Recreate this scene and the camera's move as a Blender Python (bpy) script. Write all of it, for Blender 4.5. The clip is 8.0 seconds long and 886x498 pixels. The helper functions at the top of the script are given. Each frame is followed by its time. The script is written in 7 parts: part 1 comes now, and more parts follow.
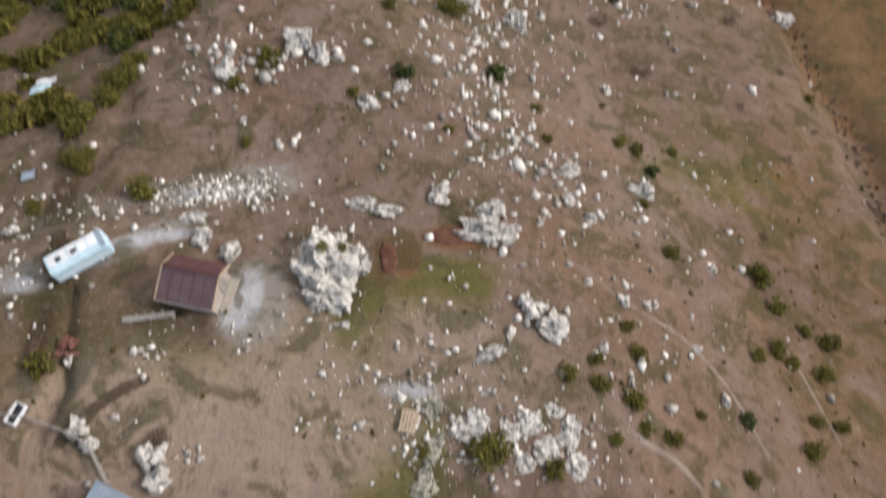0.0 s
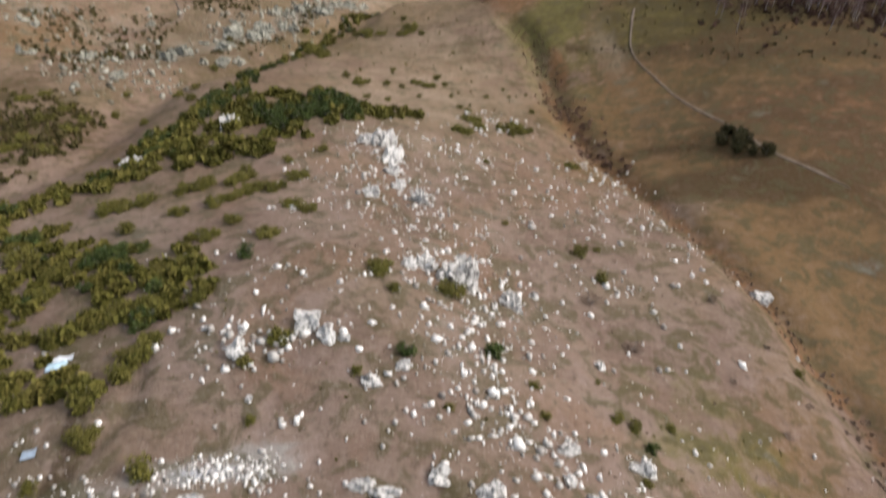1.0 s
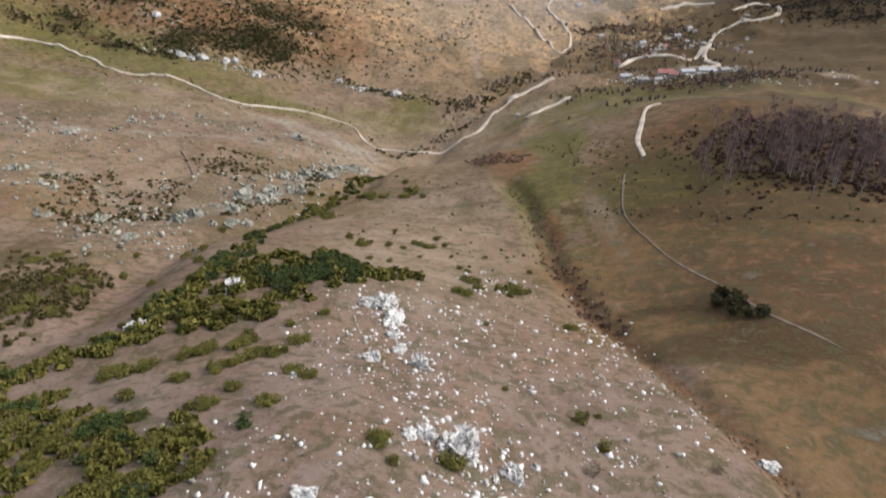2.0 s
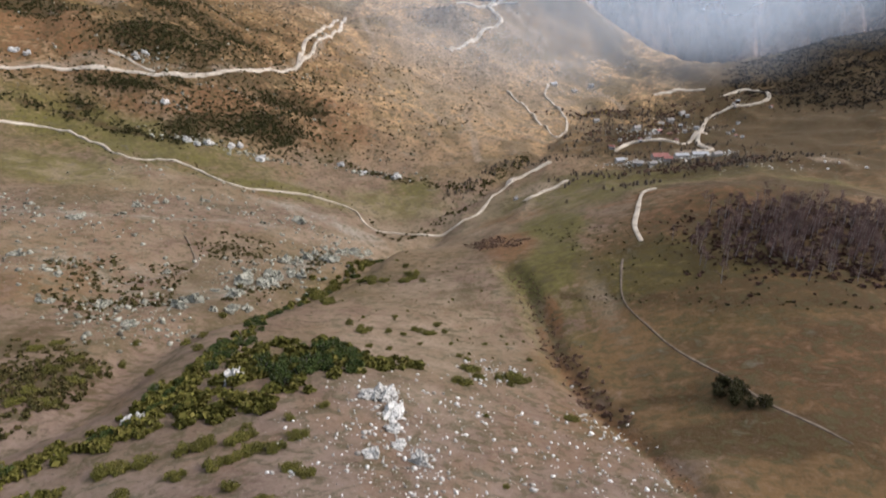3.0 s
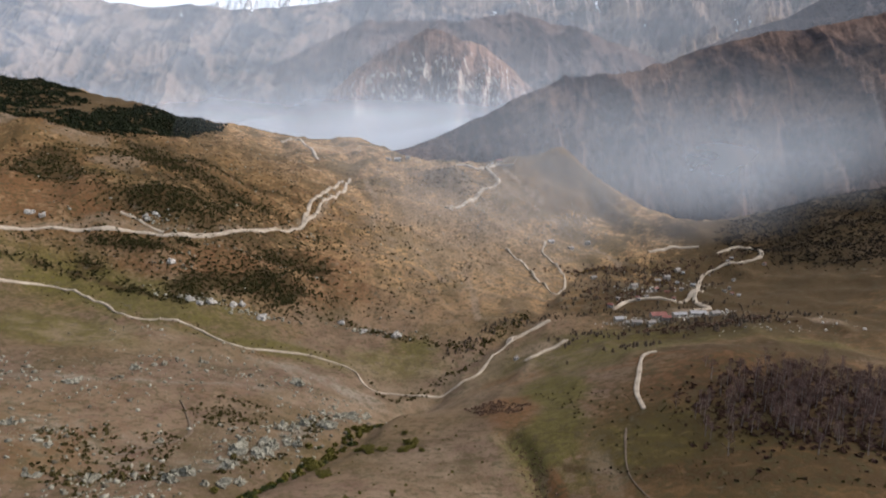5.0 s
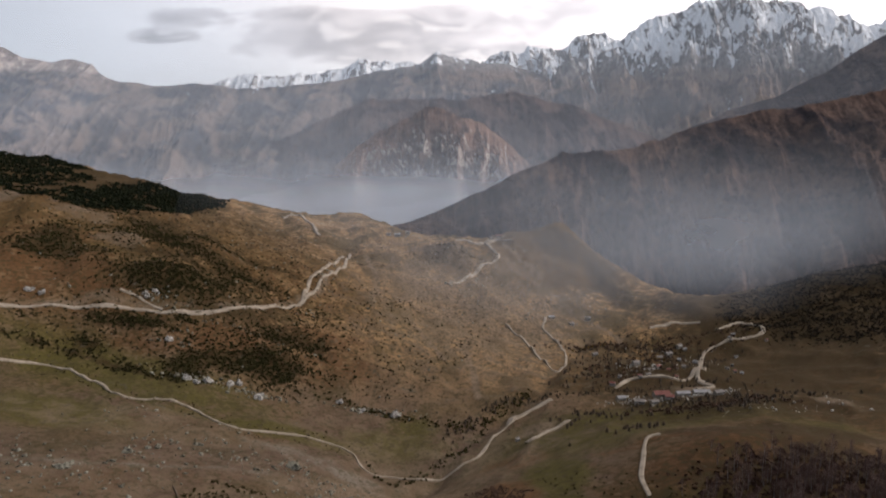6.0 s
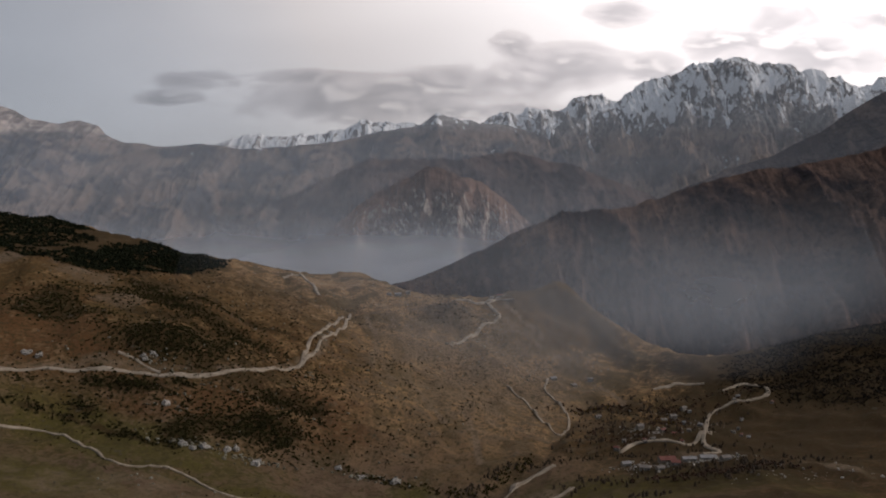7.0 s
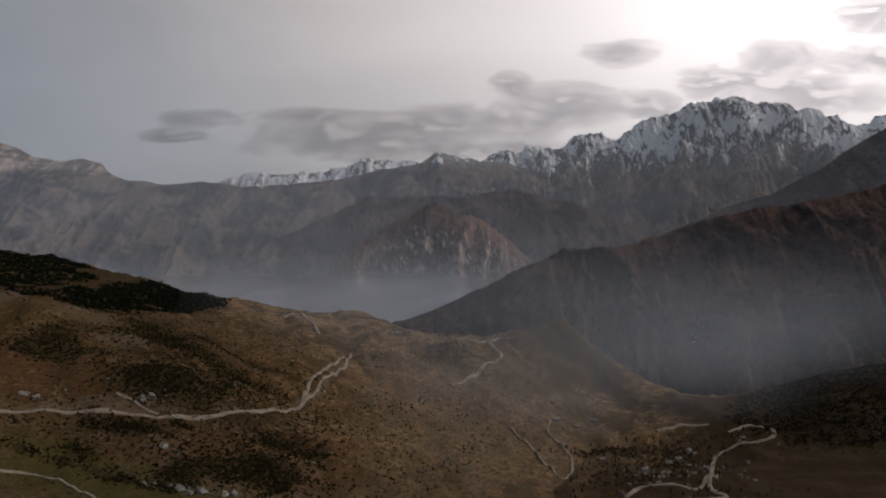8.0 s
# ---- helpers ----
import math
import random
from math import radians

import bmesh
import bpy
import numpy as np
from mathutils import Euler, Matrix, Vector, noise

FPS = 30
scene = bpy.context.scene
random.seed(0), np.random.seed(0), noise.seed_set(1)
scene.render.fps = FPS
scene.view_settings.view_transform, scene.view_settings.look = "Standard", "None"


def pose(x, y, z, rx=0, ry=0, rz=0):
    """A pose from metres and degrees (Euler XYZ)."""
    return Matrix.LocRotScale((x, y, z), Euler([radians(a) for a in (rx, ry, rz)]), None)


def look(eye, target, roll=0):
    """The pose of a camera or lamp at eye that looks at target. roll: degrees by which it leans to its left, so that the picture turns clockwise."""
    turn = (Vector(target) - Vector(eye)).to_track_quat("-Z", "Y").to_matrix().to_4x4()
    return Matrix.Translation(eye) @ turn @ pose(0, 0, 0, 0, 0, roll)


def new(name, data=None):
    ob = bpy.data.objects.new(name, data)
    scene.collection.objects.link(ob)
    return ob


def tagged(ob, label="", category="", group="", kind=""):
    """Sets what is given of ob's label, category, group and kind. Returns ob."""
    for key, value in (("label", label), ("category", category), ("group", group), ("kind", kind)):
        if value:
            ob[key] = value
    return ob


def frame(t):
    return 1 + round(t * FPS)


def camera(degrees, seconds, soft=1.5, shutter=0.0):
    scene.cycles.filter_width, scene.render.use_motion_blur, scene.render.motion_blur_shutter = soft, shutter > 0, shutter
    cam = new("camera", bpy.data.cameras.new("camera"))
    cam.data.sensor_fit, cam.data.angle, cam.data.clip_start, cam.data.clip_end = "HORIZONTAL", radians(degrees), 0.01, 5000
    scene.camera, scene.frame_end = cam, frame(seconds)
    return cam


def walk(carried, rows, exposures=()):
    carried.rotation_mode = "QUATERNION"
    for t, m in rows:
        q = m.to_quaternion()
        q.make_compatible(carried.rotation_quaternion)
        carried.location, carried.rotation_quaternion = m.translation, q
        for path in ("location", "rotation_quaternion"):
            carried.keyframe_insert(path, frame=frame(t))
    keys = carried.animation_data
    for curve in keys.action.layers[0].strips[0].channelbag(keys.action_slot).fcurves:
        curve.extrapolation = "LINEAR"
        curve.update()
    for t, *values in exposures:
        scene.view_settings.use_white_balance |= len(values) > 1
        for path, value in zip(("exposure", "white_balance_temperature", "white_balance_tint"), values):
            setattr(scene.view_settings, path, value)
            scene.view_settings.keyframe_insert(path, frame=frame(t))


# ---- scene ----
cam = camera(63.55, 8.0, soft=1.8, shutter=0.5)
EYE = 57.0  # the drone's first height over the hut's yard
ROWS = [
    (0.0, 0.00, 0.00, 0.00, -66.165, -0.061, -0.070),
    (0.5, -0.02, 0.03, 1.32, -55.633, -0.064, -0.022),
    (1.0, -0.05, 0.10, 2.73, -45.413, 0.031, -0.105),
    (1.5, -0.08, 0.21, 4.22, -38.053, 0.113, -0.126),
    (2.0, -0.10, 0.34, 5.78, -33.426, 0.078, -0.104),
    (2.2, -0.10, 0.40, 6.42, -32.148, 0.055, -0.124),
    (3.3, -0.06, 0.74, 10.11, -25.419, -0.007, -0.079),
    (3.5, -0.05, 0.81, 10.80, -24.181, -0.054, -0.071),
    (4.0, 0.00, 0.99, 12.55, -21.238, -0.032, -0.131),
    (4.5, 0.06, 1.19, 14.32, -18.294, 0.035, -0.138),
    (4.7, 0.08, 1.27, 15.02, -17.115, 0.082, -0.084),
    (5.8, 0.15, 1.88, 18.83, -10.719, -0.017, -0.071),
    (6.0, 0.14, 2.02, 19.50, -9.550, 0.041, -0.086),
    (6.5, 0.08, 2.43, 21.13, -6.928, -0.013, -0.075),
    (7.0, -0.06, 2.94, 22.66, -4.951, -0.059, -0.055),
    (7.5, -0.31, 3.58, 24.07, -3.430, -0.082, -0.033),
    (8.0, -0.70, 4.37, 25.33, -2.000, -0.054, 0.000),
]
walk(cam, [(t, pose(x, y, EYE + z, 90 + pitch, 0, yaw) @ pose(0, 0, 0, 0, 0, roll)) for t, x, y, z, pitch, roll, yaw in ROWS],
     exposures=[(0.0, 0.62, 6250, 13), (0.5, 0.82, 6150, 13), (1.0, 0.95, 6050, 12), (2.0, 1.02, 5850, 11), (3.5, 0.8, 5900, 12), (4.5, 0.68, 6050, 12), (6.0, -0.45, 6400, 15), (6.5, -0.85, 6450, 15), (7.0, -1.25, 6500, 15), (8.0, -1.68, 6500, 15)])

# ---- world, sun, exposure ----
SUN_AZ, SUN_EL = 92.0, 34.0  # the sun stands behind thin cloud, east of the walk
sun_dir = Vector((math.sin(radians(SUN_AZ)) * math.cos(radians(SUN_EL)), math.cos(radians(SUN_AZ)) * math.cos(radians(SUN_EL)), math.sin(radians(SUN_EL))))
sun = new("sun", bpy.data.lights.new("sun", "SUN"))
sun.data.energy, sun.data.angle, sun.data.color = 3.0, radians(10), (1.0, 0.93, 0.84)
sun.matrix_world = look((0, 0, 400), Vector((0, 0, 400)) - sun_dir)


class Nodes:
    """Short hand for node trees."""

    def __init__(self, tree):
        self.tree = tree
        tree.nodes.clear()

    def add(self, kind, out=0, props=None, **ins):
        n = self.tree.nodes.new(kind)
        for k, v in (props or {}).items():
            setattr(n, k, v)
        for k, v in ins.items():
            self.put(n.inputs[int(k[1:])] if k[0] == "i" and k[1:].isdigit() else n.inputs[k], v)
        return n.outputs[out]

    def put(self, socket, v):
        if isinstance(v, bpy.types.NodeSocket):
            self.tree.links.new(v, socket)
        else:
            socket.default_value = v

    def math(self, op, a, b=0.0, c=0.0, clamp=False):
        return self.add("ShaderNodeMath", props={"operation": op, "use_clamp": clamp}, i0=a, i1=b, i2=c)

    def vec(self, op, a, b=(0, 0, 0)):
        return self.add("ShaderNodeVectorMath", 1 if op == "DOT_PRODUCT" else 0, props={"operation": op}, i0=a, i1=b)

    def mix(self, f, a, b, blend="MIX"):
        n = self.tree.nodes.new("ShaderNodeMix")
        n.data_type, n.blend_type = "RGBA", blend
        self.put(n.inputs[0], f), self.put(n.inputs[6], a), self.put(n.inputs[7], b)
        return n.outputs[2]

    def ramp(self, f, *stops):
        n = self.tree.nodes.new("ShaderNodeValToRGB")
        el = n.color_ramp.elements
        for i, (p, c) in enumerate(stops):
            e = el[i] if i < 2 else el.new(p)
            e.position = p
        for e, (p, c) in zip(sorted(el, key=lambda e: e.position), sorted(stops, key=lambda s: s[0])):
            e.color = (c, c, c, 1) if isinstance(c, (int, float)) else (*c, 1)
        self.put(n.inputs[0], f)
        return n.outputs[0]

    def span(self, f, a, b, c=0.0, d=1.0):
        return self.add("ShaderNodeMapRange", props={"interpolation_type": "SMOOTHSTEP"}, i0=f, i1=a, i2=b, i3=c, i4=d)

    def noise(self, where, scale, detail=4.0, rough=0.55, warp=0.0, out=0):
        return self.add("ShaderNodeTexNoise", out, Vector=where, Scale=scale, Detail=detail, Roughness=rough, Distortion=warp)


def rgb(r, g, b):
    return (r, g, b, 1.0)


world = bpy.data.worlds.new("world")
scene.world = world
world.use_nodes = True
w = Nodes(world.node_tree)
sky = w.add("ShaderNodeTexSky", props={"sky_type": "NISHITA", "sun_disc": False, "sun_elevation": radians(SUN_EL), "sun_rotation": radians(SUN_AZ), "altitude": 1500.0, "dust_density": 3.0})
way = w.add("ShaderNodeTexCoord")
part_xyz = w.tree.nodes.new("ShaderNodeSeparateXYZ")
w.put(part_xyz.inputs[0], way)
up = part_xyz.outputs[2]
# high overcast, brightest round the hidden sun
thin_cloud = Vector((math.sin(radians(34)) * math.cos(radians(29)), math.cos(radians(34)) * math.cos(radians(29)), math.sin(radians(29))))
toward = w.math("MAXIMUM", w.vec("DOT_PRODUCT", way, tuple(thin_cloud)), 0.0)


def lobe(power, amount):
    return w.math("MULTIPLY", w.math("POWER", toward, power), amount)


veil_noise = w.noise(w.vec("MULTIPLY", way, (1.0, 1.0, 3.0)), 2.2, 5.0, 0.5, 0.4)
glow = w.math("ADD", w.math("ADD", lobe(1.6, 0.70), lobe(6.0, 1.9)), lobe(20.0, 1.6))
bright = w.math("MULTIPLY", w.math("ADD", glow, 0.54), w.math("ADD", w.math("MULTIPLY", veil_noise, 0.5), 0.75))
bright = w.math("MULTIPLY", bright, w.span(up, 0.22, 0.75, 1.3, 0.62))  # dimmed overhead, out of view, so that less light reaches the ground
bright = w.math("MULTIPLY", bright, w.math("ADD", 1.0, w.math("MULTIPLY", w.math("MAXIMUM", w.math("MULTIPLY", part_xyz.outputs[1], -1.0), 0.0), 0.7)))  # unseen sky behind the eye, brightened to fill the slopes that face it
grey = w.mix(w.math("MINIMUM", w.math("MULTIPLY", glow, 1.5), 1.0), rgb(0.85, 0.97, 1.09), rgb(1.06, 1.01, 0.97))
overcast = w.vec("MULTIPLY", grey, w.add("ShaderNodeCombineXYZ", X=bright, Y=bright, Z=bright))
overcast = w.mix(0.15, overcast, w.vec("MULTIPLY", sky, (0.12, 0.12, 0.12)))
# flat cloud banks low over the mountains: heading, height, half widths (as slopes), and how thick
ahead_y = w.math("MAXIMUM", part_xyz.outputs[1], 0.05)
head_u, head_v = w.math("DIVIDE", part_xyz.outputs[0], ahead_y), w.math("DIVIDE", up, ahead_y)
CLOUDS = [(-0.10, 0.121, 0.22, 0.038), (-0.02, 0.137, 0.22, 0.030), (-0.177, 0.150, 0.10, 0.014), (0.05, 0.142, 0.13, 0.026), (-0.34, 0.146, 0.065, 0.015), (-0.37, 0.124, 0.05, 0.012), (0.16, 0.160, 0.12, 0.042), (0.10, 0.190, 0.035, 0.026), (0.02, 0.105, 0.18, 0.014),
          (0.28, 0.167, 0.055, 0.026), (0.25, 0.236, 0.06, 0.020), (0.46, 0.225, 0.065, 0.032), (0.60, 0.225, 0.09, 0.026), (0.60, 0.290, 0.06, 0.032), (0.39, 0.195, 0.07, 0.030), (0.52, 0.18, 0.12, 0.03), (-0.9, 0.2, 0.2, 0.03), (1.1, 0.2, 0.25, 0.05)]
best = None
for cu, cv, ru, rv in CLOUDS:
    du, dv = w.math("DIVIDE", w.math("SUBTRACT", head_u, cu), ru), w.math("DIVIDE", w.math("SUBTRACT", head_v, cv), rv)
    m_ = w.math("SUBTRACT", 1.0, w.math("ADD", w.math("MULTIPLY", du, du), w.math("MULTIPLY", dv, dv)))
    best = m_ if best is None else w.math("MAXIMUM", best, m_)
flat = w.add("ShaderNodeCombineXYZ", X=head_u, Y=w.math("MULTIPLY", head_v, 2.6), Z=0.0)
puffs = w.noise(flat, 11.0, 9.0, 0.58, 0.5)
above = w.noise(w.vec("ADD", flat, (0.012, 0.030, 0.0)), 11.0, 9.0, 0.58, 0.5)
body = w.math("ADD", w.math("MAXIMUM", best, -1.5), w.math("MULTIPLY", w.math("SUBTRACT", puffs, 0.5), 3.6))
dense = w.math("MULTIPLY", w.span(body, -0.10, 0.40), w.span(part_xyz.outputs[1], 0.1, 0.3))
rim = w.span(w.math("SUBTRACT", puffs, above), 0.02, 0.15)
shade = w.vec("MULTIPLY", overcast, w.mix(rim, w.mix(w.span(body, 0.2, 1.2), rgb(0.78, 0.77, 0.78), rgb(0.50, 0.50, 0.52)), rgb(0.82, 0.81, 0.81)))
overcast = w.mix(w.math("MULTIPLY", dense, 0.9), overcast, shade)
ground_side = w.span(up, -0.02, -0.12)
overcast = w.mix(ground_side, overcast, rgb(0.12, 0.11, 0.10))
back = w.tree.nodes.new("ShaderNodeBackground")
w.put(back.inputs[0], overcast)
back.inputs[1].default_value = 1.0
w.put(w.tree.nodes.new("ShaderNodeOutputWorld").inputs[0], back.outputs[0])

# ---- the lie of the land ----
def hash2(ix, iy, seed):
    h = np.sin(ix * 127.1 + iy * 311.7 + seed * 74.7) * 43758.5453
    return h - np.floor(h)


def value_noise(x, y, seed=0):
    ix, iy = np.floor(x), np.floor(y)
    fx, fy = x - ix, y - iy
    fx, fy = fx * fx * fx * (fx * (fx * 6 - 15) + 10), fy * fy * fy * (fy * (fy * 6 - 15) + 10)
    a, b = hash2(ix, iy, seed), hash2(ix + 1, iy, seed)
    c, d = hash2(ix, iy + 1, seed), hash2(ix + 1, iy + 1, seed)
    return (a + (b - a) * fx) * (1 - fy) + (c + (d - c) * fx) * fy - 0.5


def fractal(x, y, size, octaves=4, seed=0, gain=0.5):
    total, amp = 0.0, 1.0
    for o in range(octaves):
        total = total + amp * value_noise(x / size + 17.3 * o, y / size - 9.1 * o, seed + o)
        size, amp = size / 2.03, amp * gain
    return total


def ribs(x, y, size, octaves=4, seed=0):
    """Sharp-crested noise, about 0 to 1: spurs and gullies."""
    total, amp, norm = 0.0, 1.0, 0.0
    for o in range(octaves):
        n = 1 - np.abs(2 * value_noise(x / size + 5.7 * o, y / size + 3.3 * o, seed + o))
        total, norm = total + amp * n * n, norm + amp
        size, amp = size / 2.1, amp * 0.5
    return total / norm


# spot heights of each landform: east, ahead, height
SPUR = [(0, 0, 4), (8, 18, 3), (16, 20, -1.5), (35, 23, -11), (21, 35, -8), (4, 27, 0.5), (-14, 32, 0), (-28, 22, 4), (-21, 22, 3.4), (-19, 39, -1), (-4, 46, -3),
        (20, 52, -14), (46, 43, -18), (8, 65, -14.5), (62, 67, -30), (50, 72, -25.5), (-26, 67, -9), (-37, 70, -11), (-42, 46, -5), (-5, 66, -9), (0, 95, -24)]
SPUR_FOOT = [(31, 130, -45), (44, 136, -50), (-42, 100, -23), (-67, 89, -23), (-3, 142, -41), (-27, 126, -29), (-62, 104, -26), (40, 196, -66), (18, 272, -79), (-23, 320, -100)]
FIELDS = [(81, 118, -37), (70, 142, -44), (121, 189, -47), (128, 294, -56), (96, 321, -73), (105, 336, -73), (67, 193, -58), (60, 430, -118)]
VALLEY = [(48, 478, -124), (177, 573, -127), (260, 699, -153), (354, 770, -140), (137, 851, -149), (401, 1086, -198), (444, 1061, -187), (-34, 402, -131), (-28, 350, -119), (-10, 372, -124)]
LEFT_BANK = [(-79, 257, -80), (-175, 309, -75), (-140, 220, -57), (-118, 221, -66), (-75, 357, -100), (-50, 407, -122), (-72, 499, -120), (-164, 440, -97), (-272, 464, -81)]
LEFT_HILL = [(-243, 570, -63), (-248, 605, -43), (-1, 809, -120), (-127, 918, -84), (-409, 737, 2), (-255, 1270, -86), (-429, 1162, -20), (-484, 1133, 2), (-622, 1234, 18), (-682, 1255, 30), (-527, 1240, -12), (-600, 1000, 30), (-200, 1290, -76), (-140, 1285, -80)]
KNOLL = [(86, 1117, -93), (112, 1218, -112), (158, 1200, -97), (186, 1218, -87), (208, 1218, -86), (191, 1116, -90), (250, 1200, -124), (303, 1230, -172), (348, 1200, -205), (400, 1150, -228), (440, 1230, -255), (-85, 1298, -112), (-169, 1534, -135)]
RIGHT_HILL = [(468, 837, -97), (528, 869, -90), (800, 900, -20)]
BEYOND = [(0, 1800, -330), (300, 1700, -360), (-400, 1750, -300), (650, 1500, -330), (-900, 1800, -200), (0, 3000, -420), (2500, 3000, -300), (-2500, 3000, -300),
          (-400, 0, -20), (-700, 400, 20), (420, 0, -60), (520, 400, -70), (0, -80, 12), (0, -600, 60), (-700, -600, 40), (700, -600, 0), (2500, 0, 50), (-2500, 0, 80), (0, -3000, 100)]
SPOTS = np.array(SPUR + SPUR_FOOT + FIELDS + VALLEY + LEFT_BANK + LEFT_HILL + KNOLL + RIGHT_HILL + BEYOND, float)


def _kernel(ax, ay, bx, by):
    return -np.sqrt((ax - bx) ** 2 + (ay - by) ** 2 + 64.0)


_n = len(SPOTS)
_m = np.zeros((_n + 3, _n + 3))
_m[:_n, :_n] = _kernel(SPOTS[:, None, 0], SPOTS[:, None, 1], SPOTS[None, :, 0], SPOTS[None, :, 1]) + 1.0 * np.eye(_n)
_m[:_n, _n], _m[:_n, _n + 1], _m[:_n, _n + 2] = 1, SPOTS[:, 0], SPOTS[:, 1]
_m[_n:, :_n] = _m[:_n, _n:].T
WEIGHTS = np.linalg.solve(_m, np.concatenate([SPOTS[:, 2], [0, 0, 0]]))


def smooth_land(x, y):
    z = WEIGHTS[_n] + WEIGHTS[_n + 1] * x + WEIGHTS[_n + 2] * y
    for (sx, sy, _), k in zip(SPOTS, WEIGHTS):
        z = z + k * _kernel(x, y, sx, sy)
    return z


def along(x, y, line):
    """How far points lie from a line."""
    best = np.full(np.shape(x), 1e9)
    for (ax, ay), (bx, by) in zip(line, line[1:]):
        t = np.clip(((x - ax) * (bx - ax) + (y - ay) * (by - ay)) / ((bx - ax) ** 2 + (by - ay) ** 2), 0, 1)
        best = np.minimum(best, np.hypot(x - ax - t * (bx - ax), y - ay - t * (by - ay)))
    return best


# gullies: line, depth, half width
GULLIES = [
    ([(-120, 80), (-84, 107), (-77, 118), (-78, 136), (-81, 162), (-80, 190), (-68, 210), (-50, 247), (-35, 280), (-30, 345), (0, 400)], 5.0, 9.0),
    ([(27, 262), (32, 240), (34, 205), (34, 172), (36, 151), (41, 134), (43, 118), (46, 100), (50, 85), (54, 71), (56, 58), (56, 50), (54, 38), (58, 10), (66, -30)], 2.6, 4.0),
    ([(-60, 20), (-36, 26), (-33, 31), (-31, 38), (-33, 46)], 0.5, 1.2),
    ([(-29.5, 20), (-29, 16), (-28, 12), (-29, 9)], 0.7, 0.7),
    ([(10, 440), (35, 470), (70, 520), (110, 640), (160, 760)], 5.0, 9.0),
]


def land(x, y):
    """The ground's height."""
    x, y = np.asarray(x, float), np.asarray(y, float)
    r = np.hypot(x, y)
    z = smooth_land(x, y)
    wob = 0.12 * r ** 0.6 * fractal(x, y, 25.0, 2, 31)
    for line, depth, half in GULLIES:
        z = z - depth * np.exp(-((along(x, y, line) + wob) / half) ** 2)
    rough = np.clip((r - 20) / 500, 0, 1)
    z = z + (0.35 + 5.0 * rough) * fractal(x, y, 82.0, 5, 3)
    z = z + 0.24 * np.clip(150 / np.maximum(r, 1), 0, 1) * fractal(x, y, 5.0, 3, 11)
    far = np.clip((r - 350) / 700, 0, 1)
    z = z + 22 * far * (ribs(x + 0.25 * y, y * 0.5, 150, 5, 21) - 0.5)
    z = z + 5 * np.clip((r - 180) / 300, 0, 1) * (ribs(x - 0.3 * y, y * 0.7, 46, 3, 27) - 0.5)
    # rain-cut ribs down the hill's eastern flank
    flank = np.clip((y - 470) / 120, 0, 1) * np.clip((1230 - y) / 150, 0, 1) * np.clip((x + 330) / 160, 0, 1) * np.clip((300 - x) / 120, 0, 1)
    return z + 13 * flank * (ribs(0.5 * x + 0.87 * y, 0.2 * (0.87 * x - 0.5 * y), 62, 4, 33) - 0.5)

# ---- materials of the land ----
def surface(name):
    m = bpy.data.materials.new(name)
    m.use_nodes = True
    n = Nodes(m.node_tree)
    bsdf = n.tree.nodes.new("ShaderNodeBsdfPrincipled")
    n.put(n.tree.nodes.new("ShaderNodeOutputMaterial").inputs[0], bsdf.outputs[0])
    bsdf.inputs["Roughness"].default_value = 0.9
    bsdf.inputs["Specular IOR Level"].default_value = 0.03  # rough soil, grass and leaves hardly shine
    return m, n, bsdf


def bump(n, bsdf, height, strength, distance):
    n.put(bsdf.inputs["Normal"], n.add("ShaderNodeBump", Height=height, Strength=strength, Distance=distance))


def place(n):
    return n.add("ShaderNodeNewGeometry")  # the point's place in the world


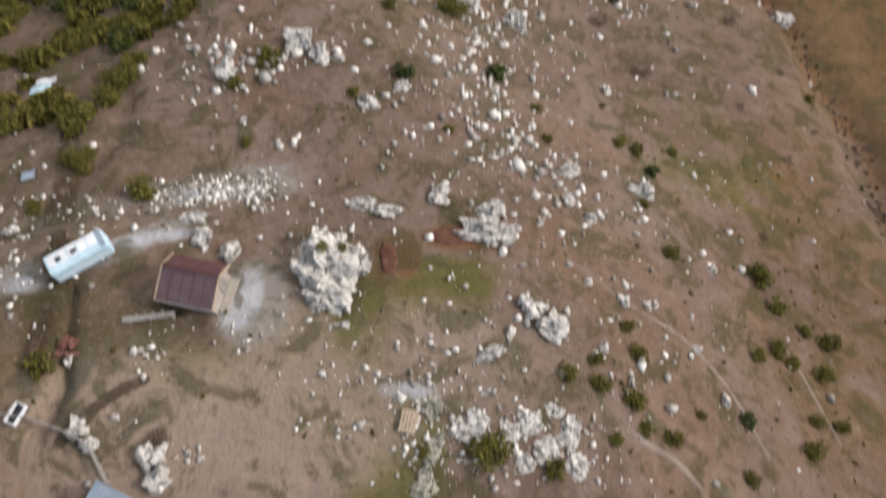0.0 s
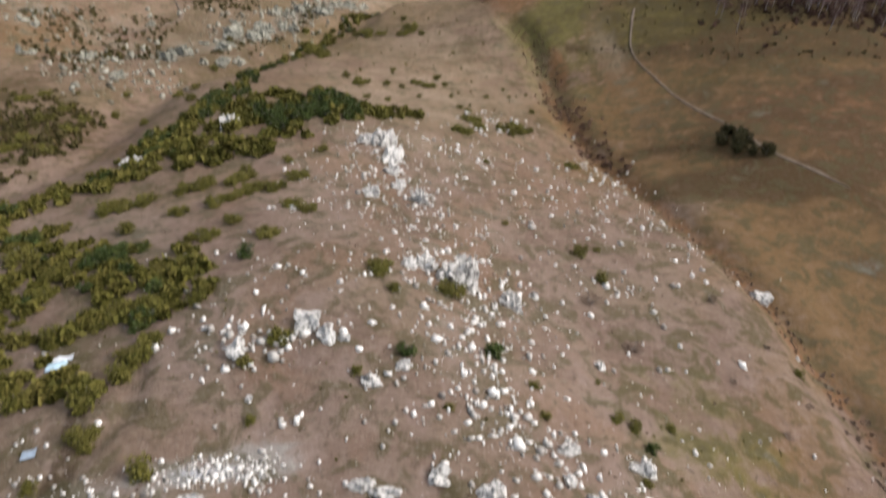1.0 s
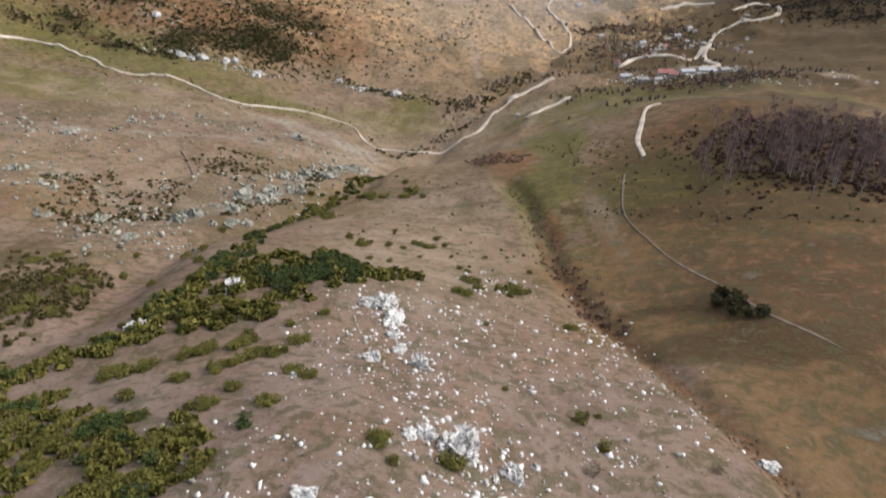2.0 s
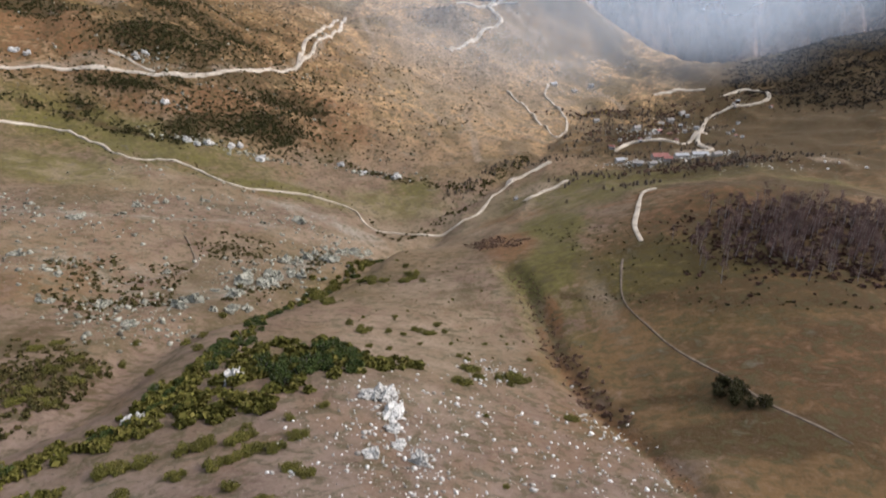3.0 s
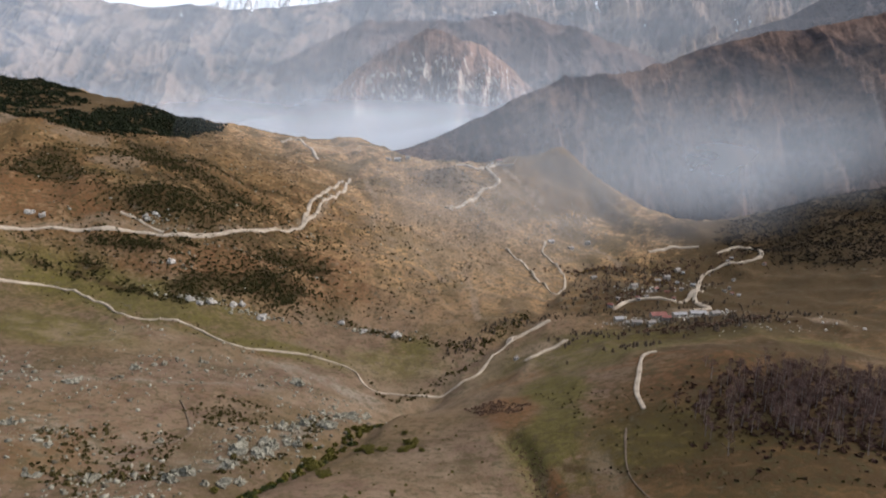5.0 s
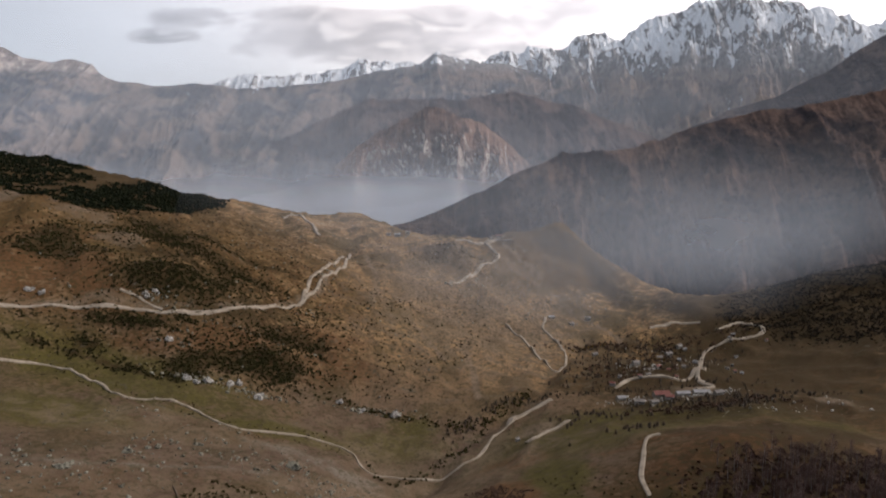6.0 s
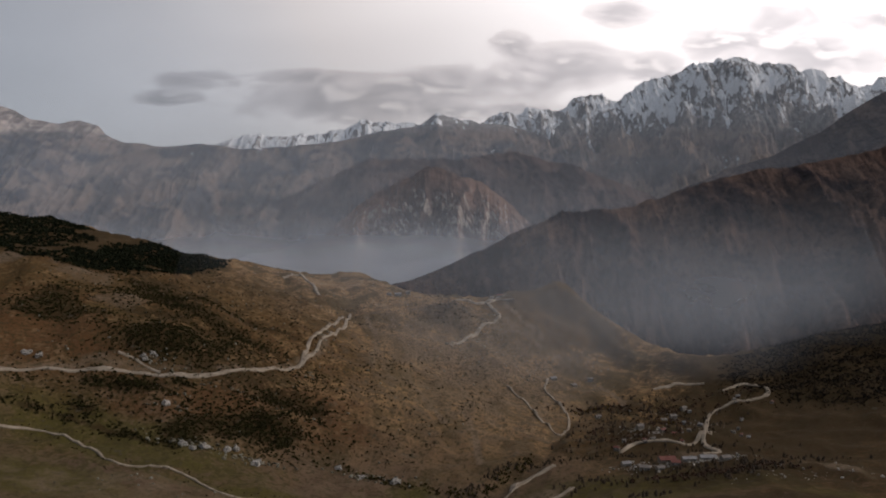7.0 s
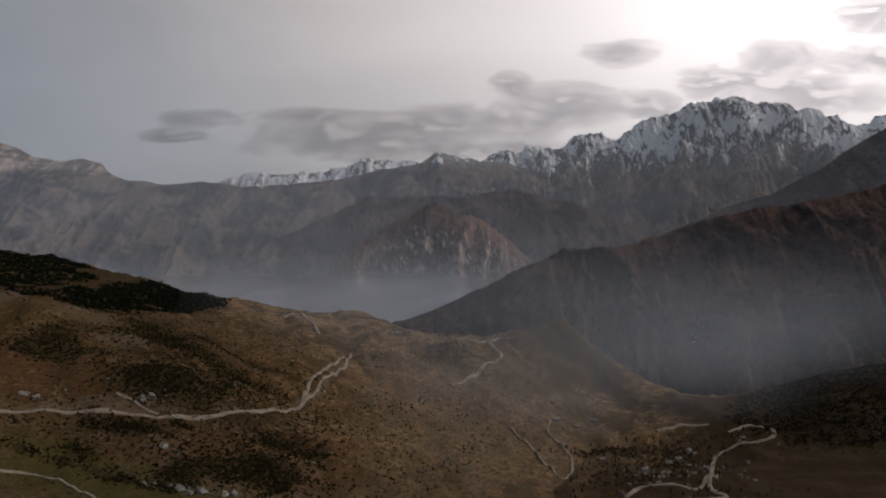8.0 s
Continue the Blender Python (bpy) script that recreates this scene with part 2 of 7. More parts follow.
def ground_material():
    m, n, bsdf = surface("dry_turf")
    p = place(n)
    big, mid_, patchy, small, grain = n.noise(p, 0.012, 5, 0.55, 0.5), n.noise(p, 0.07, 6, 0.62, 0.4), n.noise(p, 0.28, 5, 0.62, 0.6), n.noise(p, 0.95, 6, 0.7, 0.3), n.noise(p, 4.5, 3, 0.7)
    dry = n.mix(n.span(mid_, 0.36, 0.62), rgb(0.086, 0.057, 0.042), rgb(0.116, 0.083, 0.063))
    dry = n.mix(n.span(big, 0.42, 0.66), dry, rgb(0.092, 0.065, 0.037))
    broad = n.noise(n.vec("MULTIPLY", p, (1.0, 0.6, 1.0)), 0.024, 7, 0.62, 0.7)
    dry = n.mix(n.math("MULTIPLY", n.span(broad, 0.52, 0.64), 0.55), dry, rgb(0.044, 0.036, 0.017))
    dry = n.mix(n.math("MULTIPLY", n.span(broad, 0.46, 0.36), 0.45), dry, rgb(0.109, 0.065, 0.038))
    zone = lambda k: n.add("ShaderNodeAttribute", 2, {"attribute_name": k})
    # the far moor: tawny grass with dark heather
    tawny = n.mix(n.span(mid_, 0.40, 0.60), rgb(0.250, 0.162, 0.088), rgb(0.180, 0.112, 0.058))
    tawny = n.mix(n.math("MULTIPLY", n.span(broad, 0.48, 0.57), 0.7), tawny, rgb(0.050, 0.040, 0.018))
    tawny = n.mix(n.math("MULTIPLY", n.span(broad, 0.44, 0.34), 0.7), tawny, rgb(0.30, 0.215, 0.140))
    dry = n.mix(zone("moor"), dry, tawny)
    quiet = n.math("SUBTRACT", 1.0, n.math("MULTIPLY", n.math("MAXIMUM", zone("moor"), n.math("MINIMUM", n.math("MAXIMUM", n.math("MAXIMUM", zone("dark"), zone("dun")), n.math("MAXIMUM", zone("rust"), zone("green"))), 1.0)), 0.72))
    uneven = n.math("ADD", n.math("MULTIPLY", patchy, 0.8), n.math("MULTIPLY", mid_, 0.9))

    def lay(col, key, tint):
        return n.mix(n.math("MULTIPLY", n.span(n.math("ADD", zone(key), n.math("MULTIPLY", n.math("SUBTRACT", uneven, 0.85), 1.5)), 0.2, 0.8), 0.85), col, tint)

    col = lay(dry, "dun", rgb(0.078, 0.046, 0.018))
    col = lay(col, "green", rgb(0.062, 0.057, 0.014))
    col = lay(col, "rust", rgb(0.098, 0.050, 0.024))
    col = lay(col, "dark", rgb(0.032, 0.020, 0.009))
    col = lay(col, "bare", rgb(0.172, 0.130, 0.098))
    col = lay(col, "stony", rgb(0.158, 0.142, 0.125))
    col = lay(col, "ditch", rgb(0.030, 0.020, 0.012))
    col = lay(col, "gravel", rgb(0.27, 0.272, 0.28))
    col = n.mix(n.math("MULTIPLY", n.span(patchy, 0.49, 0.60), 0.72), col, rgb(0.044, 0.037, 0.017))
    col = n.mix(n.math("MULTIPLY", n.span(patchy, 0.44, 0.34), n.math("MULTIPLY", quiet, 0.45)), col, rgb(0.135, 0.096, 0.078))
    col = n.mix(n.math("MULTIPLY", n.span(small, 0.53, 0.68), 0.65), col, rgb(0.041, 0.032, 0.018))
    col = n.mix(n.math("MULTIPLY", n.span(small, 0.46, 0.36), n.math("MULTIPLY", quiet, 0.4)), col, rgb(0.149, 0.115, 0.092))
    col = n.mix(n.math("MULTIPLY", n.span(grain, 0.57, 0.70), n.math("MULTIPLY", quiet, 0.5)), col, rgb(0.178, 0.155, 0.135))
    col = n.mix(zone("tawny"), col, n.vec("MULTIPLY", col, (1.03, 0.985, 0.89)))  # drier, yellower grass away from the yard
    n.put(bsdf.inputs["Base Color"], col)
    hummocks = n.math("ADD", n.math("MULTIPLY", patchy, 1.4), n.math("MULTIPLY", mid_, 3.0))
    bump(n, bsdf, n.math("ADD", hummocks, n.math("ADD", small, n.math("MULTIPLY", grain, 0.4))), 0.38, 0.55)
    return m


# where the ground is greener, rustier, darker, barer or stonier: zone, east, ahead, half width, half depth, turn in degrees, strength
ZONES = [("green", -7.5, 17, 3, 5, 0, 1.7), ("green", 0, 20.5, 5, 3, 20, 1.0), ("green", -4, 7.5, 3.5, 4, 0, 1.6), ("green", -18, 13, 5, 3, 0, .7), ("green", 30, 45, 9, 14, 20, .5), ("green", 40, 240, 20, 60, 0, .6), ("green", 85, 400, 70, 60, 0, .9), ("green", 150, 280, 60, 40, 0, .6),
         ("green", -220, 470, 120, 45, -15, .8), ("green", 90, 180, 30, 12, 0, .4), ("green", -20, 700, 60, 80, 0, .5), ("green", -330, 640, 60, 25, 30, .8)]
ZONES2 = [("rust", 3, 26, 4, 1.6, 10, 1.2), ("rust", -3, 23.5, 1, 2, 0, 1.2), ("rust", 130, 150, 45, 30, 0, .7), ("rust", 160, 245, 50, 25, 10, .6), ("rust", -300, 560, 130, 60, 0, .5), ("rust", 40, 380, 22, 25, 0, .9), ("rust", -150, 700, 110, 90, 0, .5), ("rust", -400, 800, 150, 90, 0, .45),
          ("dark", 160, 320, 55, 30, 0, .9), ("dark", -210, 640, 60, 30, 0, .6), ("dark", -600, 1010, 200, 150, 25, 1.7), ("dark", -170, 610, 45, 30, 0, .7), ("dark", 560, 820, 260, 200, 0, 1.8), ("dark", 60, 520, 40, 14, 50, .6)]
ZONES3 = [("bare", -13, 18, 4.5, 9, 10, .8), ("bare", -22, 8, 12, 7, 0, .8), ("bare", -11, 10, 9, 7, 0, 1.0), ("bare", -1, 15, 7, 5, 0, .7), ("stony", -15.2, 19.2, 2.4, 3.4, 8, 1.9), ("bare", 55, 210, 6, 40, 0, .4), ("stony", -23, 30, 11, 2.2, 14, .7), ("stony", -16, 32, 4, 2.2, 0, .9), ("stony", -25, 25, 5, 1.1, 38, 1.4), ("stony", -36, 21, 5, 2, 10, .9), ("stony", -125, 235, 60, 26, -25, .35), ("stony", -70, 385, 45, 14, -15, .6), ("stony", 4, 62, 8, 30, 0, .25),
          ("bare", 60, 1000, 60, 140, 20, .3), ("dark", 150, 940, 70, 80, 0, .6)]

ZONES4 = [("dun", 120, 170, 75, 130, 0, 1.2), ("dun", 75, 90, 26, 60, 0, 1.1), ("dun", -330, 760, 300, 260, 10, 0.8), ("dun", 250, 420, 160, 140, 0, 0.9), ("dun", 480, 760, 200, 160, 0, .9), ("dun", -70, 130, 20, 40, 30, .4), ("dun", 42, 25, 16, 40, 0, .6), ("rust", 95, 125, 28, 14, 20, .8), ("rust", 115, 165, 30, 12, -10, .7), ("dun", 200, 640, 120, 120, 0, .6), ("dark", 190, 240, 40, 40, 0, .6), ("dun", -35, 10, 14, 10, 0, .5), ("dun", -130, 250, 120, 90, 0, .4), ("rust", -28.6, 6.0, 6, 4, 0, 1.3), ("green", -12.5, 16.5, 2.4, 2.6, 0, 2.0), ("green", -7, 10.5, 3.4, 2.2, 0, 1.3), ("green", -3.5, 5.0, 3, 3, 0, 1.3), ("rust", 1.2, 25.9, 2.6, 1.3, 4, 1.6), ("rust", -4.5, 23.4, 1.1, 2.0, 0, 1.6), ("rust", 110, 140, 60, 20, 10, .6), ("rust", -350, 650, 120, 40, 20, .6), ("rust", -240, 720, 90, 40, 10, .5), ("dark", -250, 660, 70, 20, -12, .7), ("dark", -330, 800, 110, 20, -20, .7), ("dark", -180, 585, 40, 18, 0, .8), ("green", 60, 900, 60, 60, 0, .4)]


# dug ditches and worn lines of dark soil: line, half width
ZONES5 = [("dark", -238, 600, 34, 22, 15, 1.1), ("dark", -275, 740, 60, 14, -10, 1.0), ("dark", -200, 735, 60, 10, 0, .9), ("dark", -138, 530, 30, 20, 10, 1.1), ("dark", -180, 490, 12, 14, 0, 1.1), ("dark", -240, 541, 34, 5, 15, 1.0), ("rust", -290, 570, 40, 14, 0, .9), ("rust", -110, 590, 60, 26, 20, .8),
          ("rust", -80, 560, 30, 30, 0, .7), ("dark", -355, 645, 18, 40, 0, .8), ("bare", -27, 820, 26, 30, 0, .9), ("bare", 10, 760, 30, 50, 0, .8), ("bare", 95, 990, 16, 30, 0, .9), ("dark", 330, 640, 70, 50, 0, 1.1)]
ZONES6 = [("dark", 390, 680, 80, 70, 0, 1.3), ("dun", 230, 560, 140, 80, 0, 1.3), ("dun", 320, 480, 160, 120, 0, 1.3), ("dark", 180, 640, 60, 60, 0, .7), ("green", 140, 395, 70, 30, 0, 1.0), ("green", 85, 235, 35, 22, 0, .9), ("bare", 66, 432, 8, 10, 0, .9), ("bare", 40, 1110, 50, 10, 0, .7), ("dark", 450, 560, 160, 90, 0, 1.0), ("bare", 0, 400, 120, 70, 0, .5), ("dark", 105, 140, 55, 60, 0, .7), ("dark", 230, 560, 130, 130, 0, .9), ("dark", 190, 440, 60, 24, 0, .8), ("green", 110, 410, 60, 30, 0, .8), ("dark", 330, 700, 110, 120, 0, 1.3), ("dark", 130, 230, 80, 80, 0, .75),
          ("dark", -235, 692, 90, 12, -20, 1.1), ("dark", -228, 603, 40, 20, 30, 1.2), ("dark", -340, 628, 34, 20, 40, 1.0), ("dark", -170, 516, 26, 12, 20, 1.2), ("dark", -126, 582, 32, 16, 0, 1.0), ("dark", -520, 930, 130, 150, 0, 1.6), ("dark", -390, 960, 60, 120, 0, 1.5)]
# the hill beyond the stream, and the fields below it
ZONES7 = [("rust", -336, 596, 57, 57, 0, .9), ("rust", -161, 541, 52, 33, 0, .9), ("rust", -221, 518, 36, 17, 0, .7), ("rust", -101, 551, 28, 38, 0, .6), ("bare", -310, 687, 26, 25, 0, .7), ("bare", -449, 747, 19, 26, 0, .7), ("bare", -369, 737, 38, 28, 0, .6), ("bare", -264, 561, 24, 8, 0, .8),
          ("bare", -16, 830, 43, 40, 0, .8), ("bare", -45, 662, 63, 80, 0, .45), ("bare", 41, 664, 46, 133, 0, .5), ("bare", -93, 807, 35, 122, 0, .4), ("dark", 8, 1001, 34, 50, 0, 1.3), ("green", -219, 386, 47, 23, 0, 1.0), ("green", -100, 422, 55, 13, 0, 1.0), ("green", -21, 467, 20, 25, 0, .8), ("green", 139, 421, 33, 55, 0, 1.0),
          ("dark", 321, 586, 30, 81, 0, 1.0), ("bare", 236, 421, 7, 36, 0, .8), ("bare", 64, 438, 15, 12, 0, .9), ("bare", 181, 491, 17, 17, 0, .8), ("dark", 187, 455, 23, 39, 0, 1.1), ("dark", 135, 470, 16, 22, 0, .9), ("dark", -184, 495, 13, 24, 0, 1.2), ("dark", -136, 530, 27, 26, 0, 1.0)]
ZONES8 = [("gravel", -15.9, 19.4, 1.5, 2.6, -8, 1.3), ("gravel", -24.4, 25.1, 3.4, 0.8, 12, 1.0), ("gravel", -33.5, 20.6, 2.2, 1.2, 0, .8), ("gravel", -2.6, 11.8, 2.4, 0.8, 0, .7), ("gravel", -21, 30.2, 3.2, 1.0, 10, .8), ("bare", 40, 820, 150, 260, 0, .75), ("dark", -359, 660, 17, 22, 0, 1.1), ("dark", -353, 611, 18, 10, 0, 1.0), ("dark", -262, 535, 9, 5, 0, 1.2), ("dark", -236, 539, 16, 7, 0, 1.2), ("dark", -205, 558, 9, 5, 0, 1.0), ("dark", -258, 507, 8, 6, 0, 1.0), ("green", 39, 248, 15, 25, 0, 1.1), ("green", 65, 232, 4, 22, 0, .9), ("green", 91, 218, 58, 7, 0, .8), ("green", 113, 423, 55, 38, 0, 1.0),
          ("rust", 87, 148, 20, 12, 0, 1.1), ("rust", 100, 278, 17, 22, 0, .9), ("dark", 62, 119, 20, 10, 0, .9), ("dun", 57, 164, 13, 22, 0, 1.0), ("dark", 134, 208, 15, 15, 0, .8), ("rust", 39, 211, 3, 15, 0, 1.0), ("dark", 164, 274, 17, 34, 0, .9), ("green", 195, 346, 24, 30, 0, .7), ("rust", 30, 298, 13, 32, 0, 1.0),
          ("green", -31, 438, 38, 23, 0, .8), ("dark", -94, 134, 15, 18, 0, .8), ("dun", -138, 225, 24, 37, 0, .7), ("green", -225, 397, 45, 23, 0, .9), ("dark", -117, 167, 9, 29, 0, .6)]
ZONES9 = [("bare", -5, 195, 36, 75, 0, .55), ("bare", -130, 270, 100, 80, 0, .42), ("bare", -40, 350, 60, 40, 0, .6), ("bare", -170, 390, 100, 30, 0, .5), ("rust", 140, 285, 45, 34, 0, 1.2), ("dun", 115, 240, 55, 40, 0, 1.4), ("green", 54, 320, 14, 40, 0, 1.2), ("green", 47, 265, 12, 20, 0, 1.2), ("dun", 70, 170, 40, 26, 0, 1.5), ("dun", 62, 130, 30, 18, 0, 1.5), ("rust", 96, 150, 22, 16, 0, 1.4), ("dark", 70, 118, 26, 9, 0, 1.3), 
          ("dark", 185, 1110, 50, 70, 0, .9), ("dun", 170, 1090, 110, 150, 0, 1.2), ("dark", 230, 420, 150, 70, 0, .75), ("dark", 232, 1000, 26, 110, 0, .9), ("dun", 130, 1020, 70, 70, 0, .7), ("green", 210, 620, 60, 50, 0, .6), ("dun", 160, 640, 70, 60, 0, 1.0), ("dark", 168, 436, 26, 12, 0, 1.3), ("dark", 180, 722, 34, 12, 0, 1.1)]
BANKS = [([(-70, 942), (-47, 928), (-28, 915)], 3.5, "bare", 1.2), ([(-26, 857), (4, 861), (24, 827)], 3.5, "bare", 1.2), ([(96, 1085), (111, 1024), (137, 970)], 3.5, "bare", 1.2), ([(118, 940), (152, 912)], 3.5, "bare", 1.2), ([(175, 860), (195, 806), (190, 734)], 3.5, "bare", 1.2),
         ([(-37, 715), (-12, 663), (3, 603)], 3.5, "bare", 1.2), ([(22, 652), (27, 567), (28, 523)], 3.5, "bare", 1.2), ([(-100, 936), (-76, 837), (-71, 710)], 3.5, "bare", 1.2), ([(45, 855), (56, 808)], 3.5, "bare", 1.2), ([(54, 779), (72, 768)], 3.5, "bare", 1.2),
         ([(44, 223), (62, 216), (78, 205), (99, 191), (120, 183), (140, 177)], 1.6, "dark", 1.3), ([(114, 337), (130, 328), (150, 331), (163, 333)], 4.0, "dark", 1.1), ([(152, 310), (144, 285), (148, 270), (172, 288)], 4.0, "dark", 0.9), ([(46, 143), (55, 142), (68, 133), (81, 122)], 1.5, "dark", 1.0), ([(-345, 506), (-297, 542), (-238, 563), (-187, 586), (-166, 611)], 3.5, "bare", 1.1), ([(-150, 644), (-134, 674), (-124, 705), (-122, 745)], 4.0, "bare", 1.0), ([(-307, 484), (-294, 487), (-268, 494), (-233, 485), (-196, 471)], 3.5, "dark", 1.0), ([(99, 330), (116, 324), (133, 312), (156, 316)], 5.0, "rust", 1.1),
         ([(44, 226), (69, 207), (91, 194), (112, 184), (130, 179), (160, 176)], 2.6, "dark", 0.75), ([(70, 262), (90, 252), (120, 240), (150, 232)], 2.5, "dark", 0.5), ([(75, 330), (110, 322), (140, 305), (150, 292)], 4.0, "rust", 0.8), ([(-60, 104), (-57, 126), (-58, 176), (-60, 214), (-50, 248), (-35, 284)], 3.0, "dark", 0.6),
         ([(-230, 300), (-170, 310), (-120, 330), (-80, 345)], 4.0, "stony", 0.6), ([(-90, 215), (-72, 252), (-60, 285), (-48, 325)], 7.0, "stony", 0.5), ([(-328, 768), (-292, 729), (-254, 702), (-220, 699)], 14.0, "dark", 0.9), ([(27, 932), (4, 861), (37, 816)], 7.0, "bare", 0.9), ([(-320, 515), (-250, 520), (-180, 505), (-90, 500)], 4.0, "dark", 0.5)]
SOIL_LINES = [([(-36.5, 40), (-35.5, 36), (-34, 33), (-34, 28.5)], 0.8), ([(-34, 31), (-32.8, 27.2), (-30.9, 20.9), (-30.7, 16.9), (-30.5, 13.9)], 0.95), ([(-22, 12.5), (-23.4, 11.8), (-25, 10.5), (-27, 8)], 0.32), ([(0.5, 29.5), (-1.0, 30.5), (1.5, 27.5)], 0.5),
              ([(52, 75), (56, 60), (57, 50), (55, 38), (59, 10)], 2.2), ([(34, 205), (35, 172), (37, 151), (42, 134), (44, 118), (47, 100), (51, 85), (53, 74)], 2.4)]


def zone_weights(x, y):
    out = {k: np.zeros_like(x) for k in ("dun", "green", "rust", "dark", "bare", "stony", "ditch", "gravel")}
    for k, cx, cy, a, b, turn, s in ZONES + ZONES2 + ZONES3 + ZONES4 + ZONES5 + ZONES6 + ZONES7 + ZONES8 + ZONES9:
        c, q = math.cos(radians(turn)), math.sin(radians(turn))
        u, v = ((x - cx) * c + (y - cy) * q) / a, (-(x - cx) * q + (y - cy) * c) / b
        out[k] = np.maximum(out[k], s * np.exp(-0.7 * (u * u + v * v) ** 1.5))
    for line, half, key, s in BANKS:
        out[key] = np.maximum(out[key], s * np.exp(-(along(x, y, line) / half) ** 2))
    for line, half in SOIL_LINES:
        key = "ditch" if half < 1.2 else "rust"
        out[key] = np.maximum(out[key], (1.9 if half < 1.2 else 0.75) * np.exp(-(along(x, y, line) / half) ** 2))
    far = np.clip((y - 420) / 260, 0, 1)
    out["moor"] = far * far * (3 - 2 * far)
    out["tawny"] = np.clip((y - 60) / 140, 0, 1)
    return out


def grid_faces(rows, cols, wrap=False):
    i, j = np.meshgrid(np.arange(rows - 1), np.arange(cols if wrap else cols - 1), indexing="ij")
    k = (j + 1) % cols
    return np.stack([i * cols + j, i * cols + k, (i + 1) * cols + k, (i + 1) * cols + j], -1).reshape(-1, 4)


def fast_mesh(name, verts, quads, material, smooth=True):
    me = bpy.data.meshes.new(name)
    me.vertices.add(len(verts))
    me.vertices.foreach_set("co", np.asarray(verts, np.float32).ravel())
    me.loops.add(quads.size)
    me.loops.foreach_set("vertex_index", quads.astype(np.int32).ravel())
    me.polygons.add(len(quads))
    me.polygons.foreach_set("loop_start", np.arange(0, quads.size, quads.shape[1], dtype=np.int32))
    me.update(calc_edges=True)
    me.materials.append(material)
    if smooth:
        me.shade_smooth()
    return new(name, me)


def build_ground():
    az = np.radians(np.concatenate([np.arange(-78, 78, 0.2), np.arange(78, 282, 4.0)]))
    rad = np.concatenate([[0.0], np.geomspace(2.0, 4900, 540)])
    a, r = np.meshgrid(az, rad)
    # the sheet runs clockwise from the left edge of the view, all the way round
    x, y = np.sin(a) * r, np.cos(a) * r
    z = land(x, y)
    quads = grid_faces(len(rad), len(az), True)[:, ::-1]
    ob = fast_mesh("ground", np.stack([x, y, z], -1).reshape(-1, 3), quads, ground_material())
    for k, v in zone_weights(x.ravel(), y.ravel()).items():
        ob.data.attributes.new(k, "FLOAT", "POINT").data.foreach_set("value", v.astype(np.float32))
    tagged(ob, "dry brown mountain turf with green pasture patches and stones", "ground", kind="structure")


build_ground()


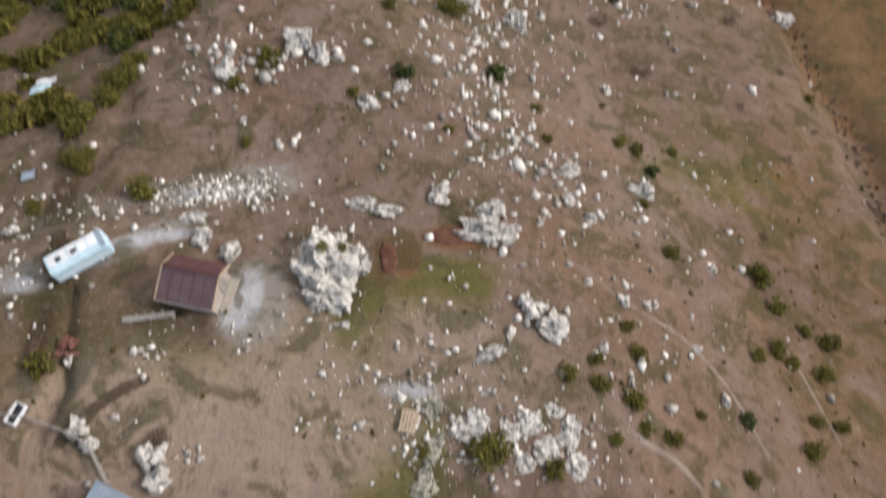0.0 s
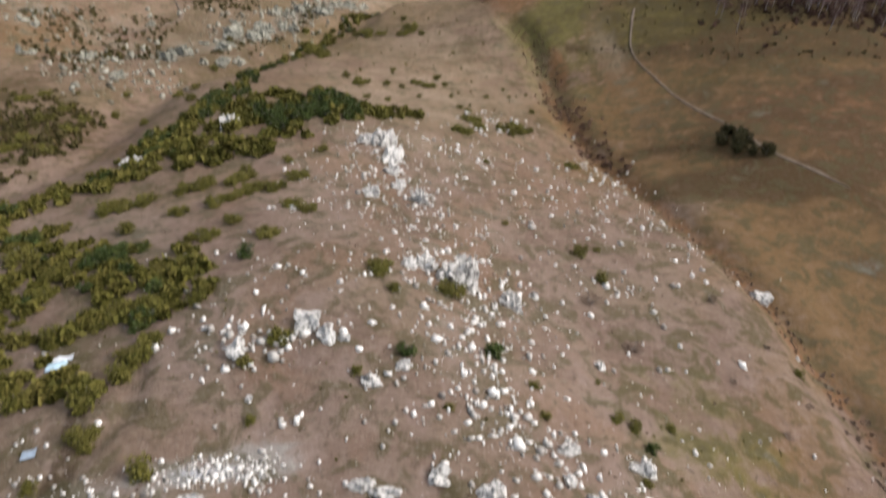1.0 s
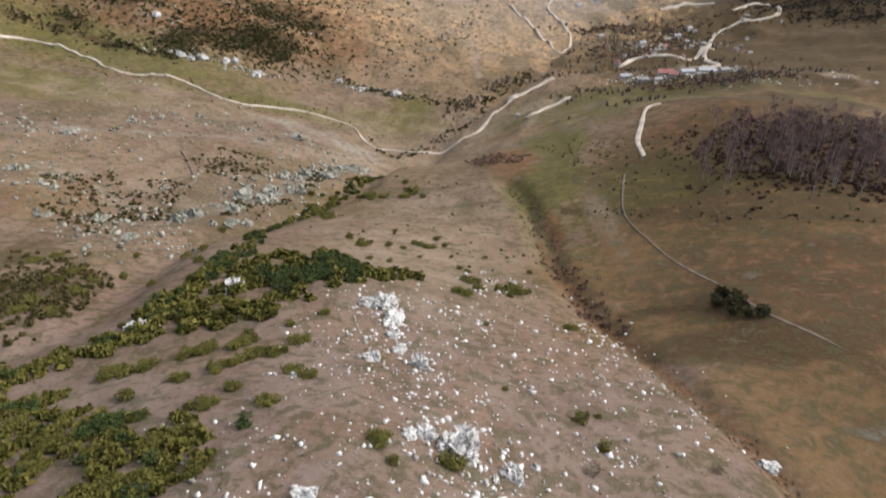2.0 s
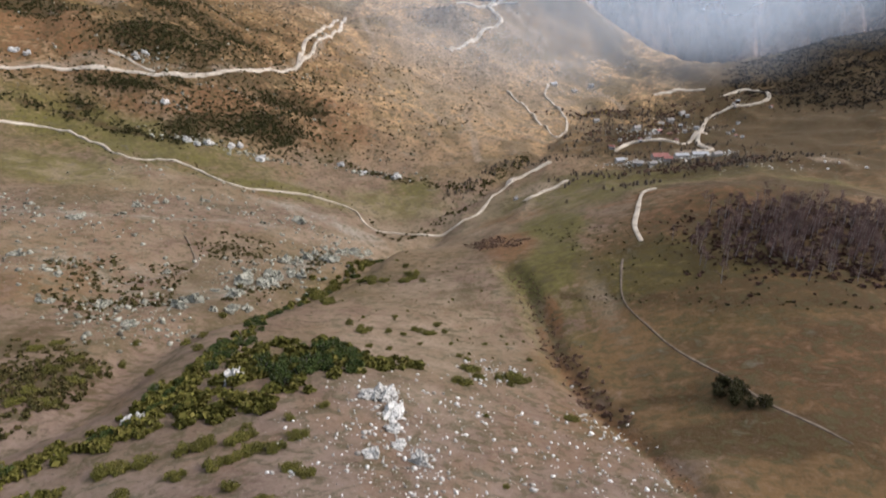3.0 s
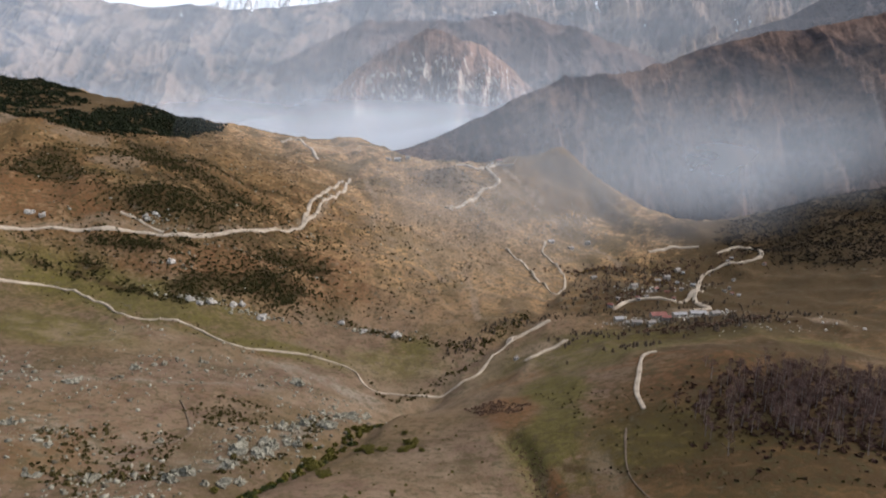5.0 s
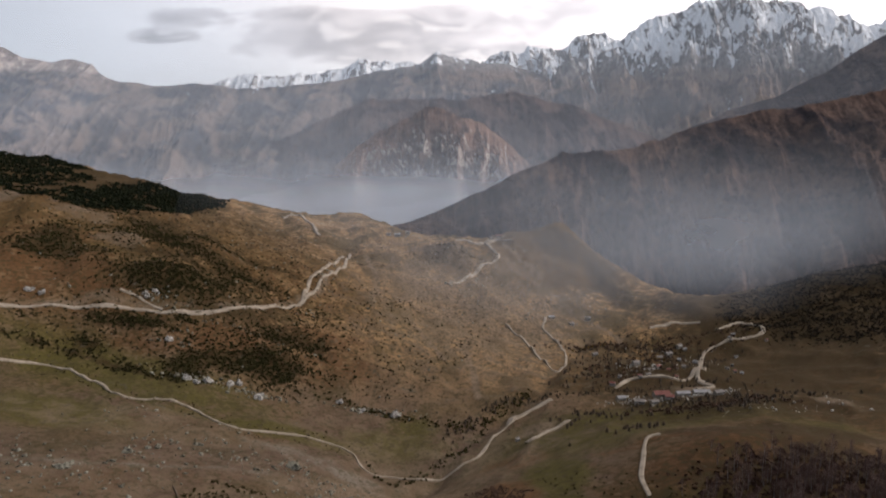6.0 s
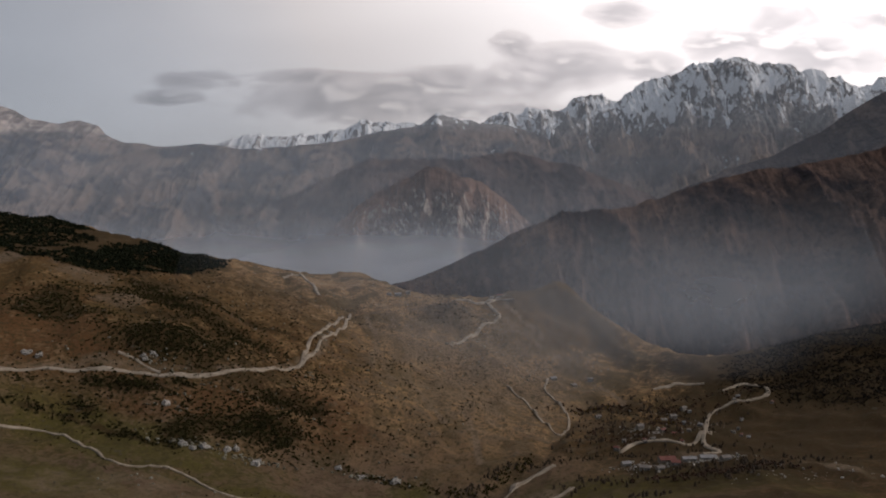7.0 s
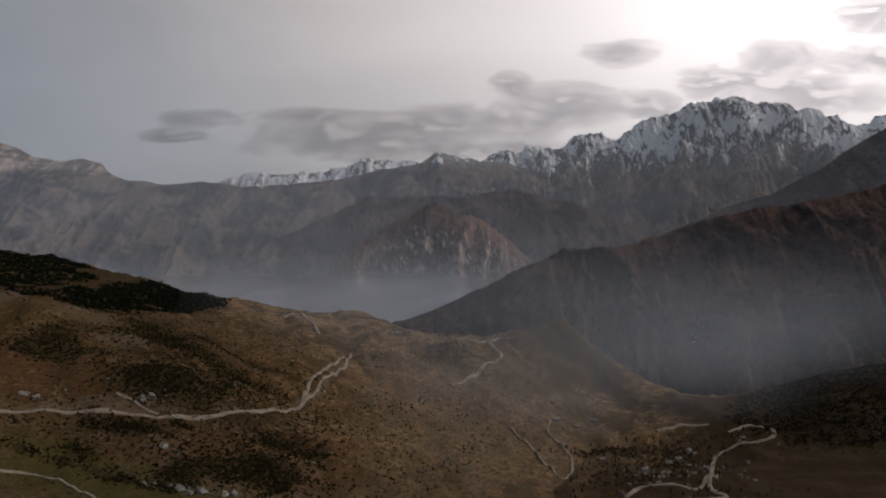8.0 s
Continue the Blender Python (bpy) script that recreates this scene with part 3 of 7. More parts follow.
# ---- mountains ----
def mountain_material(name, low, high, rock, snow_line, snow_soft, cliff=0.0, cap=None):
    m, n, bsdf = surface(name)
    p = place(n)
    xyz = n.tree.nodes.new("ShaderNodeSeparateXYZ")
    n.put(xyz.inputs[0], p)
    nor = n.tree.nodes.new("ShaderNodeSeparateXYZ")
    n.put(nor.inputs[0], n.add("ShaderNodeNewGeometry", 1))
    big, fine = n.noise(n.vec("MULTIPLY", p, (1.0, 0.7, 1.3)), 0.0032, 8, 0.6, 0.9), n.noise(p, 0.03, 6, 0.65, 0.4)
    streak = n.noise(n.vec("MULTIPLY", p, (1.0, 0.25, 0.12)), 0.02, 6, 0.65, 0.6)
    col = n.mix(n.span(n.math("ADD", n.math("MULTIPLY", big, 0.8), n.math("MULTIPLY", fine, 0.2)), 0.44, 0.56), rgb(*low), rgb(*high))
    tufts = n.noise(p, 0.075, 4, 0.7, 0.4)
    col = n.mix(n.math("MULTIPLY", n.span(tufts, 0.50, 0.62), 0.4), col, rgb(*(0.5 * c for c in low)))
    col = n.mix(n.math("MULTIPLY", n.span(streak, 0.52, 0.68), 0.4), col, rgb(*rock))
    if cap:  # pale rock above a height
        col = n.mix(n.span(n.math("ADD", xyz.outputs[2], n.math("MULTIPLY", n.math("SUBTRACT", big, 0.5), 160.0)), cap, cap + 90.0), col, n.mix(n.span(n.math("ADD", n.math("MULTIPLY", streak, 0.5), n.math("MULTIPLY", n.noise(n.vec("MULTIPLY", p, (0.25, 0.25, 3.0)), 0.012, 5, 0.7, 0.3), 0.5)), 0.42, 0.58), rgb(0.20, 0.17, 0.16), rgb(0.52, 0.44, 0.395)))
    if cliff:
        col = n.mix(n.math("MULTIPLY", n.span(n.math("ADD", nor.outputs[2], n.math("MULTIPLY", fine, 0.5)), cliff + 0.34, cliff + 0.14), n.span(n.noise(n.vec("ADD", n.vec("MULTIPLY", p, (1.0, 0.5, 0.45)), n.add("ShaderNodeCombineXYZ", X=n.math("MULTIPLY", xyz.outputs[2], 0.5), Y=0.0, Z=0.0)), 0.017, 8, 0.72, 0.9), 0.47, 0.55)), col, rgb(0.46, 0.40, 0.35))
    # relief shade put into the colour: darker gullies, paler rib crests
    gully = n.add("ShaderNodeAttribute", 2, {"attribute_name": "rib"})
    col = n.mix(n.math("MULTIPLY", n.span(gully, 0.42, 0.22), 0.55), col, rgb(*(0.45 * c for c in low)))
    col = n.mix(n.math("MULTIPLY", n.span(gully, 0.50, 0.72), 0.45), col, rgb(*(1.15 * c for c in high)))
    if snow_line:
        lean = n.vec("ADD", n.vec("MULTIPLY", p, (1.5, 0.45, 0.55)), n.add("ShaderNodeCombineXYZ", X=n.math("MULTIPLY", xyz.outputs[2], 0.8), Y=0.0, Z=0.0))
        crag = n.math("ADD", n.math("MULTIPLY", n.noise(lean, 0.012, 8, 0.7, 0.7), 0.45), n.math("MULTIPLY", n.noise(lean, 0.050, 6, 0.8, 0.5), 0.55))
        crag = n.math("SUBTRACT", crag, n.math("MULTIPLY", n.math("SUBTRACT", gully, 0.42), 0.75))
        need = n.add("ShaderNodeMapRange", i0=xyz.outputs[2], i1=snow_line - snow_soft, i2=snow_line + 2.2 * snow_soft, i3=0.70, i4=0.43)
        bare = n.mix(n.span(xyz.outputs[2], snow_line - 2 * snow_soft, snow_line + snow_soft), col, n.mix(n.span(fine, 0.4, 0.6), rgb(0.20, 0.195, 0.195), rgb(0.36, 0.34, 0.33)))
        col = n.mix(n.span(n.math("SUBTRACT", crag, need), -0.02, 0.03), bare, rgb(0.92, 0.93, 0.95))
    n.put(bsdf.inputs["Base Color"], col)
    bump(n, bsdf, n.math("ADD", fine, streak), 0.8, 20.0)
    return m


def mountain(label, crest, slope, relief, rib_size, jag, material, seed, base=-430.0, cols=420, rows=130, folds=5, spurs=()):
    """A range with its crest along the points given (east, ahead, height) and spurs down both flanks."""
    c = np.array(crest, float)
    u = np.linspace(0, 1, cols)
    t = np.linspace(0, 1, len(c))
    cx, cy, cz = (np.interp(u, t, c[:, k]) for k in range(3))
    cz = cz + jag * fractal(cx, cx * 0 + seed, rib_size * 0.5, 5, seed, 0.6)
    down = np.concatenate([-np.linspace(1, 0, 14)[:-1] ** 1.3 * 0.5, np.linspace(0, 1, rows) ** 1.25])
    d = down[:, None] * ((cz - base) / slope)[None, :]
    x = cx[None, :] + 0 * d
    y = cy[None, :] - d
    off = np.abs(d)
    grow = np.clip(off / (rib_size * 1.2), 0, 1) * np.clip((cz - slope * off - base) / 120, 0, 1)
    warp = rib_size * 0.5 * fractal(x, y, rib_size * 2.2, 3, seed + 40)
    r = ribs(x + warp, y * 0.28 + warp * 0.3, rib_size, folds, seed) - 0.45
    thin = ribs(x + 0.5 * warp, y * 0.45 + warp * 0.3, rib_size * 0.13, 4, seed + 25)
    body = cz[None, :] - slope * off
    for line in spurs:  # spurs that come forward from the crest: east, ahead, height
        for (ax, ay, az_), (bx, by, bz) in zip(line, line[1:]):
            t = np.clip(((x - ax) * (bx - ax) + (y - ay) * (by - ay)) / ((bx - ax) ** 2 + (by - ay) ** 2), 0, 1)
            far_off = np.hypot(x + 0.25 * warp - ax - t * (bx - ax), y - ay - t * (by - ay))
            body = np.maximum(body, az_ + t * (bz - az_) - 1.25 * slope * far_off)
    z = body + relief * 0.16 * grow * (thin - 0.45) + relief * grow * r + relief * 0.25 * grow * fractal(x, y, rib_size * 0.3, 4, seed + 9, 0.6)
    v = np.stack([x, y, z], -1).reshape(-1, 3)
    ob = fast_mesh("mountain", v, grid_faces(len(down), cols), material)
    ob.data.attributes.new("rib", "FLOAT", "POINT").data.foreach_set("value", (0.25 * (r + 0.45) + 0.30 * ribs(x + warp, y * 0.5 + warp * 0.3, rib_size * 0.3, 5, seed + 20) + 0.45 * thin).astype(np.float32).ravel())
    return tagged(ob, label, "mountain", kind="structure")


MESA = [(-3531, 4304, 541), (-3055, 4304, 628), (-2651, 4304, 574), (-2533, 4304, 540), (-2450, 4304, 493), (-2281, 4304, 469), (-2146, 4304, 479), (-2045, 4304, 446), (-2012, 4304, 392), (-1911, 4304, 344), (-1640, 4304, 320), (-1471, 4304, 337), (-1301, 4304, 323), (-1098, 4304, 289), (-828, 4304, 167), (-558, 4304, 4)]
FAR_SNOW = [(-1774, 4654, 299), (-1444, 4654, 365), (-1260, 4654, 416), (-1077, 4654, 405), (-875, 4654, 426), (-710, 4654, 448), (-527, 4654, 506), (-381, 4654, 470), (-271, 4654, 492), (-143, 4654, 470), (-22, 4654, 557), (58, 4654, 520), (241, 4654, 484), (369, 4654, 546), (589, 4654, 575), (753, 4654, 589), (899, 4654, 658), (980, 4654, 665), (1112, 4654, 618), (1339, 4654, 581), (1705, 4654, 508)]
PEAK = [(402, 4404, 313), (610, 4404, 417), (817, 4404, 503), (1041, 4404, 582), (1162, 4404, 685), (1299, 4404, 740), (1454, 4404, 798), (1609, 4404, 822), (1792, 4404, 860), (1920, 4404, 825), (2059, 4404, 801), (2214, 4404, 787), (2388, 4404, 739), (2596, 4404, 684), (2709, 4404, 746), (2957, 4404, 793), (3372, 4404, 759)]
MID = [(-1119, 3504, -119), (-980, 3504, -58), (-730, 3504, 41), (-509, 3504, 151), (-370, 3504, 212), (-232, 3504, 217), (-67, 3504, 206), (154, 3504, 225), (320, 3504, 255), (485, 3504, 225), (706, 3504, 156), (928, 3504, 73), (1150, 3504, -38)]
CLIFF = [(-544, 2704, -181), (-437, 2704, -99), (-329, 2704, -1), (-244, 2704, 50), (-148, 2704, 114), (-52, 2704, 152), (34, 2704, 139), (140, 2704, 92), (247, 2704, 16), (354, 2704, -74), (461, 2704, -139)]
BIG = [(-242, 2104, -256), (-141, 2104, -206), (-41, 2104, -180), (108, 2104, -110), (225, 2104, -46), (341, 2104, 0), (457, 2104, 12), (573, 2104, 22), (656, 2104, 53), (755, 2104, 90), (904, 2104, 126), (1020, 2104, 140), (1152, 2104, 167), (1297, 2104, 195), (1482, 2104, 221), (1762, 2104, 257)]
UPPER = [(749, 3004, -33), (985, 3004, 62), (1197, 3004, 152), (1409, 3004, 225), (1573, 3004, 305), (1690, 3004, 389), (1848, 3004, 478), (2016, 3004, 567), (2390, 3004, 684)]

BROWN = [(-1953, 4104, 252), (-1758, 4104, 296), (-1467, 4104, 306), (-1354, 4104, 325), (-1176, 4104, 299), (-918, 4104, 299), (-595, 4104, 337), (-401, 4104, 382), (-271, 4104, 408), (-142, 4104, 427), (-26, 4104, 501), (68, 4104, 462), (213, 4104, 439), (374, 4104, 433), (568, 4104, 375), (762, 4104, 281), (957, 4104, 162)]
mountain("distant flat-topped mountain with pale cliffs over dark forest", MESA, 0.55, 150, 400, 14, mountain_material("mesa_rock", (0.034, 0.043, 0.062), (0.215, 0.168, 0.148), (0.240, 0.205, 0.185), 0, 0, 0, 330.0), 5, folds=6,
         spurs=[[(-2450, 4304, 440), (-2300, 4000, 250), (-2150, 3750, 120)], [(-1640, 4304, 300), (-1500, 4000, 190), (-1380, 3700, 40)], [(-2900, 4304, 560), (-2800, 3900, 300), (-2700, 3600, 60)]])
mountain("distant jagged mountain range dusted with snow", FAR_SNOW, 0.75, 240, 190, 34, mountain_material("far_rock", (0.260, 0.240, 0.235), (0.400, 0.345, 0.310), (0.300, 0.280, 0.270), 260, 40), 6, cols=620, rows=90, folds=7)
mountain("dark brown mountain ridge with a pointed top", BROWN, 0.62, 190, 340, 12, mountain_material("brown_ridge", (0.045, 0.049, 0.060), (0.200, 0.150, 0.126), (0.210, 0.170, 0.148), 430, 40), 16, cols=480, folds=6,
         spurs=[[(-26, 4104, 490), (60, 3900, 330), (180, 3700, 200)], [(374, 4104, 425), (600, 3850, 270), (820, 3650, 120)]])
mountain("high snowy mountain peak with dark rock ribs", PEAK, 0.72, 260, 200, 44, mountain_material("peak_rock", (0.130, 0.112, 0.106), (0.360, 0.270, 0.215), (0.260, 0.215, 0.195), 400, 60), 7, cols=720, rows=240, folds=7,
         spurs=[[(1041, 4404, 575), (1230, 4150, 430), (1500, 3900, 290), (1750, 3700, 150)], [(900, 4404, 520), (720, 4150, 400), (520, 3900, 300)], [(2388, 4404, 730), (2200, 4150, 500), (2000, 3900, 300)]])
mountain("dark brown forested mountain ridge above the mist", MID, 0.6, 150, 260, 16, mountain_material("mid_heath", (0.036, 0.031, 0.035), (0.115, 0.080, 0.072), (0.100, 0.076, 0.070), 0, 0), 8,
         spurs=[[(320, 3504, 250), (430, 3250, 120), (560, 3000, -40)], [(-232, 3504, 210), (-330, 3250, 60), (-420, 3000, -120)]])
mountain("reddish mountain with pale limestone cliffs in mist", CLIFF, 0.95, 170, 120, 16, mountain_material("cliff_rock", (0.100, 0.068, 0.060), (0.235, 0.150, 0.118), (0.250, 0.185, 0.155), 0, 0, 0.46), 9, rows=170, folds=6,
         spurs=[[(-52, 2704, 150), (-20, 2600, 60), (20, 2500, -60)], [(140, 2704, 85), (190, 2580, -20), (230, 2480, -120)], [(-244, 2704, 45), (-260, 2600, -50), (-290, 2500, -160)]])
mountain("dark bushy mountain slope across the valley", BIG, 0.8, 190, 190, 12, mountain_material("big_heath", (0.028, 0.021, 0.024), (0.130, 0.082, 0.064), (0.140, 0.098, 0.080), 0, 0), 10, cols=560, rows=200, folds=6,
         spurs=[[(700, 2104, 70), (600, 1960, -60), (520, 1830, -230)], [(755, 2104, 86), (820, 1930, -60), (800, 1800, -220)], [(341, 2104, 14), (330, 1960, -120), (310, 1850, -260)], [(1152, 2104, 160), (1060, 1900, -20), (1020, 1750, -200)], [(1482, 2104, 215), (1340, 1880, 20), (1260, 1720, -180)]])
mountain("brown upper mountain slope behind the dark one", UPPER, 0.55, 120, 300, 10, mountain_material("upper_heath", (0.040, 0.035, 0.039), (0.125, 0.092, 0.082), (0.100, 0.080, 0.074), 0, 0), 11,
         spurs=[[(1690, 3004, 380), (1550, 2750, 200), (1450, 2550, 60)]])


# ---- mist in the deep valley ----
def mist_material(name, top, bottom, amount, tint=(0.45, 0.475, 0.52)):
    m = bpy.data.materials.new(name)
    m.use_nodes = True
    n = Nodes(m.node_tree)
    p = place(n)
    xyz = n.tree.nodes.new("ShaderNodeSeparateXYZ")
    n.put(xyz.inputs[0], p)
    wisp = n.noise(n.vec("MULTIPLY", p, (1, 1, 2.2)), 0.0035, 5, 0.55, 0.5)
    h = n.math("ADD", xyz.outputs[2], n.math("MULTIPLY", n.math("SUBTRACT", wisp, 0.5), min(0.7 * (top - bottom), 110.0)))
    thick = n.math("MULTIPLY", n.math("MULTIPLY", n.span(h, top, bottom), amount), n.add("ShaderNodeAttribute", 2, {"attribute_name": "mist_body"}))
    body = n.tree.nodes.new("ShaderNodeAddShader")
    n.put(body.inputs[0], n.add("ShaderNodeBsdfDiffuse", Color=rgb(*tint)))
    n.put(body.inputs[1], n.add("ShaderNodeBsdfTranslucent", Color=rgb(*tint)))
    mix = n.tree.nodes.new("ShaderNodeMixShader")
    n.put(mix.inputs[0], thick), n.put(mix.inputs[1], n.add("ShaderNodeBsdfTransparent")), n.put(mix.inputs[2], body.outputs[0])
    n.put(n.tree.nodes.new("ShaderNodeOutputMaterial").inputs[0], mix.outputs[0])
    return m


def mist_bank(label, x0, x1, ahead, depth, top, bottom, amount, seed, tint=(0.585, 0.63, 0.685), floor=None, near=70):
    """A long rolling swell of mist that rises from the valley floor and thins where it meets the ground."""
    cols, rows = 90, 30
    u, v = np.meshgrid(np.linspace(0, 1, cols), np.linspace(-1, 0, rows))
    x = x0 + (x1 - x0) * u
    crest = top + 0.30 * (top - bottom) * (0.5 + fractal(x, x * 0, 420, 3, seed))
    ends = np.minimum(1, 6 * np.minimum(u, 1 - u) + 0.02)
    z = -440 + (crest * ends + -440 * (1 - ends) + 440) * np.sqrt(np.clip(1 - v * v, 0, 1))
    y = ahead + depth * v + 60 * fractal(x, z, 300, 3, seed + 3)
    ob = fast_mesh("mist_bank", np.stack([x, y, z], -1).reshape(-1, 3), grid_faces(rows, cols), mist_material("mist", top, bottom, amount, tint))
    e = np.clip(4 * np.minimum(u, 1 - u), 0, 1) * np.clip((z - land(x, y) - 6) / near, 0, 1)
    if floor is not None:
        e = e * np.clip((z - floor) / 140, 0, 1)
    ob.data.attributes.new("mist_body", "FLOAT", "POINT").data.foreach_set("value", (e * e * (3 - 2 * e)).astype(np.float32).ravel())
    return tagged(ob, label, "mist", kind="stuff")


# tinted see-through sheets: valley mist, and thin ones that stand in for distance haze
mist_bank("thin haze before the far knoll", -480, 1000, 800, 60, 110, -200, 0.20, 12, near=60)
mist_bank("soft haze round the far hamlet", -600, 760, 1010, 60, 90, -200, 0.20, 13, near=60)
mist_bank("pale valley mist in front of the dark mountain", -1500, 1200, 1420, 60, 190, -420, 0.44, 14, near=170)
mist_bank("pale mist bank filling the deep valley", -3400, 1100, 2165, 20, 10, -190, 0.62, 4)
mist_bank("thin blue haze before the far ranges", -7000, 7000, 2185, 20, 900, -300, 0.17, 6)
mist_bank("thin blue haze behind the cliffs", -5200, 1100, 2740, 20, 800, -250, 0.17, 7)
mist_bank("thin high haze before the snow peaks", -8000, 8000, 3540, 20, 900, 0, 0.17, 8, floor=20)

# ---- materials of the things ----
def limestone(name, tone, warm=0.92):
    m, n, bsdf = surface(name)
    p = place(n)
    o = n.add("ShaderNodeObjectInfo", 5)
    fine, mid_, streak = n.noise(p, 5.0, 4, 0.65), n.noise(p, 1.1, 5, 0.6, 0.4), n.noise(n.vec("MULTIPLY", p, (1.6, 1.6, 0.5)), 1.7, 5, 0.68, 0.6)
    col = n.mix(n.span(mid_, 0.35, 0.65), rgb(0.50, 0.485, 0.47), rgb(0.76, 0.745, 0.73))
    col = n.mix(n.math("MULTIPLY", n.span(streak, 0.50, 0.60), 0.9), col, rgb(0.055, 0.05, 0.045))
    col = n.mix(n.math("MULTIPLY", n.span(fine, 0.56, 0.72), 0.5), col, rgb(0.20, 0.185, 0.165))
    nor = n.tree.nodes.new("ShaderNodeSeparateXYZ")
    n.put(nor.inputs[0], n.add("ShaderNodeNewGeometry", 1))
    moss = n.math("MULTIPLY", n.span(mid_, 0.56, 0.66), n.span(nor.outputs[2], 0.5, 0.9))
    col = n.mix(n.math("MULTIPLY", moss, 0.45), col, rgb(0.09, 0.08, 0.035))
    col = n.mix(n.math("MULTIPLY", o, 0.3), col, rgb(0.27, 0.255, 0.24))
    n.put(bsdf.inputs["Base Color"], n.vec("MULTIPLY", col, (1.03 * tone, 0.99 * tone, warm * tone)))
    bump(n, bsdf, n.math("ADD", fine, mid_), 0.8, 0.12)
    return m


def rubble_stone(name, tone, warm=0.92):
    m, n, bsdf = surface(name)
    p = place(n)
    i = n.add("ShaderNodeNewGeometry", "Random Per Island")
    col = n.ramp(i, (0.0, (0.20, 0.18, 0.165)), (0.25, (0.38, 0.365, 0.345)), (0.6, (0.58, 0.565, 0.55)), (1.0, (0.78, 0.77, 0.755)))
    col = n.mix(n.math("MULTIPLY", n.span(n.noise(p, 2.0, 4, 0.65), 0.48, 0.68), 0.45), col, rgb(0.17, 0.155, 0.14))
    n.put(bsdf.inputs["Base Color"], n.vec("MULTIPLY", col, (1.03 * tone, 0.99 * tone, warm * tone)))
    return m


def foliage(name, dark, light, dry=(0.16, 0.12, 0.03)):
    m, n, bsdf = surface(name)
    i, o = n.add("ShaderNodeNewGeometry", "Random Per Island"), n.add("ShaderNodeObjectInfo", 5)
    col = n.mix(i, rgb(*dark), rgb(*light))
    col = n.mix(n.math("MULTIPLY", n.span(i, 0.8, 1.0), 0.7), col, rgb(*dry))
    col = n.mix(n.math("MULTIPLY", o, 0.45), col, rgb(*(0.55 * c for c in dark)))
    patch = n.noise(place(n), 0.35, 3, 0.6)
    col = n.mix(n.math("MULTIPLY", n.span(patch, 0.45, 0.7), 0.35), col, rgb(*dry))
    n.put(bsdf.inputs["Base Color"], col)
    bsdf.inputs["Roughness"].default_value = 0.7
    return m


def plain(name, a, b, scale=3.0, rough=0.8, metal=0.0, fleck=None, depth=0.01):
    """A surface of two mingled tones with grain, and flecks of wear."""
    m, n, bsdf = surface(name)
    p = n.add("ShaderNodeTexCoord", "Object")
    big, fine = n.noise(p, scale, 5, 0.6, 0.3), n.noise(p, scale * 7, 4, 0.65)
    col = n.mix(n.span(n.math("ADD", n.math("MULTIPLY", big, 0.65), n.math("MULTIPLY", fine, 0.35)), 0.36, 0.64), rgb(*a), rgb(*b))
    if fleck:
        col = n.mix(n.math("MULTIPLY", n.span(n.noise(p, scale * 2.3, 5, 0.7, 0.6), 0.58, 0.70), 0.8), col, rgb(*fleck))
    n.put(bsdf.inputs["Base Color"], col)
    bsdf.inputs["Roughness"].default_value, bsdf.inputs["Metallic"].default_value = rough, metal
    bsdf.inputs["Specular IOR Level"].default_value = 0.3 if rough < 0.9 else 0.05
    bump(n, bsdf, fine, 0.5, depth)
    return m


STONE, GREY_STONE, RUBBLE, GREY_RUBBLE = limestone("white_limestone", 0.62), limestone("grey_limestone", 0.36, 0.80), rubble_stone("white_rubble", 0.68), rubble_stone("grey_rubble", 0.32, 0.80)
OLIVE = foliage("olive_leaves", (0.042, 0.040, 0.009), (0.125, 0.110, 0.024), (0.120, 0.092, 0.030))
DEEP = foliage("dark_leaves", (0.015, 0.025, 0.007), (0.052, 0.067, 0.018), (0.070, 0.068, 0.020))
TWIGS = foliage("dead_twigs", (0.075, 0.052, 0.036), (0.15, 0.105, 0.075), (0.17, 0.12, 0.09))
NEEDLES = foliage("conifer_needles", (0.006, 0.009, 0.005), (0.017, 0.021, 0.009), (0.022, 0.021, 0.010))
FIELD_NEEDLES = foliage("dusty_needles", (0.020, 0.020, 0.008), (0.052, 0.044, 0.017), (0.070, 0.050, 0.024))
BARK = plain("bark", (0.07, 0.055, 0.045), (0.15, 0.125, 0.105), 4.0)
PALE_BARK = plain("pale_bark", (0.11, 0.088, 0.080), (0.21, 0.18, 0.165), 2.0)
PURPLE_TWIG = plain("bare_twigs", (0.050, 0.024, 0.020), (0.100, 0.056, 0.046), 0.6)
DIRT = plain("pale_road_dirt", (0.212, 0.172, 0.130), (0.345, 0.290, 0.226), 0.12, 0.95, 0, (0.120, 0.096, 0.072), 0.03)
TRACK = plain("trodden_track", (0.072, 0.052, 0.036), (0.120, 0.092, 0.068), 0.4, 0.95, 0, None, 0.03)
WORN = plain("worn_path", (0.10, 0.076, 0.060), (0.165, 0.130, 0.106), 0.6, 0.95, 0, None, 0.03)
RED_SOIL = plain("red_soil", (0.051, 0.023, 0.015), (0.093, 0.046, 0.032), 1.2, 0.95, 0, None, 0.05)
ROOF_RED = plain("red_brown_sheet", (0.049, 0.019, 0.019), (0.070, 0.028, 0.027), 0.8, 0.5, 0.2, (0.098, 0.042, 0.028))
ROOF_GREY = plain("weathered_red_sheet", (0.068, 0.040, 0.042), (0.093, 0.061, 0.063), 0.8, 0.5, 0.2, (0.070, 0.038, 0.035))
PINE_BOARD = plain("pale_boards", (0.223, 0.164, 0.109), (0.307, 0.238, 0.169), 2.0, 0.8)
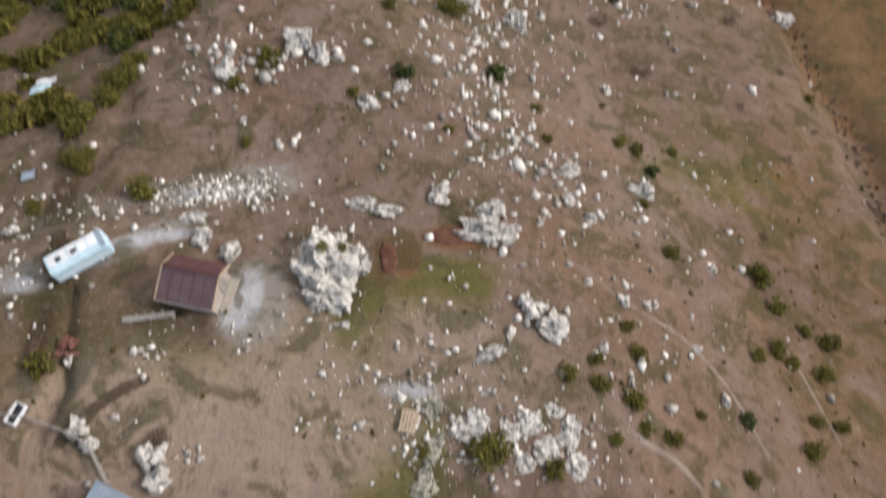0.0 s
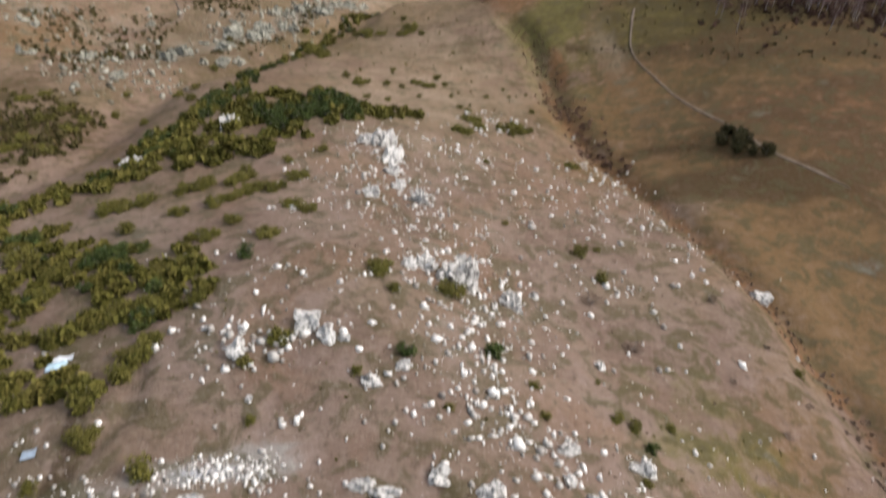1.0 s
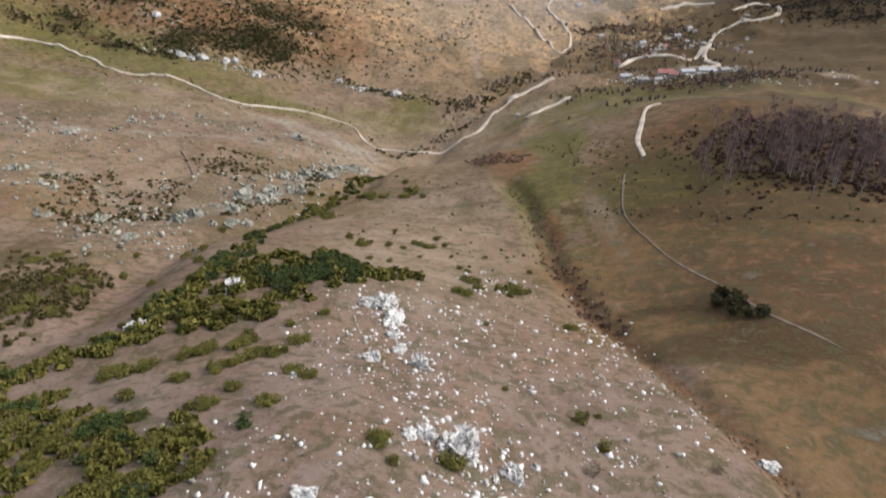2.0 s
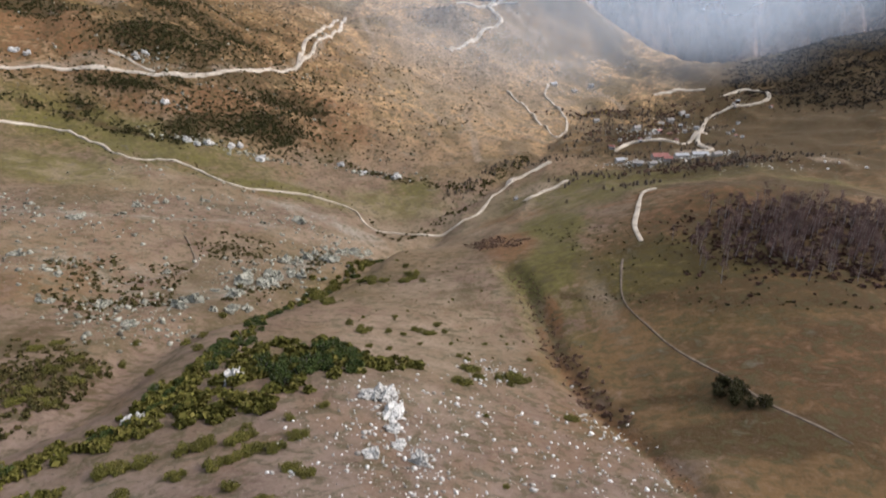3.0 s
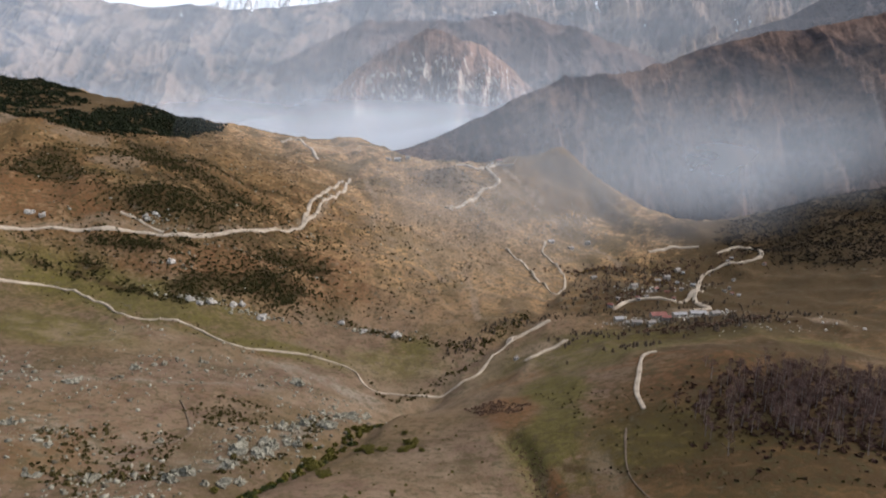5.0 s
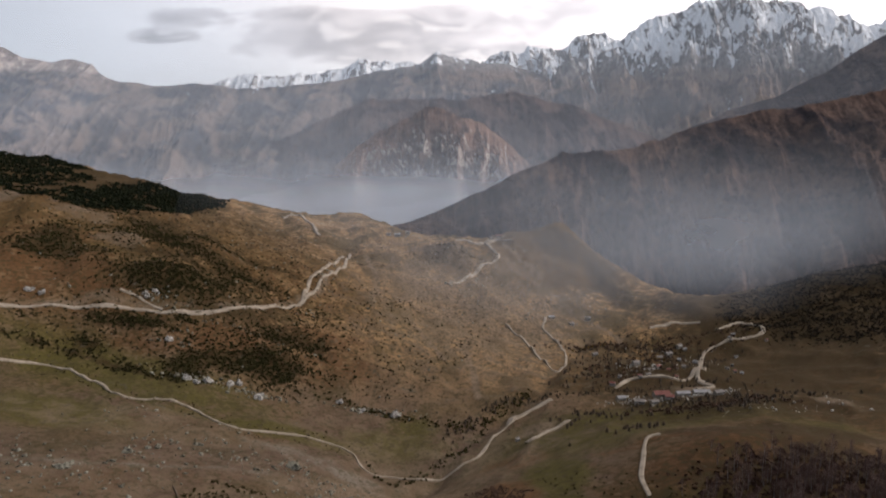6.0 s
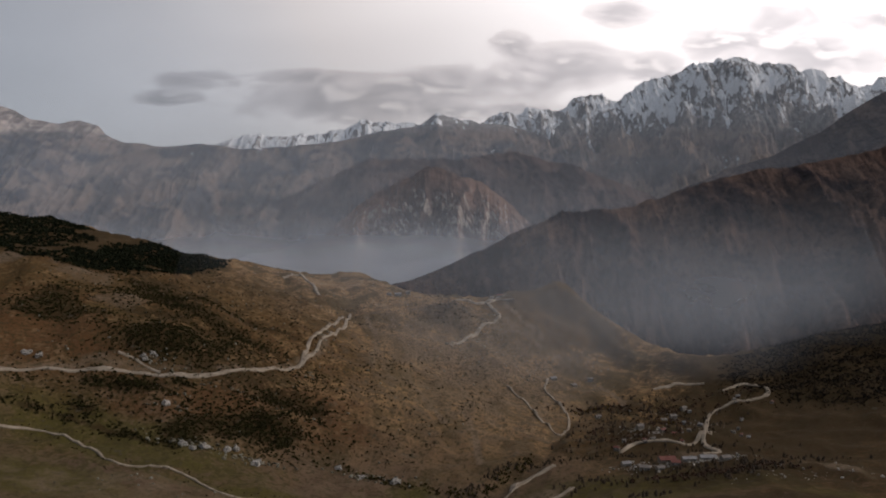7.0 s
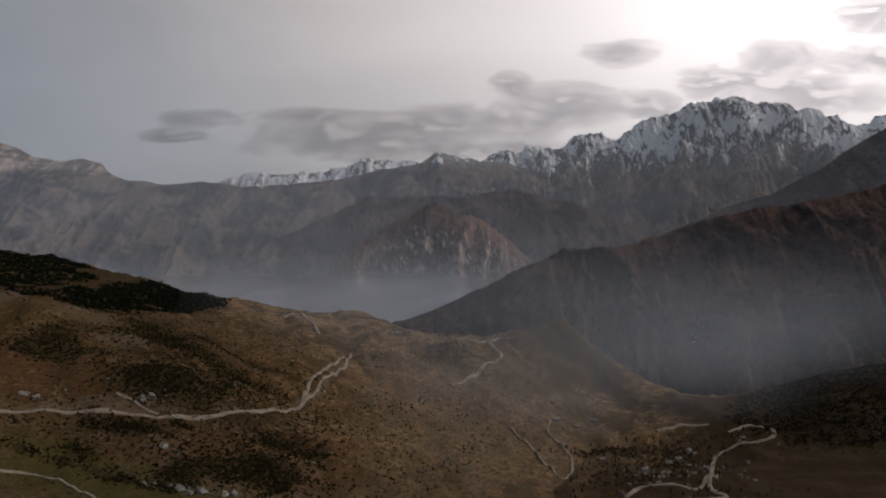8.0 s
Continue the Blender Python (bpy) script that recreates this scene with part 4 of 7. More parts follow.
GREY_BOARD = plain("weathered_boards", (0.129, 0.117, 0.104), (0.208, 0.191, 0.174), 2.0, 0.85)
CREAM = plain("cream_plaster", (0.217, 0.187, 0.152), (0.278, 0.247, 0.209), 1.5, 0.9)
DARK = plain("dark_opening", (0.012, 0.012, 0.014), (0.03, 0.03, 0.034), 2.0, 0.3)
BLUE_PAINT = plain("pale_blue_paint", (0.27, 0.36, 0.40), (0.36, 0.46, 0.50), 1.0, 0.55, 0, (0.30, 0.32, 0.32))
WHITE_PAINT = plain("chalky_white_paint", (0.408, 0.408, 0.408), (0.544, 0.544, 0.544), 1.0, 0.6, 0, (0.286, 0.272, 0.258))
TYRE = plain("tyre_rubber", (0.02, 0.02, 0.02), (0.04, 0.04, 0.04), 4.0)
SHEET_BLUE = plain("blue_grey_sheet", (0.164, 0.198, 0.238), (0.238, 0.273, 0.307), 1.0, 0.45, 0.3, (0.149, 0.139, 0.134))
RUST = plain("rusty_scrap", (0.068, 0.024, 0.019), (0.128, 0.053, 0.038), 2.5, 0.8)
ROOF_TIN = plain("pale_tin_roof", (0.20, 0.195, 0.195), (0.31, 0.30, 0.295), 0.3, 0.5, 0.0, (0.210, 0.165, 0.143))
ROOF_DULL = plain("weathered_roof", (0.13, 0.115, 0.10), (0.26, 0.23, 0.21), 0.3, 0.7, 0.0, (0.10, 0.06, 0.045))
ROOF_BRICK = plain("rust_red_roof", (0.136, 0.040, 0.031), (0.205, 0.074, 0.056), 0.3, 0.6, 0, (0.112, 0.062, 0.050))


# ---- builders ----
def ground_at(x, y):
    return float(land(x, y))


def thing(name, x, y, turn, label, category, group="", z=None):
    ob = new(name)
    ob.matrix_world = pose(x, y, ground_at(x, y) if z is None else z, 0, 0, turn)
    return tagged(ob, label, category, group)


def part(name, bm, material, parent, label=""):
    me = bpy.data.meshes.new(name)
    bm.to_mesh(me)
    bm.free()
    me.materials.append(material)
    ob = new(name, me)
    ob.parent = parent
    return tagged(ob, label)


def box(bm, size, at, turn=(0, 0, 0), bevel=0.0):
    made = bmesh.ops.create_cube(bm, size=1, matrix=pose(*at, *turn) @ Matrix.Diagonal((*size, 1)))
    if bevel:
        edges = {e for v in made["verts"] for e in v.link_edges}
        bmesh.ops.bevel(bm, geom=list(edges), offset=bevel, segments=1, affect="EDGES")
    return bm


def boxed(size, at, turn=(0, 0, 0), bevel=0.0):
    return box(bmesh.new(), size, at, turn, bevel)


def broken_rock(seed, count, detail=4, material=None):
    """An outcrop split by weather into tilted blocks with clefts between, one skin, about 1 across."""
    r = np.random.RandomState(seed)
    bm = bmesh.new()
    bmesh.ops.create_icosphere(bm, subdivisions=detail, radius=1.0)
    p = np.array([v.co for v in bm.verts])
    p /= np.linalg.norm(p, axis=1)[:, None]
    reach = np.full(len(p), 0.20)
    for k in range(count):
        a, far = k * 2.4 + r.uniform(-0.4, 0.4), 0.36 * math.sqrt(k / count)
        c = np.array([far * math.cos(a), far * math.sin(a), r.uniform(-0.05, 0.12)])
        size = r.uniform(0.16, 0.30) * (1.0 if count > 5 else 1.2)
        q = r.normal(0, 1, (11, 3)) * np.array([1, 1, 0.8])
        q /= np.linalg.norm(q, axis=1)[:, None]
        d = size * r.uniform(0.55, 1.0, 11)
        dot, off = p @ q.T, d + q @ c
        with np.errstate(divide="ignore", invalid="ignore"):
            t = off[None] / dot
        leave = np.where(dot > 1e-4, t, 9.0).min(1)
        enter = np.where(dot < -1e-4, t, 0.0).max(1)
        reach = np.maximum(reach, np.where((leave > enter) & (leave > 0) & (leave < 0.8), leave, 0.0))
    shift = Vector((seed * 7.3, seed * -3.1, seed * 1.7))
    for v, n_, k in zip(bm.verts, p, reach):
        w_ = Vector(n_)
        k = k * (1 + 0.15 * noise.fractal(w_ * 5 + shift, 0.8, 2.0, 4))
        v.co = Vector((w_.x * k, w_.y * k, max(w_.z * k, -0.22)))
    bmesh.ops.recalc_face_normals(bm, faces=bm.faces)
    me = bpy.data.meshes.new("boulder")
    bm.to_mesh(me)
    bm.free()
    me.materials.append(material or STONE)
    return me


ROCKS = [broken_rock(k, 5, 3) for k in range(1, 11)]
BIG_ROCKS = [broken_rock(k, 14, 4) for k in range(21, 27)]
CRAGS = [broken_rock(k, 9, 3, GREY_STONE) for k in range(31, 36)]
rng = np.random.RandomState(7)


def boulder(x, y, w_, d_, h_, label, group="", big=False, sink=0.15, turn=None, crag=False):
    me = CRAGS[rng.randint(5)] if crag else (BIG_ROCKS if big else ROCKS)[rng.randint(6 if big else 10)]
    ob = new("boulder", me)
    a = rng.uniform(0, 360) if turn is None else turn
    if turn is None and abs(w_ - d_) > 0.3 * w_:
        a = rng.choice([0, 180]) + rng.uniform(-12, 12)
    ob.matrix_world = pose(x, y, ground_at(x, y) + h_ * (0.22 - sink), 0, 0, a) @ Matrix.Diagonal((w_ * 1.05, d_ * 1.05, h_, 1))
    return tagged(ob, label, "boulder", group)


def inside(px, py, poly):
    n, hit_ = len(poly), np.zeros(np.shape(px), bool)
    for k in range(n):
        (ax, ay), (bx, by) = poly[k], poly[(k + 1) % n]
        hit_ ^= ((ay > py) != (by > py)) & (px < (bx - ax) * (py - ay) / (by - ay + 1e-9) + ax)
    return hit_


def scatter(poly, count, seed):
    r = np.random.RandomState(seed)
    q = np.array(poly, float)
    out = np.zeros((0, 2))
    while len(out) < count:
        p = r.uniform(q.min(0), q.max(0), (count * 3, 2))
        out = np.concatenate([out, p[inside(p[:, 0], p[:, 1], poly)]])
    return out[:count]


def ragged(places, spread, seed):
    """The same places strayed a little, so that no wood ends in a clean line."""
    r = np.random.RandomState(seed)
    return places + r.normal(0, spread, places.shape) * r.uniform(0, 1, (len(places), 1))


def patchy(places, size, least):
    return places[fractal(places[:, 0], places[:, 1], size, 3, 77) > least]


def beside(line, count, spread, seed):
    """Places along a line, strewn to both sides."""
    r = np.random.RandomState(seed)
    q = np.array(line, float)
    seg = np.hypot(*np.diff(q, axis=0).T)
    s = r.uniform(0, seg.sum(), count)
    k = np.searchsorted(np.cumsum(seg), s).clip(0, len(seg) - 1)
    t = (s - np.concatenate([[0], np.cumsum(seg)])[k]) / seg[k]
    return q[k] + (q[k + 1] - q[k]) * t[:, None] + r.normal(0, spread, (count, 2))


def blots(rows, seed):
    """Places in soft round clusters: east, ahead, half width, half depth, count."""
    r = np.random.RandomState(seed)
    return np.concatenate([np.stack([r.normal(x, a, int(n)), r.normal(y, b, int(n))], -1) for x, y, a, b, n in rows])


def turned(r, n):
    q, _ = np.linalg.qr(r.normal(0, 1, (n, 3, 3)))
    return q


BLOCK_V = np.array([(x, y, z) for x in (-1, 1) for y in (-1, 1) for z in (-1, 1)]) / 1.6
BLOCK_F = np.array([(0, 1, 3), (0, 3, 2), (4, 6, 7), (4, 7, 5), (0, 4, 5), (0, 5, 1), (2, 3, 7), (2, 7, 6), (0, 2, 6), (0, 6, 4), (1, 5, 7), (1, 7, 3)])


def rubble(label, places, smallest, largest, seed, power=3.0, material=None):
    """Loose angular stones, half sunk in the turf."""
    r = np.random.RandomState(seed)
    n = len(places)
    size = smallest + (largest - smallest) * r.uniform(0, 1, n) ** power
    v = BLOCK_V[None] * r.uniform(0.55, 1.25, (n, 8, 3))
    v = np.einsum("nij,nkj->nki", turned(r, n), v) * (size[:, None] * r.uniform(0.5, 1.45, (n, 3)))[:, None, :] * 0.5 * np.array([1, 1, 0.8])
    c = np.concatenate([places, (land(places[:, 0], places[:, 1]) + 0.10 * size)[:, None]], 1)
    f = BLOCK_F[None] + 8 * np.arange(n)[:, None, None]
    ob = fast_mesh("limestone_rubble", (v + c[:, None]).reshape(-1, 3), f.reshape(-1, 3), material or RUBBLE, False)
    return tagged(ob, label, "stones", kind="stuff")


def leaf_quads(r, centres, size):
    n = len(centres)
    q = turned(r, n)
    a, b = q[:, :, 0] * size[:, None] * 0.5, q[:, :, 1] * size[:, None] * 0.42
    v = np.stack([centres - a, centres + b * 0.8 - a * 0.1, centres + a, centres - b * 0.8 + a * 0.1], 1)
    return v


def dome_points(r, n, clumps, flat=0.75):
    """Points in an uneven cushion of clumps, about 1 wide."""
    k = r.normal(0, 1, (clumps, 3))
    k /= np.linalg.norm(k, axis=1)[:, None]
    k = k * r.uniform(0.12, 0.34, (clumps, 1))
    k[:, 2] = np.abs(k[:, 2]) * flat * 1.3 + 0.12
    d = r.normal(0, 1, (n, 3))
    d /= np.linalg.norm(d, axis=1)[:, None]
    p = k[r.randint(clumps, size=n)] + d * (r.uniform(0.55, 1.0, (n, 1)) * r.uniform(0.11, 0.2, (clumps, 1))[r.randint(clumps, size=n)])
    p[:, 2] = np.maximum(p[:, 2], 0.02)
    return p


def scrub(label, places, smallest, largest, seed, material, leaves=26, name="hillside_scrub", tall=0.7):
    """Many small bushes, too far to count."""
    r = np.random.RandomState(seed)
    n = len(places)
    size = r.uniform(smallest, largest, n) * r.uniform(0.6, 1.0, n)
    p = dome_points(r, n * leaves, 40).reshape(n, leaves, 3) * (size[:, None] * np.array([1.0, 1.0, tall]))[:, None, :]
    c = np.concatenate([places, (land(places[:, 0], places[:, 1]) - 0.05)[:, None]], 1)
    v = leaf_quads(r, (p + c[:, None]).reshape(-1, 3), np.repeat(size, leaves) * r.uniform(0.28, 0.5, n * leaves))
    ob = fast_mesh(name, v.reshape(-1, 3), np.arange(n * leaves * 4).reshape(-1, 4), material, False)
    return tagged(ob, label, "bushes", kind="stuff")


def limb(v, f, a, b, ra, rb, sides=4):
    """Adds a tapered stick from a to b to the lists of vertices and faces."""
    a, b = Vector(a), Vector(b)
    z = (b - a).normalized()
    x = z.orthogonal().normalized()
    y = z.cross(x)
    k = len(v)
    for c, rad in ((a, ra), (b, rb)):
        for s in range(sides):
            w_ = 2 * math.pi * s / sides
            v.append(c + (x * math.cos(w_) + y * math.sin(w_)) * rad)
    for s in range(sides):
        f.append((k + s, k + (s + 1) % sides, k + sides + (s + 1) % sides, k + sides + s))


def stick_mesh(name, v, f, material):
    me = bpy.data.meshes.new(name)
    me.from_pydata(v, [], f)
    me.materials.append(material)
    me.shade_smooth()
    return me


def shrub_meshes(seed, leaves, material, leaf=0.075, flat=0.75, clumps=14):
    r = np.random.RandomState(seed)
    p = dome_points(r, leaves, clumps, flat)
    v = leaf_quads(r, p, r.uniform(0.6, 1.3, leaves) * leaf)
    me = bpy.data.meshes.new("foliage")
    me.from_pydata(v.reshape(-1, 3).tolist(), [], np.arange(leaves * 4).reshape(-1, 4).tolist())
    me.materials.append(material)
    sv, sf = [], []
    for k in range(9):
        a = r.uniform(0, 6.28)
        e = Vector((math.cos(a) * r.uniform(0.1, 0.32), math.sin(a) * r.uniform(0.1, 0.32), r.uniform(0.2, 0.5) * flat))
        limb(sv, sf, (0, 0, -0.05), e, 0.022, 0.008, 4)
    return me, stick_mesh("stem", sv, sf, BARK)


SHRUBS = {
    "olive": [shrub_meshes(k, 680, OLIVE, 0.085) for k in range(40, 45)],
    "deep": [shrub_meshes(k, 680, DEEP, 0.09, 1.0) for k in range(50, 53)],
    "dead": [shrub_meshes(k, 420, TWIGS, 0.06, 0.7) for k in range(60, 62)],
    "conifer": [shrub_meshes(k, 1100, FIELD_NEEDLES, 0.085, 1.5, 22) for k in range(70, 73)],
}
NAMES = {"olive": ("low_shrub", "low spreading olive-green mountain shrub on dry turf"), "deep": ("evergreen_shrub", "dense dark green evergreen shrub on the slope"),
         "dead": ("bare_bush", "dry grey-brown leafless bush on the turf"), "conifer": ("conifer", "dark bushy conifer standing in the field")}


def shrub(kind, x, y, size, group, tall=1.0):
    name, label = NAMES[kind]
    leaf_me, stem_me = SHRUBS[kind][rng.randint(len(SHRUBS[kind]))]
    ob = thing(name, x, y, rng.uniform(0, 360), label, "shrub" if kind != "conifer" else "tree", group)
    ob.scale = (size * rng.uniform(1.0, 1.3), size * rng.uniform(1.0, 1.3), size * tall)
    for nm, me in (("foliage", leaf_me), ("stem", stem_me)):
        p = new(nm, me)
        p.parent = ob
    return ob


# ---- roads and paths ----
def road(label, line, width, material, seed, name="dirt_road", lift=0.12, ragged=0.25):
    q = np.array(line, float)
    seg = np.concatenate([[0], np.cumsum(np.hypot(*np.diff(q, axis=0).T))])
    s = np.linspace(0, seg[-1], max(12, int(seg[-1] / 2.0)))
    t = np.arange(len(q), dtype=float)
    u = np.interp(s, seg, t)
    k = np.clip(u.astype(int), 0, len(q) - 2)
    w_ = (u - k)[:, None]
    p0, p1, p2, p3 = q[np.maximum(k - 1, 0)], q[k], q[k + 1], q[np.minimum(k + 2, len(q) - 1)]
    c = 0.5 * (2 * p1 + (p2 - p0) * w_ + (2 * p0 - 5 * p1 + 4 * p2 - p3) * w_ ** 2 + (3 * p1 - p0 - 3 * p2 + p3) * w_ ** 3)
    d = np.gradient(c, axis=0)
    side = np.stack([d[:, 1], -d[:, 0]], -1) / (np.linalg.norm(d, axis=1)[:, None] + 1e-9)
    wide = width * (1 + ragged * 2 * fractal(s, s * 0 + seed, 14, 3, seed))
    across = np.array([-0.62, -0.5, -0.2, 0.2, 0.5, 0.62])
    v = c[:, None] + side[:, None] * (wide[:, None, None] * across[None, :, None])
    r = np.hypot(v[..., 0], v[..., 1])
    low = np.array([-0.5, 1, 0.85, 0.85, 1, -0.5])[None]
    z = land(v[..., 0], v[..., 1]) + (lift + 0.0016 * np.maximum(r - 60, 0)) * low
    ob = fast_mesh(name, np.concatenate([v, z[..., None]], -1).reshape(-1, 3), grid_faces(len(s), 6), material)
    return tagged(ob, label, "road", kind="structure")


MAIN = [(-330, 440), (-293, 455), (-276, 468), (-257, 468), (-225, 450), (-204, 432), (-176, 434), (-157, 431), (-137, 415), (-123, 411), (-94, 420), (-70, 424), (-56, 418), (-48, 405), (-40, 401), (-30, 402), (-14, 400), (4, 404), (21, 417), (34, 444), (47, 463), (64, 488)]
UPPER_ROAD = [(-345, 500), (-324, 519), (-297, 537), (-268, 547), (-238, 556), (-216, 560), (-187, 580), (-166, 605), (-150, 638), (-134, 666), (-127, 702), (-126, 740), (-118, 818), (-123, 948)]
road("pale gravel road winding along the hillside", MAIN, 1.35, DIRT, 1, ragged=0.5)
road("pale cut gravel road across the upper slope", UPPER_ROAD, 2.8, DIRT, 2, ragged=0.4)
road("loop of pale track beside the road bend", [(-134, 666), (-134, 698), (-137, 740), (-129, 828), (-131, 935)], 3.0, DIRT, 3)
road("pale track climbing the far knoll", [(10, 878), (36, 926), (69, 983), (82, 1010), (73, 1049), (59, 1092), (86, 1112)], 3.6, DIRT, 4)
road("pale hairpin track below the far hamlet", [(72, 780), (86, 734), (94, 677), (100, 624), (108, 626), (124, 687), (123, 738), (113, 773), (122, 816)], 2.2, DIRT, 5)
road("pale village road in the valley", [(133, 523), (150, 546), (170, 542), (191, 537), (225, 590), (240, 638), (271, 712), (298, 728), (329, 733), (347, 749), (338, 787), (306, 768)], 3.2, DIRT, 6)
road("short pale lane between the houses", [(212, 566), (202, 542), (199, 522), (200, 505), (185, 495)], 3.0, DIRT, 7)
road("pale farm track below the stream bend", [(82, 441), (75, 434), (66, 428), (59, 420), (52, 416)], 3.2, DIRT, 17)
road("pale road into the far gorge", [(240, 800), (262, 812), (278, 819), (302, 812)], 3.2, DIRT, 18)
road("pale track past the far hamlet", [(20, 1066), (31, 1070), (56, 1061), (84, 1099), (110, 1090)], 4.0, DIRT, 19)
road("white quarried scar above the hill road", [(-262, 572), (-248, 570), (-239, 566), (-224, 561)], 1.7, DIRT, 20, "quarry_scar", 0.1, 0.6)
road("valley road bend of bright gravel", [(47, 463), (50, 480), (66, 492), (80, 500)], 5.0, DIRT, 8)
road("pale path over the green shoulder", [(108, 335), (100, 331), (90, 301), (83, 279), (80, 257)], 1.8, DIRT, 9, "footpath", 0.10)
road("worn cart track down the brown field", [(70, 245), (66.7, 233), (62.7, 212), (64.5, 189), (66.3, 169), (70.3, 150), (73.9, 133), (77.6, 124), (84, 112)], 0.5, TRACK, 10, "cart_track", 0.02, 0.9)
road("pale track on the far ridge", [(-233, 1041), (-216, 1078), (-192, 1033), (-170, 982)], 4.0, DIRT, 11)
road("faint trodden path over stony turf", [(11.2, 24.4), (15.5, 21.0), (21.2, 18.1), (24.7, 13.8), (27, 8)], 0.36, WORN, 12, "footpath", 0.03, 0.5)
road("faint trodden path near the bushes", [(14, 9.5), (16.0, 8.4), (18.2, 7.2), (20.0, 5.1)], 0.36, WORN, 13, "footpath", 0.03, 0.5)
road("faint trodden path along the slope", [(32.5, 19), (33.2, 16.9), (34.1, 13.0), (34.9, 9.4)], 0.36, WORN, 14, "footpath", 0.03, 0.5)
road("thin goat path on the stony slope", [(-118, 232), (-112, 240), (-103, 262), (-112, 285), (-120, 300)], 1.0, TRACK, 15, "footpath", 0.06, 0.5)
road("stony cart way beside the caravan", [(-50, 20), (-40, 22.5), (-31, 26), (-24, 27.5), (-19, 29.5)], 1.8, TRACK, 16, "cart_track", 0.02, 0.6)


def patch(name, x, y, a, b, turn, material, label, category, lump=0.05, seed=1):
    """A low ragged spread of loose stuff on the ground."""
    rows, cols = 12, 40
    t, k = np.meshgrid(np.linspace(0, 1, rows), np.arange(cols))
    w_ = k * 2 * math.pi / cols
    rim = 1 + 0.3 * fractal(np.cos(w_) * 1.3 + seed, np.sin(w_) * 1.3, 0.8, 3, seed)
    lx, ly = np.cos(w_) * t * rim * a, np.sin(w_) * t * rim * b
    c, s = math.cos(radians(turn)), math.sin(radians(turn))
    px, py = x + lx * c - ly * s, y + lx * s + ly * c
    pz = land(px, py) + 0.13 * (1 - t ** 8) - 0.06 * t ** 8 + lump * (1 - t) * (0.5 + fractal(px, py, 0.7, 3, seed))
    ob = fast_mesh(name, np.stack([px, py, pz], -1).reshape(-1, 3), grid_faces(cols, rows)[:, ::-1], material)
    return tagged(ob, label, category, kind="structure")


patch("soil_heap", -4.5, 23.4, 0.85, 1.8, 5, RED_SOIL, "dug reddish soil beside the outcrop", "soil", 0.25, 2)
patch("soil_heap", 1.0, 25.9, 2.3, 1.05, 4, RED_SOIL, "dug reddish soil below the boulders", "soil", 0.25, 3)

